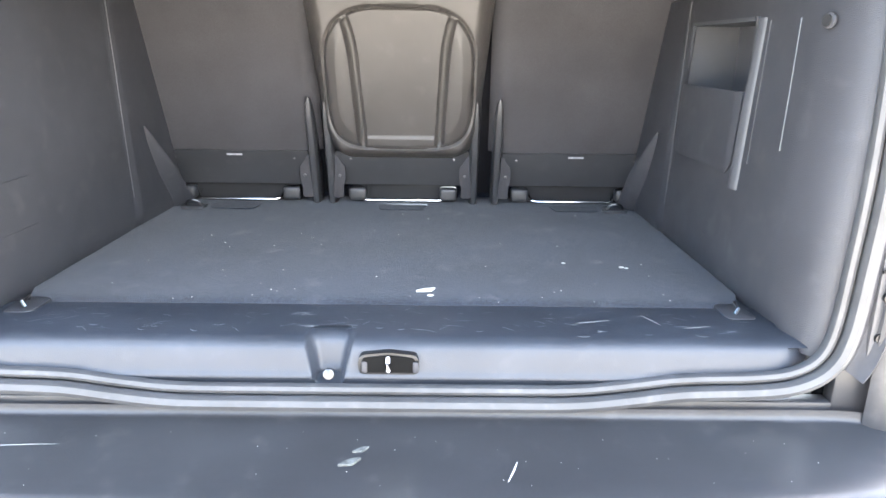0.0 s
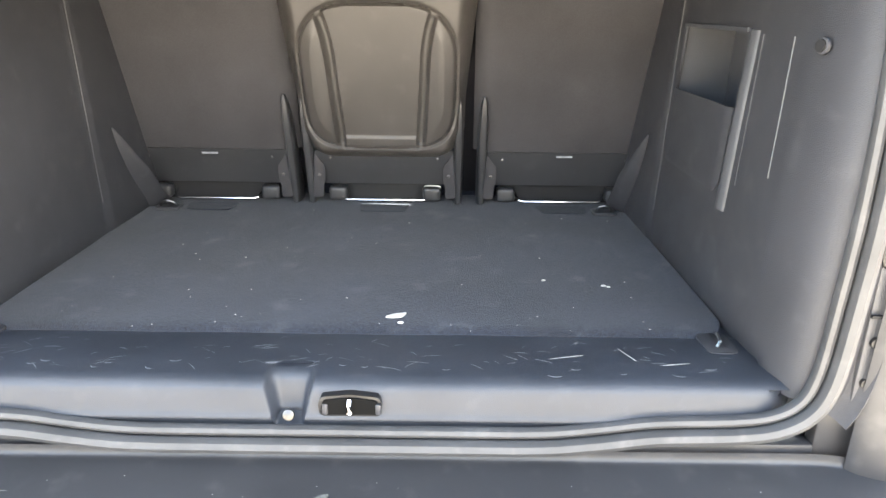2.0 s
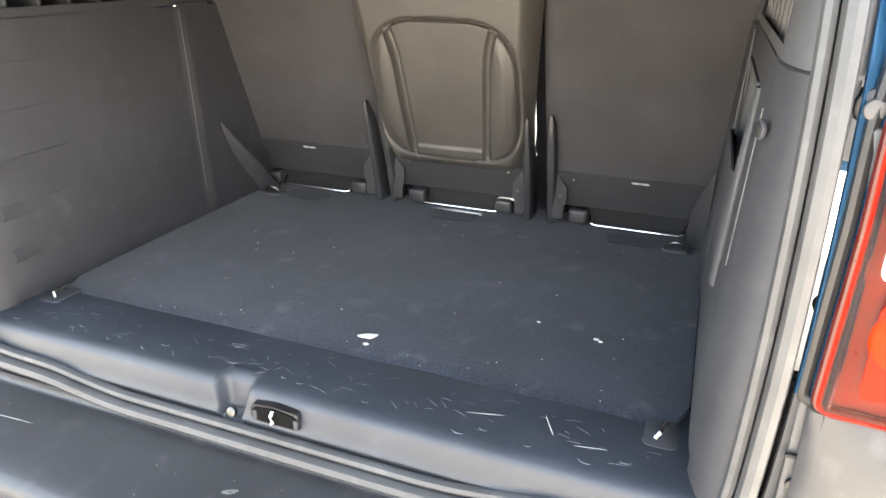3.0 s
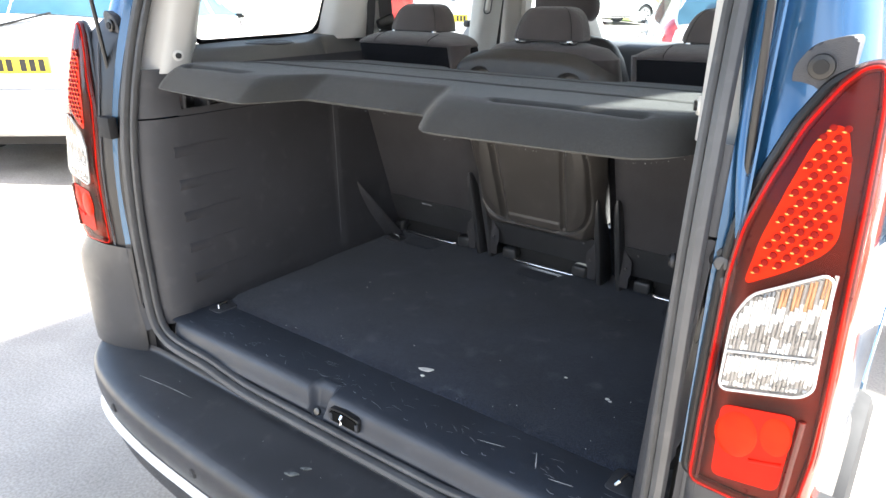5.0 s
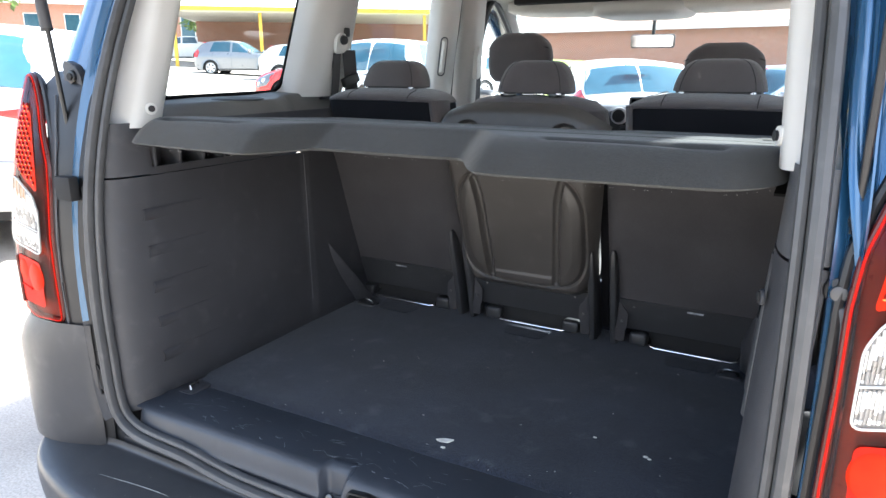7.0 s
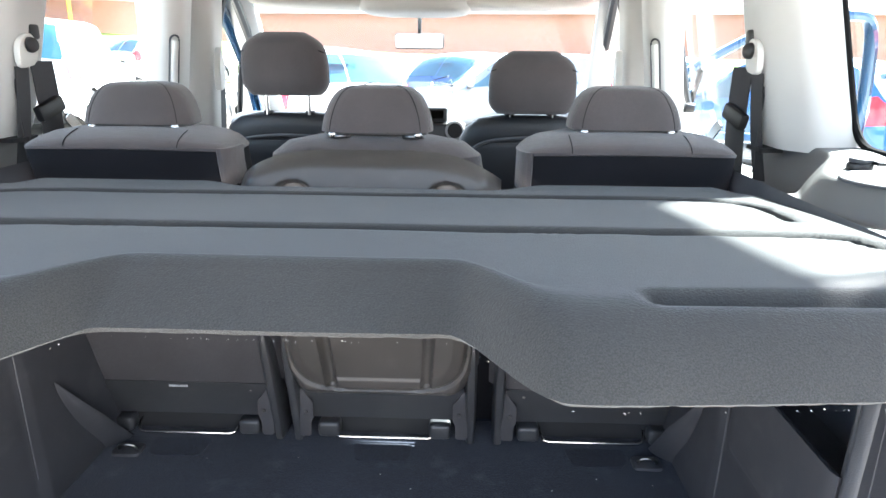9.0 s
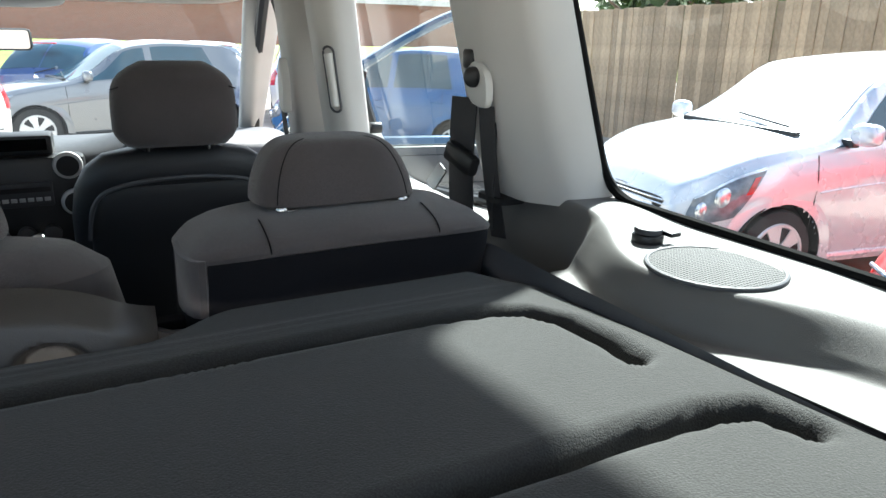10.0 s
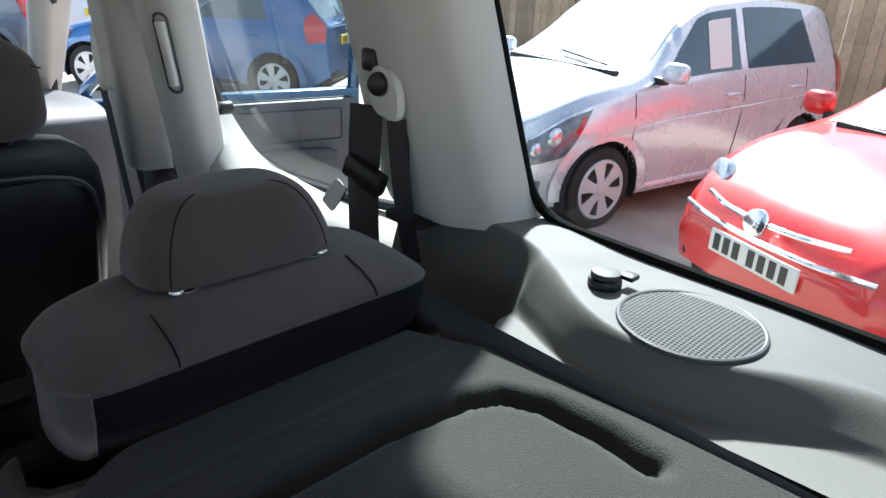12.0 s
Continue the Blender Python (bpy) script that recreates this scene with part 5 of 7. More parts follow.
def middle_seat(cx=-0.008):
    seat = thing("passenger_seat", "narrow middle rear seat with a black plastic shell back", "car seat", at=(cx, 0.95, 0.62), group="rear seats")

    def shell_w(z):
        return 0.165 + 0.036 * min(1, max(0, (z - 0.755) / 0.07)) ** 0.6 + 0.028 * max(0, (z - 0.9) / 0.3)

    def shell(i, j):
        u = -1 + i / 100
        z = 0.748 + 0.035 * max(0, (abs(u) - 0.7) / 0.3) ** 2.2 * (1 - j / 170) + (0.528 - 0.055 * abs(u) ** 4) * j / 170
        hw = shell_w(z)
        x = u * hw
        e = abs(u)
        y = back_y(z) - 0.050
        if z > 1.19:
            y += 1.6 * (z - 1.19) ** 1.5
        y += 0.055 * max(0, (e - 0.80) / 0.20) ** 2 + 0.03 * max(0, (j / 170 - 0.95) / 0.05) ** 2
        y += 0.04 * max(0, (0.780 - z) / 0.032) ** 2
        # one rounded bezel line, two side pads inside it and the centre field between them
        ax = abs(x)
        hb = 0.178 - 0.022 * max(0, (z - 0.99) / 0.12) ** 2
        bez = ((ax / hb) ** 4 + (abs(z - 0.943) / 0.166) ** 4) ** 0.25
        y += 0.008 * max(0, 1 - abs(bez - 1.0) / 0.035)
        if bez < 1:
            xi = 0.096 + 0.012 * max(0, (z - 0.80) / 0.2) + 0.020 * max(0, (z - 1.0) / 0.11) ** 2
            y += 0.013 * max(0, 1 - ((ax - xi) / 0.012) ** 2) * min(1, (1 - bez) / 0.06)
            if ax < xi:
                y += 0.004 * min(1, (xi - ax) / 0.012) * min(1, max(0, (z - 0.803) / 0.006))
            else:
                y -= 0.011 * math.sin(min(1, (ax - xi) / 0.04) * 1.57) * min(1, (1 - bez) / 0.16)
        # finger holes near the top
        for k in (-1, 1):
            r = math.hypot((x - 0.006 - k * 0.130) / 0.036, (z - 1.203) / 0.03)
            h_ = max(0, min(1, (1 - r) / 0.4))
            y += 0.018 * h_ * h_ * (3 - 2 * h_)
        return (cx + x, y, z)
    part("shell", solid(grid(201, 171, shell), 0.006), M_SHELL_BACK, seat, "moulded black plastic seat shell with two oval pads")
    rings = []
    for z, h, y0, y1 in ((0.80, 0.185, 0.86, 0.98), (1.00, 0.20, 0.80, 0.95), (1.20, 0.205, 0.78, 0.93), (1.255, 0.195, 0.775, 0.925), (1.278, 0.165, 0.79, 0.91), (1.289, 0.11, 0.81, 0.89)):
        rings.append([(cx + h * math.copysign(abs(math.cos(q * math.tau / 36)) ** 0.6, math.cos(q * math.tau / 36)), (y0 + y1) / 2 + (y1 - y0) / 2 * math.sin(q * math.tau / 36), z) for q in range(36)])
    part("backrest", loft(rings), M_FABRIC, seat, "grey cloth front of the backrest")
    headrest(cx + 0.004, 1.299, seat, w=0.10, h=0.080)
    foot(cx, seat, 0.185)
    return seat


outer_seat(0.445)
outer_seat(-0.445)
middle_seat()


# ---- front seats ----
M_SEAT_LEATHER = material("seat_leather", (0.016, 0.017, 0.020), 0.42, bump=0.4, bump_scale=500)
def front_seat(cx, hz):
    seat = thing("front_seat", "front seat in grey cloth with a dark leather-look back", "car seat", at=(cx, 1.9, 0.4), group="front seats")

    def sec(z, h, y0, y1, n=36):
        return [(cx + h * math.copysign(abs(math.cos(q * math.tau / n)) ** 0.65, math.cos(q * math.tau / n)), (y0 + y1) / 2 + (y1 - y0) / 2 * math.copysign(abs(math.sin(q * math.tau / n)) ** 0.8, math.sin(q * math.tau / n)), z) for q in range(n)]
    part("backrest", loft([sec(0.62, 0.23, 1.90, 2.05), sec(0.80, 0.24, 1.83, 2.0), sec(1.0, 0.24, 1.745, 1.90), sec(1.10, 0.235, 1.70, 1.85), sec(1.17, 0.222, 1.675, 1.81), sec(1.215, 0.198, 1.668, 1.79), sec(1.243, 0.16, 1.675, 1.77), sec(1.255, 0.10, 1.69, 1.755)]), M_SEAT_LEATHER, seat)
    part("back_pocket", loft([sec(0.64, 0.20, 1.865, 1.92), sec(0.9, 0.205, 1.76, 1.83), sec(1.08, 0.20, 1.687, 1.75), sec(1.15, 0.18, 1.668, 1.72), sec(1.172, 0.14, 1.672, 1.71)]), M_SEAT_LEATHER, seat, "black seat back cover")
    part("piping", tube([(cx - 0.205, 1.72, 1.05), (cx - 0.185, 1.675, 1.14), (cx - 0.13, 1.662, 1.178), (cx, 1.66, 1.19), (cx + 0.13, 1.662, 1.178), (cx + 0.185, 1.675, 1.14), (cx + 0.205, 1.72, 1.05)], 0.005, 8, n=40), M_TRIM_SOFT, seat)
    part("cushion", cushion(cx - 0.25, cx + 0.25, 1.85, 2.35, 0.58, 0.76, 4), M_FABRIC, seat)
    part("base", box(cx - 0.2, cx + 0.2, 1.85, 2.3, 0.40, 0.60, 0.02), M_BLACK, seat)
    z0 = hz

    def hr(i, j):
        a, k = i * math.tau / 40, j / 14
        z = z0 + 0.183 * k
        f = (0.80 + 0.2 * min(1, k / 0.18) ** 0.6) * (1 - 0.16 * max(0, (k - 0.3) / 0.7) ** 2.5) * (1 - 0.42 * max(0, (k - 0.62) / 0.38) ** 3)
        d = (0.8 + 0.2 * min(1, k / 0.2)) * (1 if k < 0.85 else 1 - 3.2 * (k - 0.85))
        c, q = math.cos(a), math.sin(a)
        return (cx + 0.132 * f * math.copysign(abs(c) ** 0.5, c), 1.685 + 0.05 * d * math.copysign(abs(q) ** 0.75, q) - 0.02 * k, z)
    h = part("headrest", capped(grid(40, 15, hr, closed_u=True)), M_FABRIC, seat, "tall padded grey headrest", auto=1.3)
    part("seam", tube([(cx - 0.128, 1.642, z0 + 0.125), (cx - 0.06, 1.627, z0 + 0.142), (cx + 0.06, 1.627, z0 + 0.142), (cx + 0.128, 1.642, z0 + 0.125)], 0.0015, 6, n=20), M_FABRIC_BLACK, h)
    for k in (-1, 1):
        part("headrest_post", tube([(cx + k * 0.065, 1.69, 1.24), (cx + k * 0.065, 1.685, z0 + 0.01)], 0.006, 8), M_STEEL, h)
        part("post_collar", cyl((cx + k * 0.065, 1.70, 1.256), (0, 0, 1), 0.016, 0.012, 14, 0.003), M_BLACK, h)


front_seat(-0.392, 1.310)
front_seat(0.357, 1.262)

# ---- rear seat belts ----
for s in (1, -1):
    belt = thing("seat_belt", "black seat belt hanging from a white pillar anchor", "seat belt", at=(s * 0.715, 0.92, 1.23), group="rear seat belts")
    bm = slab(rounded([(0.892, 1.40), (0.945, 1.41), (0.95, 1.445), (0.94, 1.468), (0.91, 1.465), (0.892, 1.44)], 0.015, 4), "x", 0.690, 0.702, 0.003)
    part("anchor_ring", sided(s, bm), M_WHITE_PL, belt, "white plastic belt loop")
    part("anchor_bolt", sided(s, cyl((0.69, 0.926, 1.445), (-1, -0.3, 0), 0.015, 0.022, 18, 0.006)), M_BLACK, belt)
    part("adjuster", sided(s, box(0.693, 0.72, 0.942, 0.972, 1.455, 1.485, 0.006)), M_BLACK, belt)
    for a, b_, w in (((0.692, 0.955, 1.415), (0.71, 0.985, 1.20), 0.023), ((0.70, 0.905, 1.405), (0.728, 0.90, 1.205), 0.013)):
        A, B = Vector(a), Vector(b_)
        side = Vector((-0.45, 0.89, 0)).normalized() * w
        bm = grid(12, 4, lambda i, j: A.lerp(B, i / 11) + side * (j / 3 * 2 - 1) + Vector((-0.004 * math.sin(i / 11 * 3.1), 0, 0)))
        part("webbing", sided(s, solid(bm, 0.002)), M_BELT, belt)
    part("webbing_edge", sided(s, box(0.711, 0.7135, 0.895, 0.90, 1.22, 1.39)), M_BELT, belt)
    part("tongue_body", sided(s, moved(box(-0.010, 0.010, -0.034, 0.034, -0.016, 0.016, 0.006), Matrix.Translation((0.688, 0.955, 1.322)) @ Euler((0.35, 0, 0.2)).to_matrix().to_4x4())), M_BLACK, belt)
    part("tongue_plate", sided(s, moved(slab(rounded([(-0.013, -0.04), (0.013, -0.04), (0.013, 0.0), (-0.013, 0.0)], 0.005), "x", -0.0015, 0.0015), Matrix.Translation((0.672, 0.985, 1.305)) @ Euler((0.5, 0.3, 0.2)).to_matrix().to_4x4())), M_STEEL, belt)
    part("belt_slot", sided(s, slab(rounded([(0.71, 0.87), (0.755, 0.87), (0.755, 0.945), (0.71, 0.945)], 0.012), "z", 1.262, 1.270)), M_BLACK_MATT, belt)
    fb = thing("seat_belt", "front seat belt with a white anchor on the door pillar", "seat belt", at=(s * 0.69, 1.70, 1.1), group="front seat belts")
    part("anchor_ring", sided(s, slab(rounded([(1.755, 1.315), (1.80, 1.325), (1.805, 1.40), (1.785, 1.455), (1.76, 1.40)], 0.012), "x", 0.622, 0.642, 0.004)), M_WHITE_PL, fb)
    bm = grid(10, 3, lambda i, j: (0.628 + 0.05 * i / 9, 1.79 + 0.02 * (j - 1) + 0.06 * i / 9, 1.34 - 0.42 * i / 9))
    part("webbing", sided(s, solid(bm, 0.002)), M_BELT, fb)

# ---- dashboard, mirror, roof console ----
dash = thing("dashboard", "dark grey dashboard with round air vents and a radio", "dashboard", at=(0, 2.3, 0.8))
def dash_at(i, j):
    x = -0.74 + 1.48 * i / 40
    pr = [(2.20, 0.62), (2.16, 0.80), (2.13, 0.98), (2.12, 1.12), (2.14, 1.185), (2.25, 1.205), (2.5, 1.19), (2.93, 1.14)]
    p = spline([(0, *q) for q in pr], 30)[j]
    hood = 0.05 * math.exp(-((x - 0.38) / 0.16) ** 2) * math.exp(-((p.y - 2.22) / 0.09) ** 2)
    return (x, p.y + 0.04 * abs(x) ** 2, p.z + hood)
M_DASH_SILVER = material("silver_plastic", (0.45, 0.45, 0.45), 0.35, metal=0.4)
part("dash_top", solid(grid(41, 30, dash_at), 0.01), M_TRIM_SOFT, dash)
part("centre_stack", box(-0.14, 0.16, 2.085, 2.2, 0.80, 1.19, 0.015), M_BLACK, dash)
for x, z in ((0.118, 1.165), (0.125, 1.065), (-0.09, 1.165)):
    v = part("air_vent", cyl((x, 2.08, z), (0, -1, 0.1), 0.036, 0.03, 28, 0.006), M_DASH_SILVER, dash)
    part("vent_hole", cyl((x, 2.064, z), (0, -1, 0.1), 0.027, 0.006, 24), M_BLACK_MATT, v)
part("display_hood", box(-0.06, 0.09, 2.10, 2.2, 1.19, 1.245, 0.01), M_BLACK, dash)
part("display", box(-0.045, 0.075, 2.094, 2.0985, 1.205, 1.235), M_GLASS_DARK, dash)
part("radio", box(-0.085, 0.075, 2.074, 2.09, 1.06, 1.125, 0.004), M_TRIM, dash)
for k in range(8):
    part("radio_button", box(-0.08 + 0.019 * k, -0.066 + 0.019 * k, 2.07, 2.076, 1.075, 1.085, 0.001), M_DASH_SILVER, dash)
part("radio_slot", box(-0.08, 0.07, 2.071, 2.075, 1.10, 1.112), M_BLACK_MATT, dash)
for x in (-0.06, 0.0, 0.06):
    part("heater_knob", cyl((x, 2.075, 0.985), (0, -1, 0), 0.022, 0.03, 20, 0.004), M_TRIM, dash)
part("gear_lever", tube([(0.03, 2.03, 0.86), (0.03, 2.0, 0.96)], 0.009, 8), M_BLACK, dash)
part("gear_knob", ball((0.03, 1.995, 0.985), 0.024), M_CHROME, dash)
wheel = thing("steering_wheel", "dark steering wheel in front of the driver's seat", "steering wheel", at=(0.38, 2.06, 1.06))
tilt = Matrix.Translation((0.38, 2.05, 1.07)) @ Euler((radians(62), 0, 0)).to_matrix().to_4x4()
part("rim", moved(grid(48, 10, lambda i, j: ((0.18 + 0.015 * math.cos(j * math.tau / 10)) * math.cos(i * math.tau / 48), (0.18 + 0.015 * math.cos(j * math.tau / 10)) * math.sin(i * math.tau / 48), 0.015 * math.sin(j * math.tau / 10)), True, True), tilt), M_BLACK, wheel)
part("hub", moved(cushion(-0.08, 0.08, -0.07, 0.07, -0.04, 0.02), tilt), M_BLACK, wheel)
for k in (0, math.pi, -math.pi / 2):
    part("spoke", moved(tube([(0.05 * math.cos(k), 0.05 * math.sin(k), 0), (0.18 * math.cos(k), 0.18 * math.sin(k), 0)], 0.014, 8), tilt), M_BLACK, wheel)
mirror = thing("rear_view_mirror", "rear-view mirror hung from the roof edge", "mirror", at=(-0.03, 2.33, 1.56))
part("mirror_housing", box(-0.128, 0.068, 2.33, 2.355, 1.452, 1.512, 0.012), M_BLACK, mirror)
part("mirror_glass", slab(rounded([(-0.122, 1.457), (0.062, 1.457), (0.062, 1.507), (-0.122, 1.507)], 0.01), "y", 2.326, 2.3295), M_CHROME, mirror)
part("mirror_stalk", tube([(-0.03, 2.345, 1.50), (-0.03, 2.35, 1.58)], 0.008, 8), M_BLACK, mirror)
console = thing("roof_console", "pale grey overhead console along the windscreen edge", "console", at=(0, 2.2, 1.6))
part("tray", cushion(-0.62, 0.62, 1.98, 2.28, 1.585, 1.66, 5), M_LINER, console)
part("lamp_unit", cushion(-0.22, 0.17, 1.93, 2.30, 1.562, 1.63, 4), M_PILLAR, console)
part("tray_mouth", box(-0.55, 0.55, 1.955, 2.0, 1.625, 1.675, 0.01), M_BLACK_MATT, console)


# ---- the car park ----
def ground_z(x, y):
    """Level under the van; the ground falls slightly to its right and rises to its left."""
    return -0.015 * max(0, min(x, 9) - 1.0) + 0.058 * max(0, min(-x, 70) - 2.5)


M_GROUND = material("worn_concrete", (0.33, 0.292, 0.248), 0.9, grain=0.35, grain_scale=110, vary=0.24, vary_scale=1.6, bump=0.6, bump_scale=160, dust=0.1)
M_GRASS = material("grass", (0.15, 0.21, 0.035), 0.9, grain=0.6, grain_scale=12, vary=0.3, vary_scale=0.5, bump=0.8, bump_scale=30)
GX = [-160, -70, -50, -40, -30, -20, -14] + [-12 + 0.5 * i for i in range(45)] + [12, 20, 60, 160]
GY = [-80, -20, -8] + [-6 + 0.5 * i for i in range(37)] + [16, 30, 60, 160]
bm = grid(len(GX), len(GY), lambda i, j: (GX[i], GY[j], ground_z(GX[i], GY[j])))
tagged(part("ground", bm, M_GROUND), "pale worn concrete and tarmac car park", "ground", kind="structure")
bm = grid(30, 8, lambda i, j: (-18 + 54 * i / 29, 24 + 9 * j / 7, ground_z(-18 + 54 * i / 29, 0) + 0.05 + 1.35 * (j / 7) ** 0.8))
tagged(part("grass_bank", bm, M_GRASS), "sunlit mown grass bank beside the car park", "grass", kind="stuff")

# ---- parked cars ----
M_TYRE = material("tyre_rubber", (0.02, 0.02, 0.02), 0.85, vary=0.2)
M_ALLOY = material("alloy_rim", (0.62, 0.62, 0.63), 0.38, metal=0.35, vary=0.08)
M_CAR_GLASS = material("car_glass", (0.028, 0.075, 0.108), 0.05, vary=0.1, spec=0.7)
M_HEADLAMP = material("headlamp", (0.6, 0.63, 0.67), 0.22, metal=0.7, coat=1.0, vary=0.3, vary_scale=14)
M_LAMP_BLACK = material("headlamp_surround", (0.14, 0.155, 0.18), 0.15, coat=1.0, vary=0.4, vary_scale=18)
# opaque pale surface that paints the bright reflection on a windscreen
M_SCREEN_GLARE = material("screen_glare", (0.72, 0.73, 0.74), 0.25, coat=1.0, vary=0.05)
M_PLATE_Y = material("plate_yellow", (0.75, 0.55, 0.03), 0.5, vary=0.03)
M_PLATE_W = material("plate_white", (0.72, 0.72, 0.68), 0.5, vary=0.03)
M_CAR_RED_LAMP = material("rear_lamp", (0.5, 0.01, 0.01), 0.12, coat=1.0, vary=0.3, vary_scale=12)


def paint(name, color, metal=0.0, rough=0.3):
    return material(name, color, rough, metal=metal, coat=1.0, vary=0.03, vary_scale=2)


PAINT = {"white": paint("white_paint", (0.78, 0.78, 0.77)), "silver": paint("silver_paint", (0.66, 0.68, 0.72), 0.35, 0.28), "red": paint("red_paint", (0.62, 0.018, 0.014)),
         "light_blue": paint("bright_blue_paint", (0.008, 0.10, 0.30), 0.3), "grey": paint("grey_paint", (0.22, 0.23, 0.25), 0.5), "dark_blue": paint("deep_blue_paint", (0.015, 0.06, 0.22), 0.3),
         "off_white": paint("off_white_paint", (0.56, 0.555, 0.545), 0.1), "pale": paint("pale_silver_paint", (0.7, 0.71, 0.72), 0.3)}


def make_car(label, color, L=3.9, W=1.70, H=1.48, base=2.46, wheel_r=0.30, grille=True, plate=M_PLATE_Y, hood=0.93, cowl=0.30, tail=0.06, belt=0.93, lamps=True, glare=False, sheet=False, plate_z=0.70, round_nose=(0.86, 0.16)):
    """A parked car, heading +y, its middle on the ground at the origin. Fractions run from tail (0) to nose (1)."""
    car = thing("car", label, "car", group="parked cars")
    hw, body = W / 2, PAINT[color]
    ws0, ws1 = 1 - cowl, 1 - cowl - 0.21

    def w_at(u):
        return hw * (1 - round_nose[1] * max(0, (u - round_nose[0]) / (1 - round_nose[0])) ** 2.2 - 0.10 * max(0, (0.09 - u) / 0.09) ** 2.2)

    def top_at(u):
        pts = [(0.0, belt + 0.02), (0.012, belt + 0.10), (tail + 0.05, H - 0.10), (tail + 0.11, H - 0.03), (0.36, H), (ws1 - 0.03, H - 0.035), (ws1, H - 0.06), (ws0, hood + 0.02), (ws0 + 0.10, hood - 0.03), (0.94, hood - 0.16), (0.985, hood - 0.26), (1.0, hood - 0.36)]
        return lerp_curve(pts, u)

    def belt_at(u):
        return min(top_at(u) - 0.03, lerp_curve([(0, belt), (0.15, belt + 0.03), (0.6, belt), (0.72, hood - 0.06), (0.9, hood - 0.2), (1, hood - 0.42)], u))

    def S(u, v):
        """The right-hand half of the skin: v from sill (0) over shoulder (0.5) and roof edge (0.8) to the middle (1)."""
        w, zt, zb = w_at(u), top_at(u), belt_at(u)
        end = max(0, (u - 0.965) / 0.035) * 0.10 + max(0, (0.03 - u) / 0.03) * 0.05
        y = -L / 2 + L * u
        zs = 0.20 + 0.10 * max(0, (u - 0.93) / 0.07) + 0.14 * max(0, (0.07 - u) / 0.07)
        if v <= 0.5:
            k = v / 0.5
            x = w * (0.93 + 0.07 * math.sin(min(1, k * 1.25) * math.pi / 2) - 0.045 * max(0, (k - 0.72) / 0.28) ** 1.6)
            z = zs + (zb - zs) * k
        elif v <= 0.8:
            k = (v - 0.5) / 0.3
            cab = max(0, min(1, (zt - zb) / 0.35))
            x = w * (0.955 - 0.20 * cab * k - 0.02 * k)
            z = zb + (zt - 0.055 * cab - zb) * k * (0.6 + 0.4 * cab)
        else:
            k = (v - 0.8) / 0.2
            cab = max(0, min(1, (zt - zb) / 0.35))
            x0 = w * (0.955 - 0.20 * cab - 0.02)
            z0 = zb + (zt - 0.055 * cab - zb) * (0.6 + 0.4 * cab)
            x = x0 * (1 - k)
            z = z0 + (zt - z0) * math.sin(k * math.pi / 2)
        return Vector((x * (1 - end), y, z))

    def patch(u0, u1, v0, v1, out=0.004, nu=8, nv=6, s=1, shape=None, depth=0.006):
        def f(i, j):
            a, b_ = i / (nu - 1), j / (nv - 1)
            uu0, uu1 = shape(b_) if shape else (u0, u1)
            u, v = uu0 + (uu1 - uu0) * a, v0 + (v1 - v0) * b_
            p, pu, pv = S(u, v), S(min(1, u + 0.004), v), S(u, min(1, v + 0.008))
            n = (pu - p).cross(pv - p)
            n = n.normalized() if n.length > 1e-9 else Vector((1, 0, 0))
            if n.x < -0.01 or (abs(n.x) <= 0.01 and n.z < 0):
                n = -n
            return p + n * out
        return sided(s, solid(grid(nu, nv, f), 0.0)) if not depth else sided(s, grid(nu, nv, f))

    nu, vs = 150, [0.028 * i for i in range(18)] + [0.5, 0.53, 0.6, 0.7, 0.8, 0.82, 0.85, 0.88, 0.92, 0.96, 1.0]
    full = [(v, 1) for v in vs] + [(v, -1) for v in vs[-2::-1]]
    wheels_y = (-L / 2 + L * 0.5 - base / 2, base / 2)

    def skin(i, j):
        v, s_ = full[j]
        p = S(i / (nu - 1), v)
        x, y, z = p.x * s_, p.y, p.z
        for wy in wheels_y:
            r = math.hypot(y - wy, z - wheel_r)
            R = wheel_r + 0.055
            if abs(r - R) < 0.016 and v < 0.47:
                y, z = wy + (y - wy) / r * R, wheel_r + (z - wheel_r) / r * R
        return (x, y, z)
    bm = grid(nu, len(full), skin)
    gone = [f for f in bm.faces if any(math.hypot(f.calc_center_median().y - wy, f.calc_center_median().z - wheel_r) < wheel_r + 0.05 for wy in wheels_y) and abs(f.calc_center_median().x) > hw * 0.6]
    bmesh.ops.delete(bm, geom=gone, context="FACES")
    for u, bow in ((0.0, -1), (1.0, 1)):
        def cap(i, j):
            p = S(u, vs[i])
            k = 1 - 2 * j / 10
            return (p.x * k, p.y + bow * 0.035 * (1 - k * k) * (1 if vs[i] < 0.55 else 0.4), p.z)
        join(bm, grid(len(vs) - 1, 11, cap))
    bmesh.ops.remove_doubles(bm, verts=bm.verts[:], dist=0.0005)
    part("body", bm, body, car, auto=0.9)
    part("chassis", box(-hw * 0.86, hw * 0.86, -L / 2 + 0.1, L / 2 - 0.52, 0.18, 0.62), M_BLACK_MATT, car)
    for s in (1, -1):
        for wy in wheels_y:
            R = wheel_r + 0.055
            part("wheel_arch", sided(s, solid(grid(24, 3, lambda i, j: ((hw * 0.985 - 0.16 * j / 2), wy + R * math.cos(-0.3 + i / 23 * (math.pi + 0.6)), wheel_r + R * math.sin(-0.3 + i / 23 * (math.pi + 0.6)))), 0.008)), M_BLACK_MATT, car)
            def flare(i, j):
                a = -0.12 + i / 31 * (math.pi + 0.24)
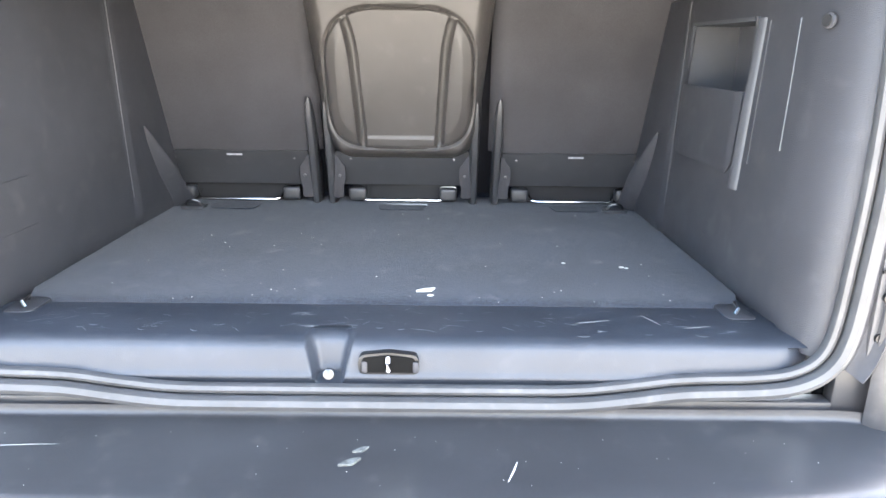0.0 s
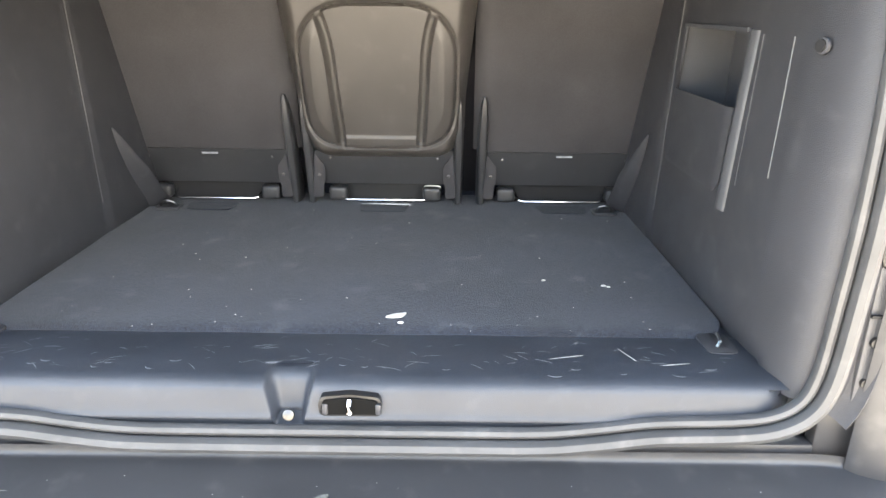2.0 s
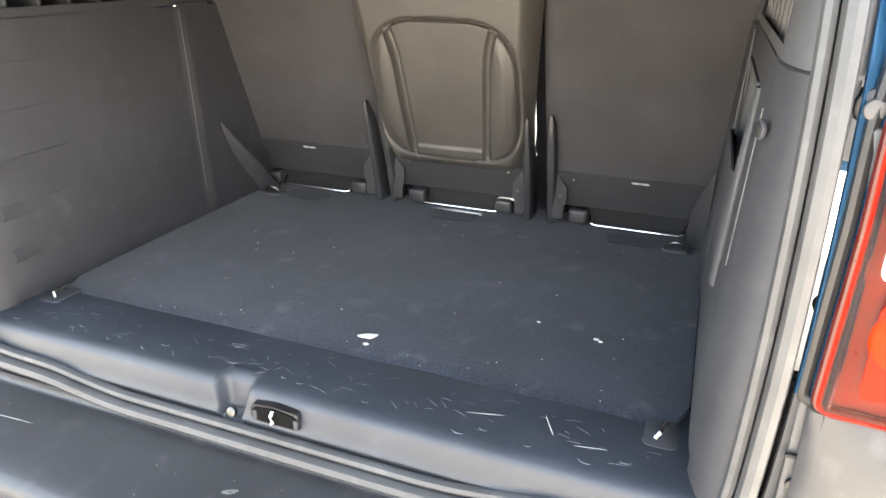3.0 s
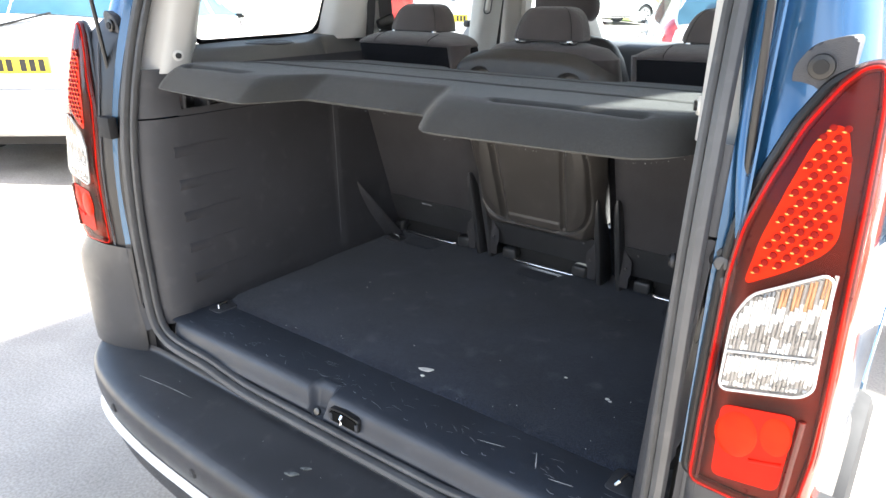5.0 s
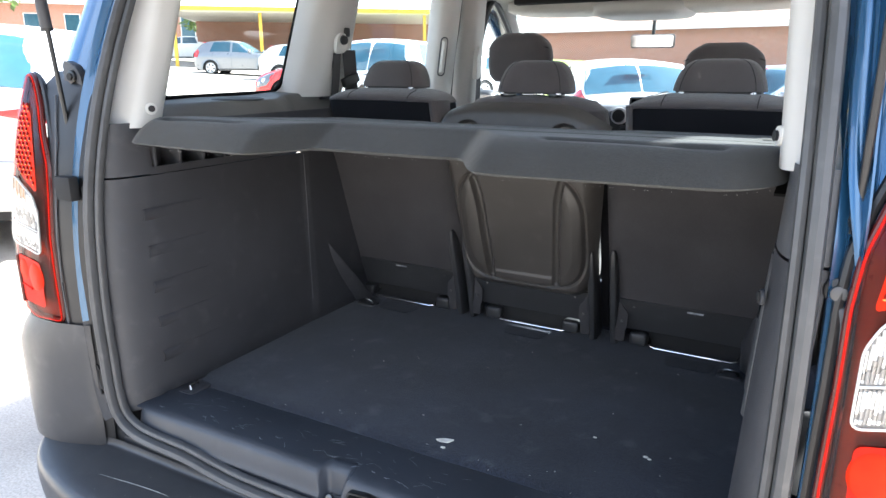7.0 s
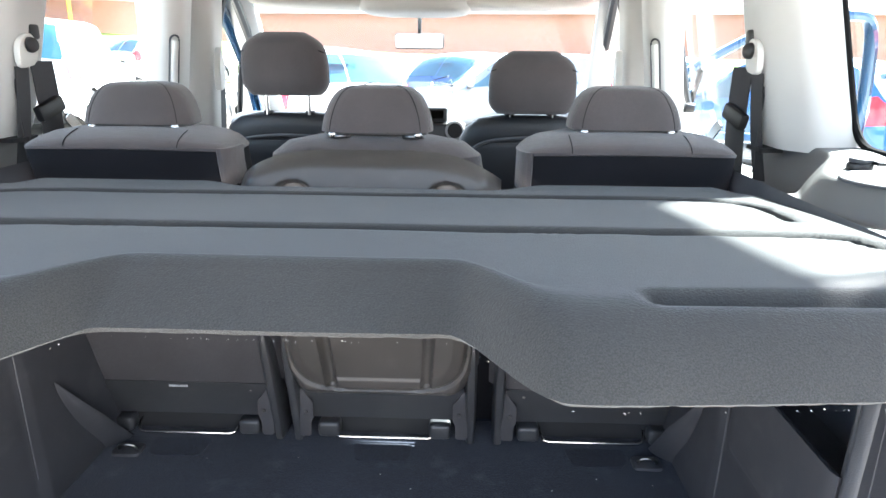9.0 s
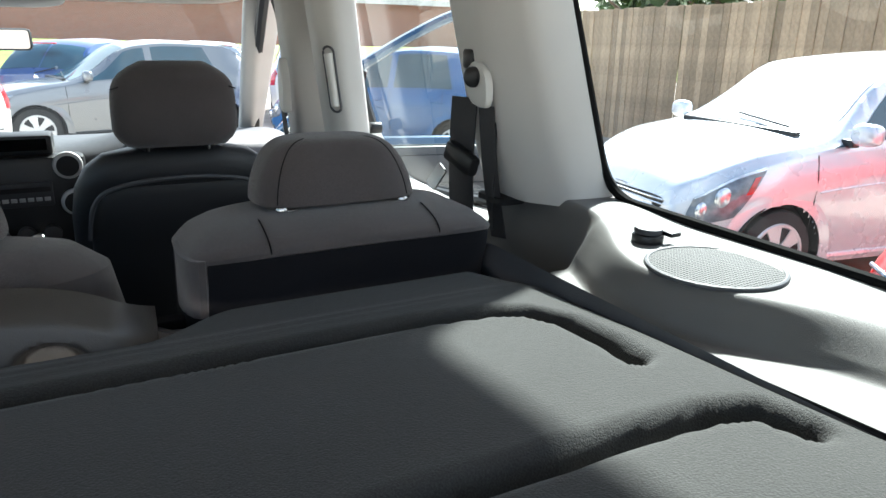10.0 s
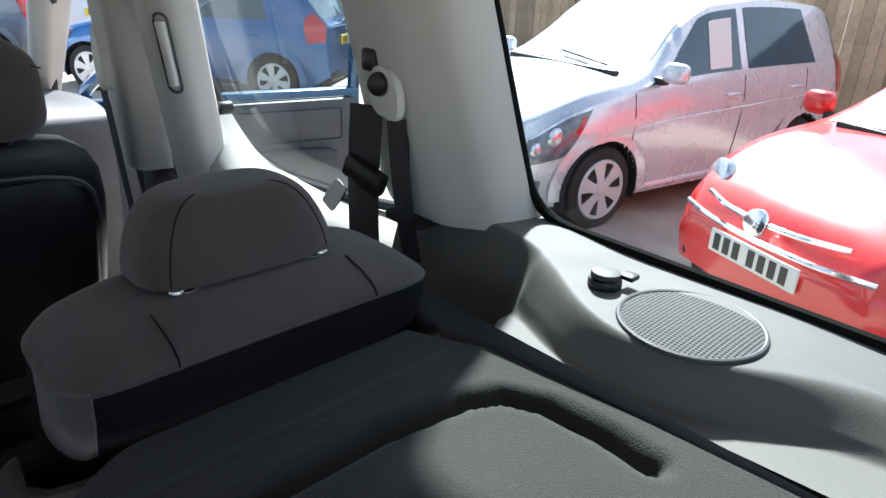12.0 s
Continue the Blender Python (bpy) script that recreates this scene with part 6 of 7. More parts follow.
                rr = R - 0.012 + 0.085 * j / 4
                y, z = wy + rr * math.cos(a), wheel_r + rr * math.sin(a)
                return (w_at(y / L + 0.5) * (1.0 - 0.012 * (z > 0.5) * (z - 0.5) / 0.2) + 0.006 - 0.007 * (j / 4) ** 2, y, max(z, 0.2))
            part("arch_flare", sided(s, grid(32, 5, flare)), body, car)
            wheel_(car, sided, s, hw * 0.975, wy, wheel_r)
        side = dict(s=s)
        # side glass in two panes, mirrors, handles, door lines
        c0, c1, mid = tail + 0.10, ws0 - 0.02, 0.43
        part("side_window", patch(0, 0, 0.515, 0.775, shape=lambda b_: (mid + 0.012, c1 - (c1 - ws1 - 0.02) * b_), **side), M_CAR_GLASS, car)
        part("side_window", patch(0, 0, 0.515, 0.775, shape=lambda b_: (c0 + 0.03 + 0.04 * b_, mid - 0.012), **side), M_CAR_GLASS, car)
        if sheet and s < 0:
            part("price_sheet", patch(0, 0, 0.53, 0.74, out=0.008, shape=lambda b_: (0.475 - 0.012 * b_, 0.545 - 0.012 * b_), **side), M_PLATE_W, car, "pale paper sheet in the side window")
        mir = part("door_mirror", sided(s, cushion(hw * 0.98, hw * 0.98 + 0.19, L * (ws0 - 0.055 - 0.5) - 0.06, L * (ws0 - 0.055 - 0.5) + 0.06, belt + 0.0, belt + 0.14)), body, car)
        part("mirror_arm", sided(s, box(hw * 0.9, hw * 1.02, L * (ws0 - 0.055 - 0.5) - 0.03, L * (ws0 - 0.055 - 0.5) + 0.03, belt - 0.02, belt + 0.03, 0.01)), M_BLACK, mir)
        for u in (mid, ws0 + 0.01, tail + 0.165):
            part("door_line", sided(s, tube([S(u - (0.02 if v < 0.14 and u < 0.4 else 0), v) + Vector((0.0015, 0, 0)) for v in (0.06, 0.12, 0.2, 0.3, 0.4, 0.49)], 0.004, 5)), M_BLACK_MATT, car)
        for u in (mid + 0.04, mid - 0.19):
            p = S(u, 0.41)
            part("door_handle", sided(s, cushion(p.x - 0.01, p.x + 0.025, p.y - 0.09, p.y + 0.09, p.z - 0.015, p.z + 0.015)), body, car)
        part("body_crease", sided(s, tube([S(u, 0.33 + 0.05 * (0.75 - u)) + Vector((0.001, 0, 0)) for u in [0.12 + 0.63 * i / 20 for i in range(21)]], 0.006, 6)), body, car)
        part("sill_strip", sided(s, tube([S(u, 0.03) + Vector((0.004, 0, 0)) for u in [0.27 + 0.45 * i / 12 for i in range(13)]], 0.022, 8)), M_BLACK if color != "silver" else body, car)
        if grille:
            hl = part("headlamp", patch(0, 0, 0.30, 0.50, out=0.008, nu=16, nv=10, shape=lambda b_: (0.915 - 0.055 * b_, 0.985 - 0.012 * b_ + 0.004 * math.sin(math.pi * b_)), **side), M_LAMP_BLACK, car, "clear headlamp with a dark surround")
            for u, v, r in ((0.930, 0.415, 0.072), (0.962, 0.390, 0.056)):
                c = S(u, v)
                part("lamp_bowl", sided(s, ball(c + Vector((-0.012, 0.004, 0)), r, (0.40, 1.0, 1.0), 18)), M_HEADLAMP, hl)
            part("indicator", patch(0, 0, 0.40, 0.47, out=0.011, nu=8, nv=5, shape=lambda b_: (0.889 - 0.016 * b_, 0.900 - 0.016 * b_), **side), M_CAR_RED_LAMP, hl)
            part("lamp_brow", patch(0, 0, 0.49, 0.505, out=0.012, nu=10, nv=3, shape=lambda b_: (0.862, 0.972), **side), M_HEADLAMP, hl)
            part("fog_lamp", patch(0, 0, 0.10, 0.17, out=0.006, nu=8, nv=5, shape=lambda b_: (0.952, 0.978), **side), M_LAMP_BLACK, car)
        if lamps:
            part("tail_lamp", patch(0, 0, 0.36, 0.72, out=0.007, shape=lambda b_: (0.004, 0.055 - 0.012 * b_ + 0.02 * math.sin(math.pi * b_)), **side), M_CAR_RED_LAMP, car)
        # with glare set, the glass is painted pale instead of reflecting
        part("windscreen", patch(ws1 + 0.015, ws0 - 0.01, 0.815, 1.0, out=0.005, **side), M_SCREEN_GLARE if glare else M_CAR_GLASS, car)
        part("rear_screen", patch(0, 0, 0.79, 1.0, out=0.006, shape=lambda b_: (0.013, tail + 0.05), **side), M_CAR_GLASS, car)
    # ends
    part("front_grille", cushion(-hw * 0.62, hw * 0.62, L / 2 - 0.06, L / 2 + 0.012, 0.30, 0.42, 6), M_BLACK_MATT, car)
    if grille:
        upper = part("upper_grille", cushion(-hw * 0.60, hw * 0.60, L / 2 - 0.06, L / 2 + 0.020, hood - 0.46, hood - 0.375, 6), M_BLACK_MATT, car)
        for k in range(3):
            z = hood - 0.448 + 0.029 * k
            part("grille_bar", tube([(hw * 0.6 * a, L / 2 + 0.030 - 0.012 * a * a, z) for a in (-1, -0.6, 0, 0.6, 1)], 0.006, 6, n=12), M_CHROME, upper)
    fp = part("number_plate", box(-0.26, 0.26, L / 2 + 0.036, L / 2 + 0.048, 0.43, 0.541, 0.003), M_PLATE_W, car)
    rp = part("number_plate", box(-0.26, 0.26, -L / 2 - 0.05, -L / 2 - 0.034, plate_z, plate_z + 0.111, 0.003), plate, car)
    for k in range(7):
        x = -0.21 + 0.062 * k + (0.03 if k > 3 else 0)
        part("plate_bar", box(x, x + 0.04, L / 2 + 0.0465, L / 2 + 0.050, 0.445, 0.525), M_BLACK, fp)
        part("plate_bar", box(x, x + 0.04, -L / 2 - 0.052, -L / 2 - 0.0485, plate_z + 0.015, plate_z + 0.095), M_BLACK, rp)
    part("tailgate_line", tube([(-hw * 0.8, -L / 2 - 0.004, 0.62), (-hw * 0.4, -L / 2 - 0.006, 0.585), (hw * 0.4, -L / 2 - 0.006, 0.585), (hw * 0.8, -L / 2 - 0.004, 0.62)], 0.005, 5), M_BLACK_MATT, car)
    part("rear_bumper_grip", cushion(-hw * 0.75, hw * 0.75, -L / 2 - 0.03, -L / 2 + 0.06, 0.28, 0.40, 6), M_BLACK, car)
    part("rear_wiper", tube([(-0.05, -L / 2 + 0.0, belt + 0.03), (0.3, -L / 2 + 0.03, belt + 0.11)], 0.008, 6), M_BLACK, car)
    part("rear_badge", cyl((0, -L / 2 - 0.036, 0.90), (0, -1, 0), 0.04, 0.012, 20, 0.003), M_CHROME, car)
    part("high_brake_lamp", box(-0.18, 0.18, -L / 2 + L * tail - 0.04, -L / 2 + L * tail + 0.05, H - 0.095, H - 0.075, 0.004), M_CAR_RED_LAMP, car)
    part("wiper", tube([(-0.45, L * (ws0 - 0.5) - 0.02, hood + 0.045), (0.1, L * (ws0 - 0.5) - 0.10, hood + 0.085)], 0.008, 6), M_BLACK, car)
    part("scuttle", box(-hw * 0.7, hw * 0.7, L * (ws0 - 0.5) - 0.02, L * (ws0 - 0.5) + 0.03, hood - 0.03, hood + 0.025, 0.01), M_BLACK, car)
    return car


def wheel_(car, sided_, s, x, y, r):
    wh = part("wheel", sided_(s, cyl((x - 0.10, y, r), (1, 0, 0), r, 0.20, 36, 0.03)), M_TYRE, car)
    part("rim", sided_(s, cyl((x - 0.012, y, r), (1, 0, 0), r * 0.68, 0.03, 32, 0.006)), M_BLACK_MATT, wh)
    part("rim_edge", sided_(s, grid(36, 6, lambda i, j: (x + 0.004 + 0.012 * math.sin(j * math.tau / 6), y + (r * 0.67 + 0.014 * math.cos(j * math.tau / 6)) * math.cos(i * math.tau / 36), r + (r * 0.67 + 0.014 * math.cos(j * math.tau / 6)) * math.sin(i * math.tau / 36)), True, True)), M_ALLOY, wh)
    for k in range(6):
        a = k * math.tau / 6 + 0.3
        c, q = math.cos(a), math.sin(a)
        bm = loft([[(x + 0.012 - 0.02 * h, y + c * rr - q * w * m, r + q * rr + c * w * m) for h, m in ((0, -1), (0, 1), (1, 1), (1, -1))] for rr, w in ((r * 0.10, 0.030), (r * 0.34, 0.034), (r * 0.52, 0.048), (r * 0.68, 0.060))])
        part("spoke", sided_(s, bm), M_ALLOY, wh)
    part("hub", sided_(s, cyl((x + 0.004, y, r), (1, 0, 0), r * 0.17, 0.03, 18, 0.005)), M_ALLOY, wh)


def put(car, x, y, heading):
    """Stands a car on the ground with its middle at x, y, heading along a plan vector."""
    a = math.atan2(-heading[0], heading[1])
    car.matrix_basis = Matrix.Translation((x, y, ground_z(x, y))) @ Matrix.Rotation(a, 4, "Z")
    return car


def at_corner(car, x, y, heading, lx, ly):
    """Stands a car so that its own point lx, ly lies at x, y."""
    h = Vector(heading).normalized()
    r = Vector((h.y, -h.x))
    c = Vector((x, y)) - r * lx - h * ly
    return put(car, c.x, c.y, h)


left_car = at_corner(make_car("white family hatchback parked beside the van", "off_white", L=4.4, W=1.84, H=1.52, base=2.65, wheel_r=0.34, hood=1.02, belt=0.98, lamps=False, plate_z=0.70), -4.33, 1.19, (-0.64, 0.77), 0, -2.2)
silver_car = at_corner(make_car("silver five-door city car with spoked alloy wheels", "silver", L=3.68, W=1.62, H=1.56, base=2.38, wheel_r=0.295, hood=1.02, belt=0.99, cowl=0.25, tail=0.03, glare=True, sheet=True, round_nose=(0.80, 0.22)), 3.95, 2.64, (-1, 0.16), -0.81, 1.19)
red_small = at_corner(make_car("small glossy red hatchback with chrome front bars", "red", L=3.55, W=1.63, H=1.48, base=2.30, wheel_r=0.285, hood=0.93, belt=0.92, cowl=0.28, glare=True, round_nose=(0.72, 0.27), grille=False), 3.12, 1.28, (-0.92, 0.39), 0, 1.79)
blue_hatch = at_corner(make_car("bright blue hatchback seen from behind", "light_blue", L=3.7, W=1.66, H=1.5, base=2.4, wheel_r=0.29), 4.3, 7.6, (-0.62, 0.78), -0.82, -1.2)
white_hatch = at_corner(make_car("white five-door hatchback parked ahead of the van", "white", L=3.95, W=1.72, H=1.52, base=2.49, wheel_r=0.30, belt=1.0), -1.19, 7.55, (-0.45, 0.89), 0, -1.98)
grey_hatch = at_corner(make_car("grey hatchback parked across the way", "grey", L=4.0, W=1.72, H=1.48), 0.25, 10.3, (-0.97, -0.2), -0.95, 0.55)
copy_blue = at_corner(make_car("deep blue hatchback beyond the white one", "dark_blue"), -0.9, 12.6, (0.6, 0.8), -0.6, -1.9)
violet = at_corner(make_car("white hatchback with red tail lamps behind the fence end", "pale"), 3.2, 12.6, (0.25, 0.97), -0.8, -1.9)
red_suv = at_corner(make_car("red crossover across the car park", "red", L=4.15, W=1.77, H=1.57, base=2.53, wheel_r=0.34, hood=1.02, belt=1.03), -10.7, 11.9, (-0.9, -0.45), -0.85, 1.26)
mpv = at_corner(make_car("silver people carrier with a dark rear window", "pale", L=4.1, W=1.78, H=1.68, base=2.6, wheel_r=0.31, hood=1.05, belt=1.0, cowl=0.22), -5.6, 9.0, (-0.25, 0.97), 0.6, -2.05)
far_white = put(copy_thing(white_hatch, Matrix()), -34.6, 29.3, (-0.8, -0.6))
tagged(far_white, "white hatchback far off by the brick building")
for x, y, h, src in ((-13.5, 24, (0.7, 0.7), grey_hatch), (-9.5, 22, (0.5, 0.85), violet), (-17.0, 21.0, (0.9, 0.4), left_car), (-5.2, 21.5, (0.3, 0.95), copy_blue), (-22, 22, (0.9, 0.4), grey_hatch), (2.0, 17.0, (-0.9, 0.3), violet)):
    put(copy_thing(src, Matrix()), x, y, h)

# chrome bars and emblem disc on the small red car, in its own axes
def on_car(car, name, bm, mat, label=""):
    ob = part(name, bm, mat, None, label)
    ob.parent = car
    return ob


for z, w in ((0.665, 0.40), (0.575, 0.54)):
    for s in (1, -1):
        on_car(red_small, "chrome_bar", tube([(s * (0.065 if z > 0.65 else 0.0), 1.825, z), (s * w * 0.55, 1.805, z + 0.004), (s * w, 1.74, z + 0.01)], 0.013, 8, n=14), M_CHROME)
on_car(red_small, "round_emblem", cyl((0, 1.835, 0.66), (0, 1, 0.25), 0.062, 0.03, 28, 0.006), M_CHROME, "plain round chrome emblem")
on_car(red_small, "lower_grille", cushion(-0.42, 0.42, 1.66, 1.785, 0.22, 0.38, 5), M_BLACK_MATT)
for s in (1, -1):
    hl = on_car(red_small, "round_headlamp", cyl((s * 0.535, 1.57, 0.70), (s * 0.35, 1, 0.35), 0.095, 0.06, 28, 0.012), M_HEADLAMP)
    on_car(red_small, "fog_lamp", cyl((s * 0.52, 1.70, 0.44), (s * 0.2, 1, 0.1), 0.055, 0.05, 24, 0.008), M_HEADLAMP)

# ---- fence, buildings, trees ----
M_PLANK = material("weathered_board", (0.34, 0.25, 0.165), 0.9, grain=0.25, grain_scale=30, vary=0.25, vary_scale=2.5, bump=0.3, bump_scale=30)
_n = M_PLANK.node_tree
_oi = _n.nodes.new("ShaderNodeObjectInfo")
_hs = _n.nodes.new("ShaderNodeHueSaturation")
_mr = _n.nodes.new("ShaderNodeMapRange")
_mr.inputs["To Min"].default_value, _mr.inputs["To Max"].default_value = 0.7, 1.3
_p = _n.nodes["Principled BSDF"]
_src = _p.inputs["Base Color"].links[0].from_socket
_n.links.new(_oi.outputs["Random"], _mr.inputs["Value"])
_n.links.new(_mr.outputs[0], _hs.inputs["Value"])
_n.links.new(_src, _hs.inputs["Color"])
_n.links.new(_hs.outputs[0], _p.inputs["Base Color"])
fence = thing("board_fence", "tall weathered brown vertical board fence", "fence", at=(8.6, 6, 0))
plank_mesh = None
rnd = random.Random(3)
for k in range(150):
    y = -5.0 + 0.125 * k
    if plank_mesh is None:
        ob = part("plank", box(-0.012, 0.012, -0.061, 0.061, -0.25, 2.12, 0.003, 1), M_PLANK, None)
        plank_mesh = ob.data
    else:
        ob = new("plank", plank_mesh)
    ob.parent = fence
    ob.location = (rnd.uniform(-0.012, 0.012), y - 6, rnd.uniform(-0.012, 0.012))
for z in (0.3, 1.75):
    part("fence_rail", box(8.615, 8.69, -5.1, 13.7, z, z + 0.09, 0.005), M_PLANK, fence)

M_BRICK = material("red_brick", (0.33, 0.15, 0.09), 0.9, vary=0.15, vary_scale=0.7)
_n = M_BRICK.node_tree
_tc = [q for q in _n.nodes if q.type == "TEX_COORD"][0]
_bt = _n.nodes.new("ShaderNodeTexBrick")
_bt.inputs["Scale"].default_value = 4.4
_bt.inputs["Color1"].default_value, _bt.inputs["Color2"].default_value, _bt.inputs["Mortar"].default_value = (0.36, 0.16, 0.10, 1), (0.27, 0.12, 0.07, 1), (0.4, 0.36, 0.32, 1)
_mp = _n.nodes.new("ShaderNodeMapping")
_mp.inputs["Rotation"].default_value = (radians(90), 0, 0)
_n.links.new(_tc.outputs["Object"], _mp.inputs["Vector"])
_n.links.new(_mp.outputs[0], _bt.inputs["Vector"])
_n.links.new(_bt.outputs["Color"], _n.nodes["Principled BSDF"].inputs["Base Color"])
M_ROOF = material("roof_tiles", (0.22, 0.13, 0.10), 0.9, vary=0.2, vary_scale=2, bump=0.6, bump_scale=8)
M_FRAME = material("window_frame", (0.6, 0.6, 0.58), 0.5)
M_FASCIA = material("yellow_fascia", (0.65, 0.42, 0.05), 0.6)
M_BOUNCE_WALL = material("bounce_wall", (0.25, 0.235, 0.215), 0.9, vary=0.15, vary_scale=1.5, bump=0.5, bump_scale=30)
M_PALE_WALL = material("pale_wall", (0.6, 0.57, 0.5), 0.85, vary=0.1)


def brick_building(label, x, y, z, turn, w, d, h, windows, roof=2.2, gable=True):
    """A low brick building, its front along its own x, facing -y."""
    b = thing("building", label, "building")
    walls = part("wall", box(-w / 2, w / 2, 0, d, -2, h), M_BRICK, b)
    for wx, wz, ww, wh in windows:
        f = part("window", box(wx - ww / 2, wx + ww / 2, -0.06, 0.04, wz, wz + wh), M_FRAME, b)
        part("pane", box(wx - ww / 2 + 0.07, wx + ww / 2 - 0.07, -0.075, -0.055, wz + 0.07, wz + wh - 0.07), M_CAR_GLASS, f)
        part("panel_below", box(wx - ww / 2, wx + ww / 2, -0.05, 0.03, wz - 1.3, wz - 0.02), M_FRAME if wh > 1.5 else M_ROOF, f)
    if gable:
        bm = slab([(-w / 2 - 0.5, h), (w / 2 + 0.5, h), (w / 2 + 0.5, h + 0.25), (0, h + roof), (-w / 2 - 0.5, h + 0.25)], "y", -0.5, d + 0.5)
    else:
        bm = slab([(-0.6, h), (d + 0.6, h), (d + 0.6, h + 0.2), (d / 2, h + roof), (-0.6, h + 0.2)], "x", -w / 2 - 0.4, w / 2 + 0.4)
    part("roof", bm, M_ROOF, b)
    part("fascia", box(-w / 2 - 0.5, w / 2 + 0.5, -0.64, -0.6, h - 0.05, h + 0.28), M_FRAME, b)
    b.matrix_basis = Matrix.Translation((x, y, z)) @ Matrix.Rotation(radians(turn), 4, "Z")
    return b


brick_building("long red brick single-storey building with tall windows", -52, 44, 2.5, 45, 36, 12, 4.4, [(-15 + 3.2 * k, 1.6, 1.3, 2.0) for k in range(10)], gable=False)
brick_building("brown brick hall with a low tiled roof", 4, 42, 1.2, -4, 46, 14, 2.6, [], roof=2.6, gable=False)
canopy = thing("canopy", "flat pale canopy with a yellow fascia", "canopy")
part("canopy_roof", box(-9, 9, -4, 4, 3.0, 3.25), M_PALE_WALL, canopy)
part("fascia", box(-9.1, 9.1, -4.1, -4.0, 3.05, 3.28), M_FASCIA, canopy)
part("pitched_top", slab([(-4.2, 3.25), (4.2, 3.25), (0, 4.6)], "x", -8.8, 8.8), M_PALE_WALL, canopy)
part("back_wall", box(-8.8, 8.8, 3.6, 3.9, -1.5, 3.0), M_BRICK, canopy)
for k in range(5):
    part("post", box(-8.6 + 4.3 * k - 0.08, -8.6 + 4.3 * k + 0.08, -3.7, -3.54, -1.5, 3.0), M_FASCIA, canopy)
canopy.matrix_basis = Matrix.Translation((-24, 32, 1.2)) @ Matrix.Rotation(radians(38), 4, "Z")

M_BARK = material("bark", (0.12, 0.085, 0.06), 0.95, vary=0.3, bump=1.0, bump_scale=30)
M_LEAF = material("leaves", (0.075, 0.12, 0.025), 0.7, vary=0.45, vary_scale=1.2)


def tree(x, y, h, r, seed, n=1500):
    t = thing("tree", "leafy green broadleaf tree", "tree", at=(x, y, ground_z(x, y)), group="trees beyond the car park")
    rnd = random.Random(seed)
    z0 = ground_z(x, y)
    bm = tube([(x, y, z0 - 0.3), (x + 0.1, y, z0 + h * 0.3), (x - 0.1, y + 0.1, z0 + h * 0.6), (x, y, z0 + h * 0.85)], [0.26, 0.2, 0.13, 0.05], 8)
    for k in range(7):
        a = rnd.uniform(0, 6.28)
        zz = z0 + h * rnd.uniform(0.3, 0.65)
        tube([(x, y, zz), (x + math.cos(a) * r * 0.4, y + math.sin(a) * r * 0.4, zz + h * 0.1), (x + math.cos(a) * r * 0.75, y + math.sin(a) * r * 0.75, zz + h * 0.2)], [0.09, 0.06, 0.02], 6, bm=bm)
    part("trunk", bm, M_BARK, t)
    verts, faces = [], []
    lobes = [(Vector((rnd.gauss(0, 0.42), rnd.gauss(0, 0.42), rnd.uniform(-0.55, 0.6))), rnd.uniform(0.25, 0.5)) for _ in range(14)]
    for _ in range(n):
        c, lr = rnd.choice(lobes)
        p = c + Vector((rnd.gauss(0, 1), rnd.gauss(0, 1), rnd.gauss(0, 1))).normalized() * lr * rnd.random() ** 0.4
        p = Vector((x + p.x * r, y + p.y * r, z0 + h * 0.62 + p.z * h * 0.42))
        u = Vector((rnd.gauss(0, 1), rnd.gauss(0, 1), rnd.gauss(0, 1))).normalized()
        v = u.orthogonal().normalized()
        s_ = rnd.uniform(0.12, 0.3)
        i = len(verts)
        verts += [p - u * s_, p + v * s_ * 0.55, p + u * s_, p - v * s_ * 0.55]
        faces.append((i, i + 1, i + 2, i + 3))
    me = bpy.data.meshes.new("crown")
    me.from_pydata(verts, [], faces)
    me.materials.append(M_LEAF)
    ob = new("crown", me)
    ob.parent = t
    ob.matrix_parent_inverse = Matrix.Translation(-t.location)
    tagged(ob, kind="stuff")


for k, (x, y, h, r) in enumerate([(-44, 16, 8, 4), (-50, 22, 9, 4.5), (-40, 9, 7.5, 3.8), (-56, 28, 10, 5), (-38, 36, 7, 3), (12.5, 9.5, 3.8, 2.2), (13, 5.5, 3.7, 2.4), (12.4, 1.5, 3.6, 2.0), (12.8, 13, 3.9, 2.3), (-34, 44, 8, 4)]):
    tree(x, y, h, r, k + 11)

for s in (1, -1):
    bm = slab([(s * 0.91, 0.95), (s * 0.50, 0.90), (s * 0.91, 0.82)], "y", -2.25, -2.205, 0.004)
    on_car(left_car, "pointed_tail_lamp", bm, M_CAR_RED_LAMP)
on_car(left_car, "grey_bumper", cushion(-0.88, 0.88, -2.27, -2.0, 0.26, 0.60, 6), material("grey_bumper", (0.3, 0.3, 0.3), 0.5), "unpainted grey lower bumper")
on_car(left_car, "roof_fin", slab([(-1.75, 1.50), (-1.60, 1.50), (-1.72, 1.60)], "x", -0.02, 0.02), PAINT["white"])

# plain dull wall added out of view behind the van, to bounce light
tagged(part("wall_south", box(-16, 16, -8.4, -8.0, -0.4, 2.6), M_BOUNCE_WALL), "plain dull grey-brown wall, out of view, added to shape the light", "wall", kind="structure")

# ---- marks of use ----
rnd = random.Random(21)
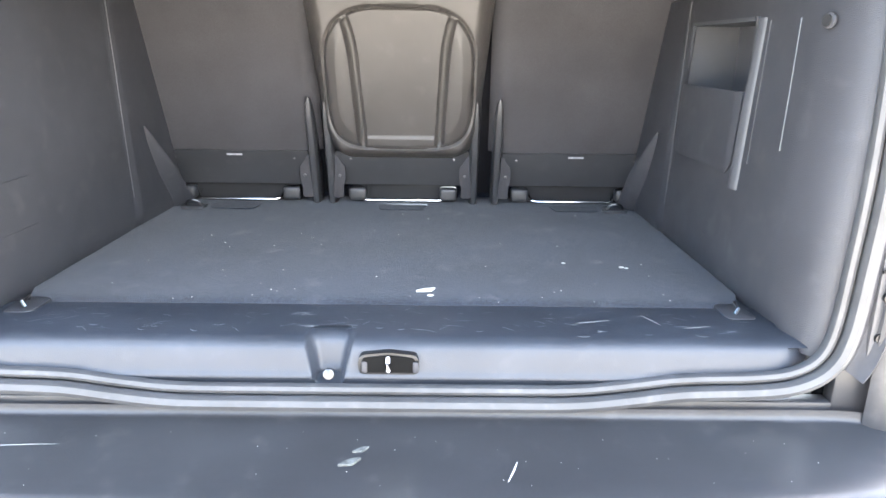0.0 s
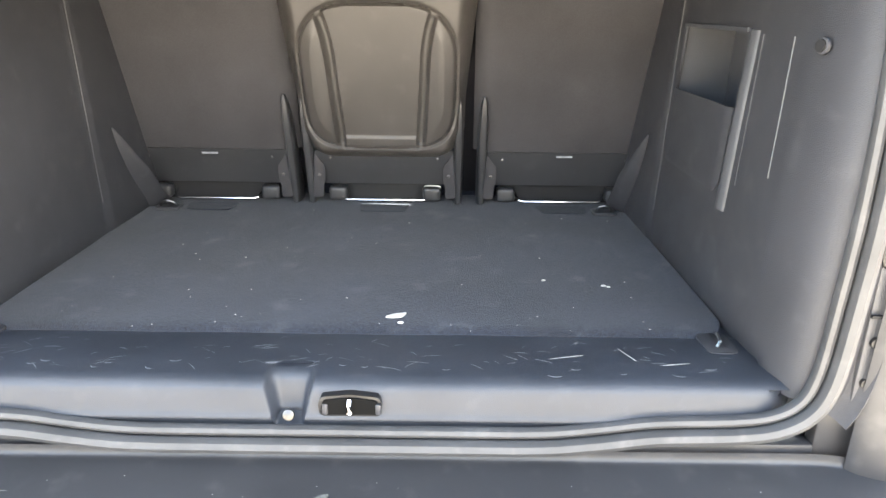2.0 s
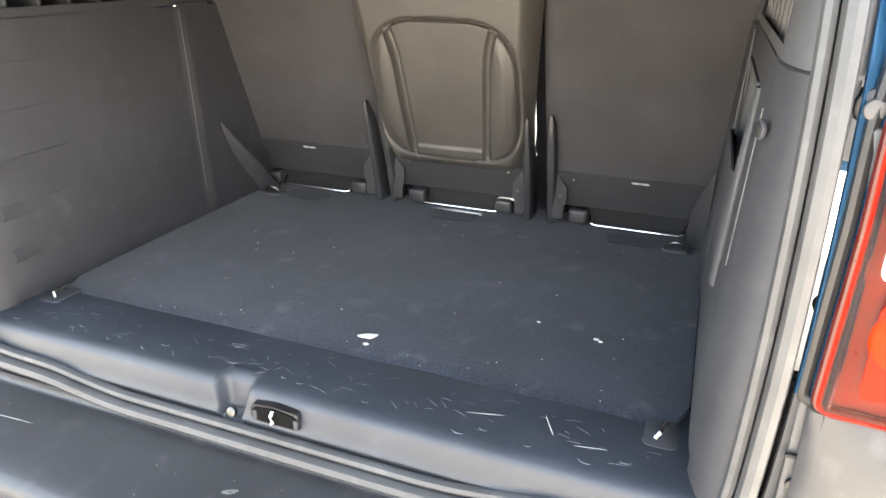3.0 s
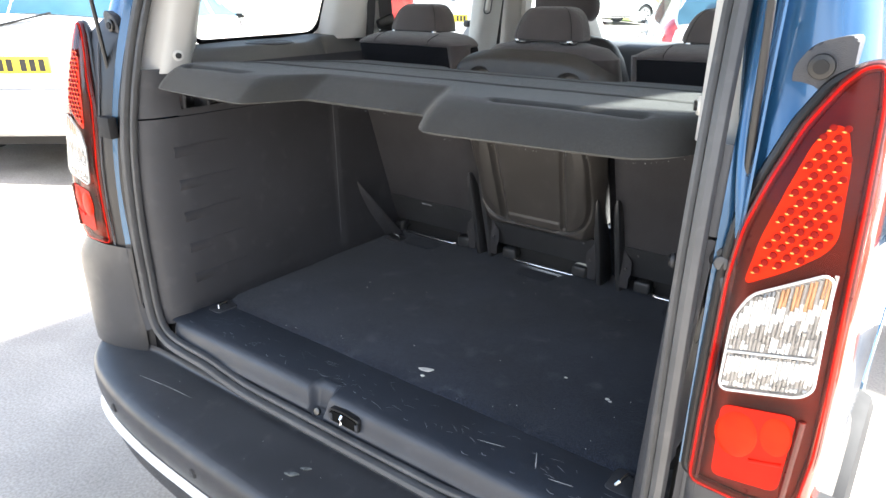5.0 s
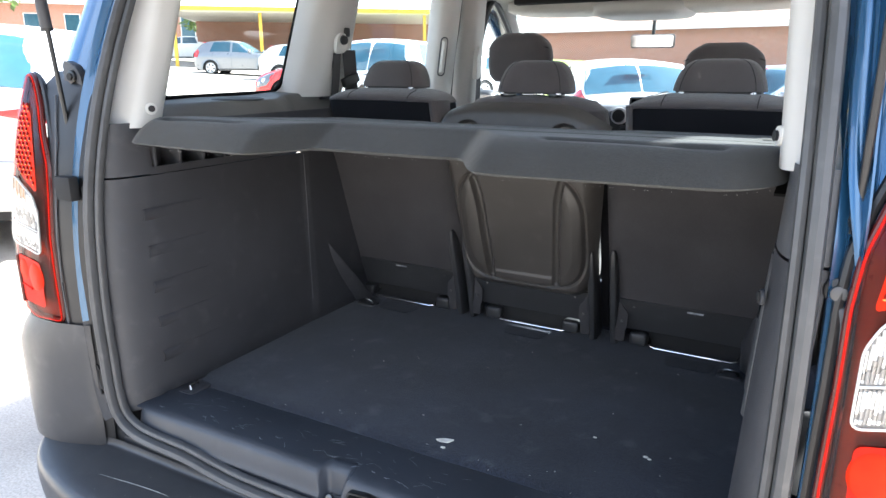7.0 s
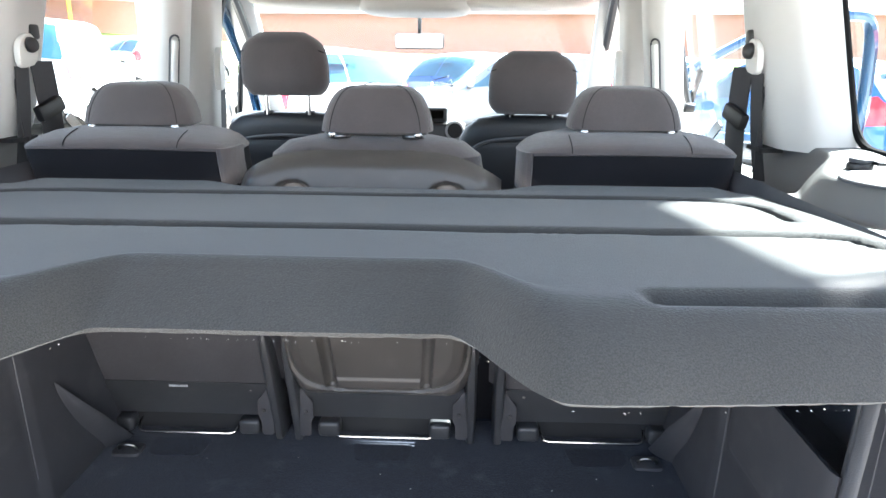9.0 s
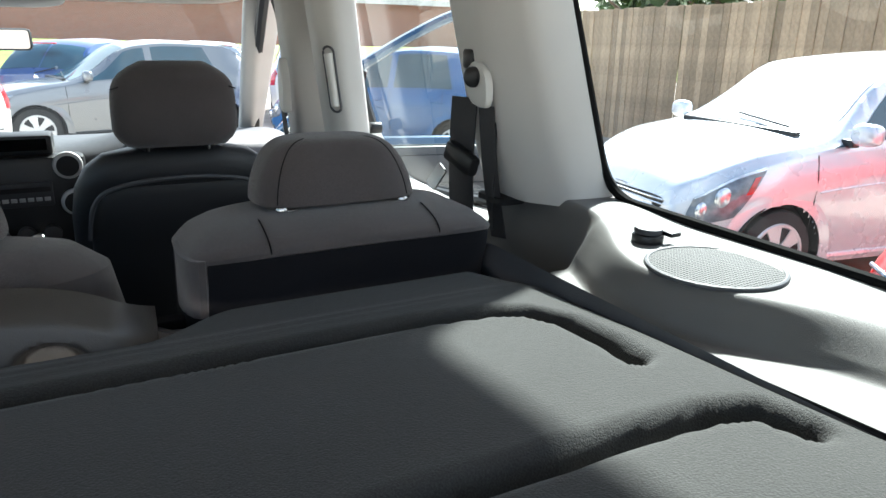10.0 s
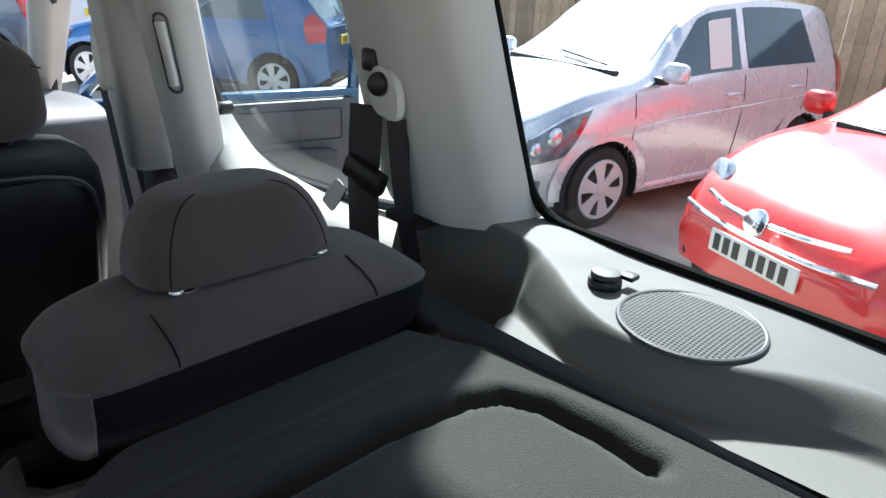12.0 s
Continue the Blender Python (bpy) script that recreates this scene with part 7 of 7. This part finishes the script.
def scratch(name, pts, w, mat, parent, n=10):
    pts = spline(pts, n)
    b = bmesh.new()
    vs = []
    for i, p in enumerate(pts):
        t = (pts[min(i + 1, n - 1)] - pts[max(i - 1, 0)]).normalized()
        sd = Vector((-t.y, t.x, 0)) * w * (1 - abs(2 * i / (n - 1) - 1) ** 3 * 0.8)
        vs.append((b.verts.new(p + sd), b.verts.new(p - sd)))
    for a, c in zip(vs, vs[1:]):
        b.faces.new((a[0], c[0], c[1], a[1]))
    return part(name, b, mat, parent)


def sill_top(x, y):
    return (x, y, 0.6206 if 0.04 < y < 0.12 else 0.6198)


def crescent(x, y, r):
    a0 = rnd.uniform(3.6, 4.2)
    scratch("sill_scratch", [sill_top(x + r * math.cos(a0 + 0.35 * k), y + r * math.sin(a0 + 0.35 * k)) for k in range(5)], 0.0008, M_SCRATCH, sill_cover)


for x in (-0.56, -0.44, -0.423, -0.346, -0.332, -0.266, -0.24, 0.004, 0.034, 0.151, 0.305, 0.336, 0.401, 0.482, -0.10, 0.53):
    crescent(x, 0.05 + rnd.uniform(-0.012, 0.02), rnd.uniform(0.008, 0.016))
for k in range(95):
    x, y, a, l = rnd.uniform(-0.56, 0.56), rnd.uniform(0.04, 0.13), rnd.uniform(-1.2, 1.2), rnd.uniform(0.006, 0.035)
    scratch("sill_scratch", [sill_top(x, y), sill_top(x + l * 0.5 * math.cos(a), y + l * 0.5 * math.sin(a) * 0.6 + 0.001), sill_top(x + l * math.cos(a), min(0.135, y + l * math.sin(a) * 0.6))], rnd.uniform(0.0002, 0.0005), M_SCRATCH, sill_cover, 6)
for x0, y0, x1, y1 in ((0.30, 0.075, 0.355, 0.088), (0.46, 0.06, 0.505, 0.068), (0.41, 0.11, 0.43, 0.07)):
    scratch("sill_scratch", [sill_top(x0, y0), sill_top((x0 + x1) / 2, (y0 + y1) / 2), sill_top(x1, y1)], 0.0008, M_SCUFF, sill_cover, 6)
bm = slab(rounded([(0.050, 0.205), (0.064, 0.216), (0.086, 0.222), (0.078, 0.206), (0.062, 0.203)], 0.004), "z", FLOOR + 0.001, FLOOR + 0.0035)
flake = tagged(part("pale_flake", bm, M_SCUFF), "pale dry flake lying on the boot carpet", "debris")
bm = bmesh.new()
for k in range(60):
    x, y, r = rnd.uniform(-0.58, 0.58), 0.16 + 0.72 * rnd.random() ** 1.6, rnd.uniform(0.0004, 0.0010)
    join(bm, ball((x, y, FLOOR + 0.0012), r, (rnd.uniform(1, 2.5), 1, 0.5), 6))
for x, y, r in ((0.334, 0.373, 0.003), (0.442, 0.35, 0.004), (0.077, 0.188, 0.004), (0.45, 0.345, 0.003)):
    join(bm, ball((x, y, FLOOR + 0.001), r, (1.4, 1, 0.4), 8))
tagged(part("carpet_lint", bm, M_SCUFF, boot_carpet), kind="stuff")
for pts, w in (([(0.18, -0.155, 0), (0.186, -0.14, 0), (0.19, -0.13, 0), (0.196, -0.112, 0)], 0.0012), ([(-0.62, -0.1, 0), (-0.5, -0.085, 0), (-0.42, -0.08, 0)], 0.0006)):
    scratch("bumper_scratch", [(x, y, 0.5035) for x, y, _ in pts], w, M_SCUFF, bumper)
for x, y, r in ((-0.012, -0.085, 0.012), (-0.024, -0.113, 0.016)):
    part("bumper_scuff", slab(rounded([(x - r, y - r * 0.5), (x + r * 0.3, y - r * 0.4), (x + r, y + r * 0.6), (x, y + r * 0.4)], r * 0.3), "z", 0.500, 0.5032), M_SMUDGE, bumper)
bm = bmesh.new()
for y0, z0, n, spread in ((0.53, 0.748, 16, 0.045), (0.585, 0.728, 8, 0.02), (0.345, 0.735, 12, 0.03), (0.44, 0.71, 8, 0.06), (0.30, 0.69, 6, 0.05)):
    for k in range(n):
        y, z = rnd.gauss(y0, spread * 0.6), rnd.gauss(z0, spread * 0.22)
        x = 0.6005 + 0.022 * (z - 0.6) / 0.5
        join(bm, ball((-x, y, z), rnd.uniform(0.0007, 0.0020), (0.3, rnd.uniform(0.8, 2.6), rnd.uniform(0.6, 1.3)), 6))
tagged(part("wall_scuffs", bm, M_SMUDGE, van), kind="stuff")
bm = bmesh.new()
for k in range(34):
    x, y = rnd.uniform(-0.6, 0.6), rnd.uniform(-0.17, -0.04)
    join(bm, ball((x, y, 0.5035), rnd.uniform(0.0004, 0.0009), (1, 1, 0.5), 6))
tagged(part("dust_specks", bm, M_SCUFF, bumper), kind="stuff")
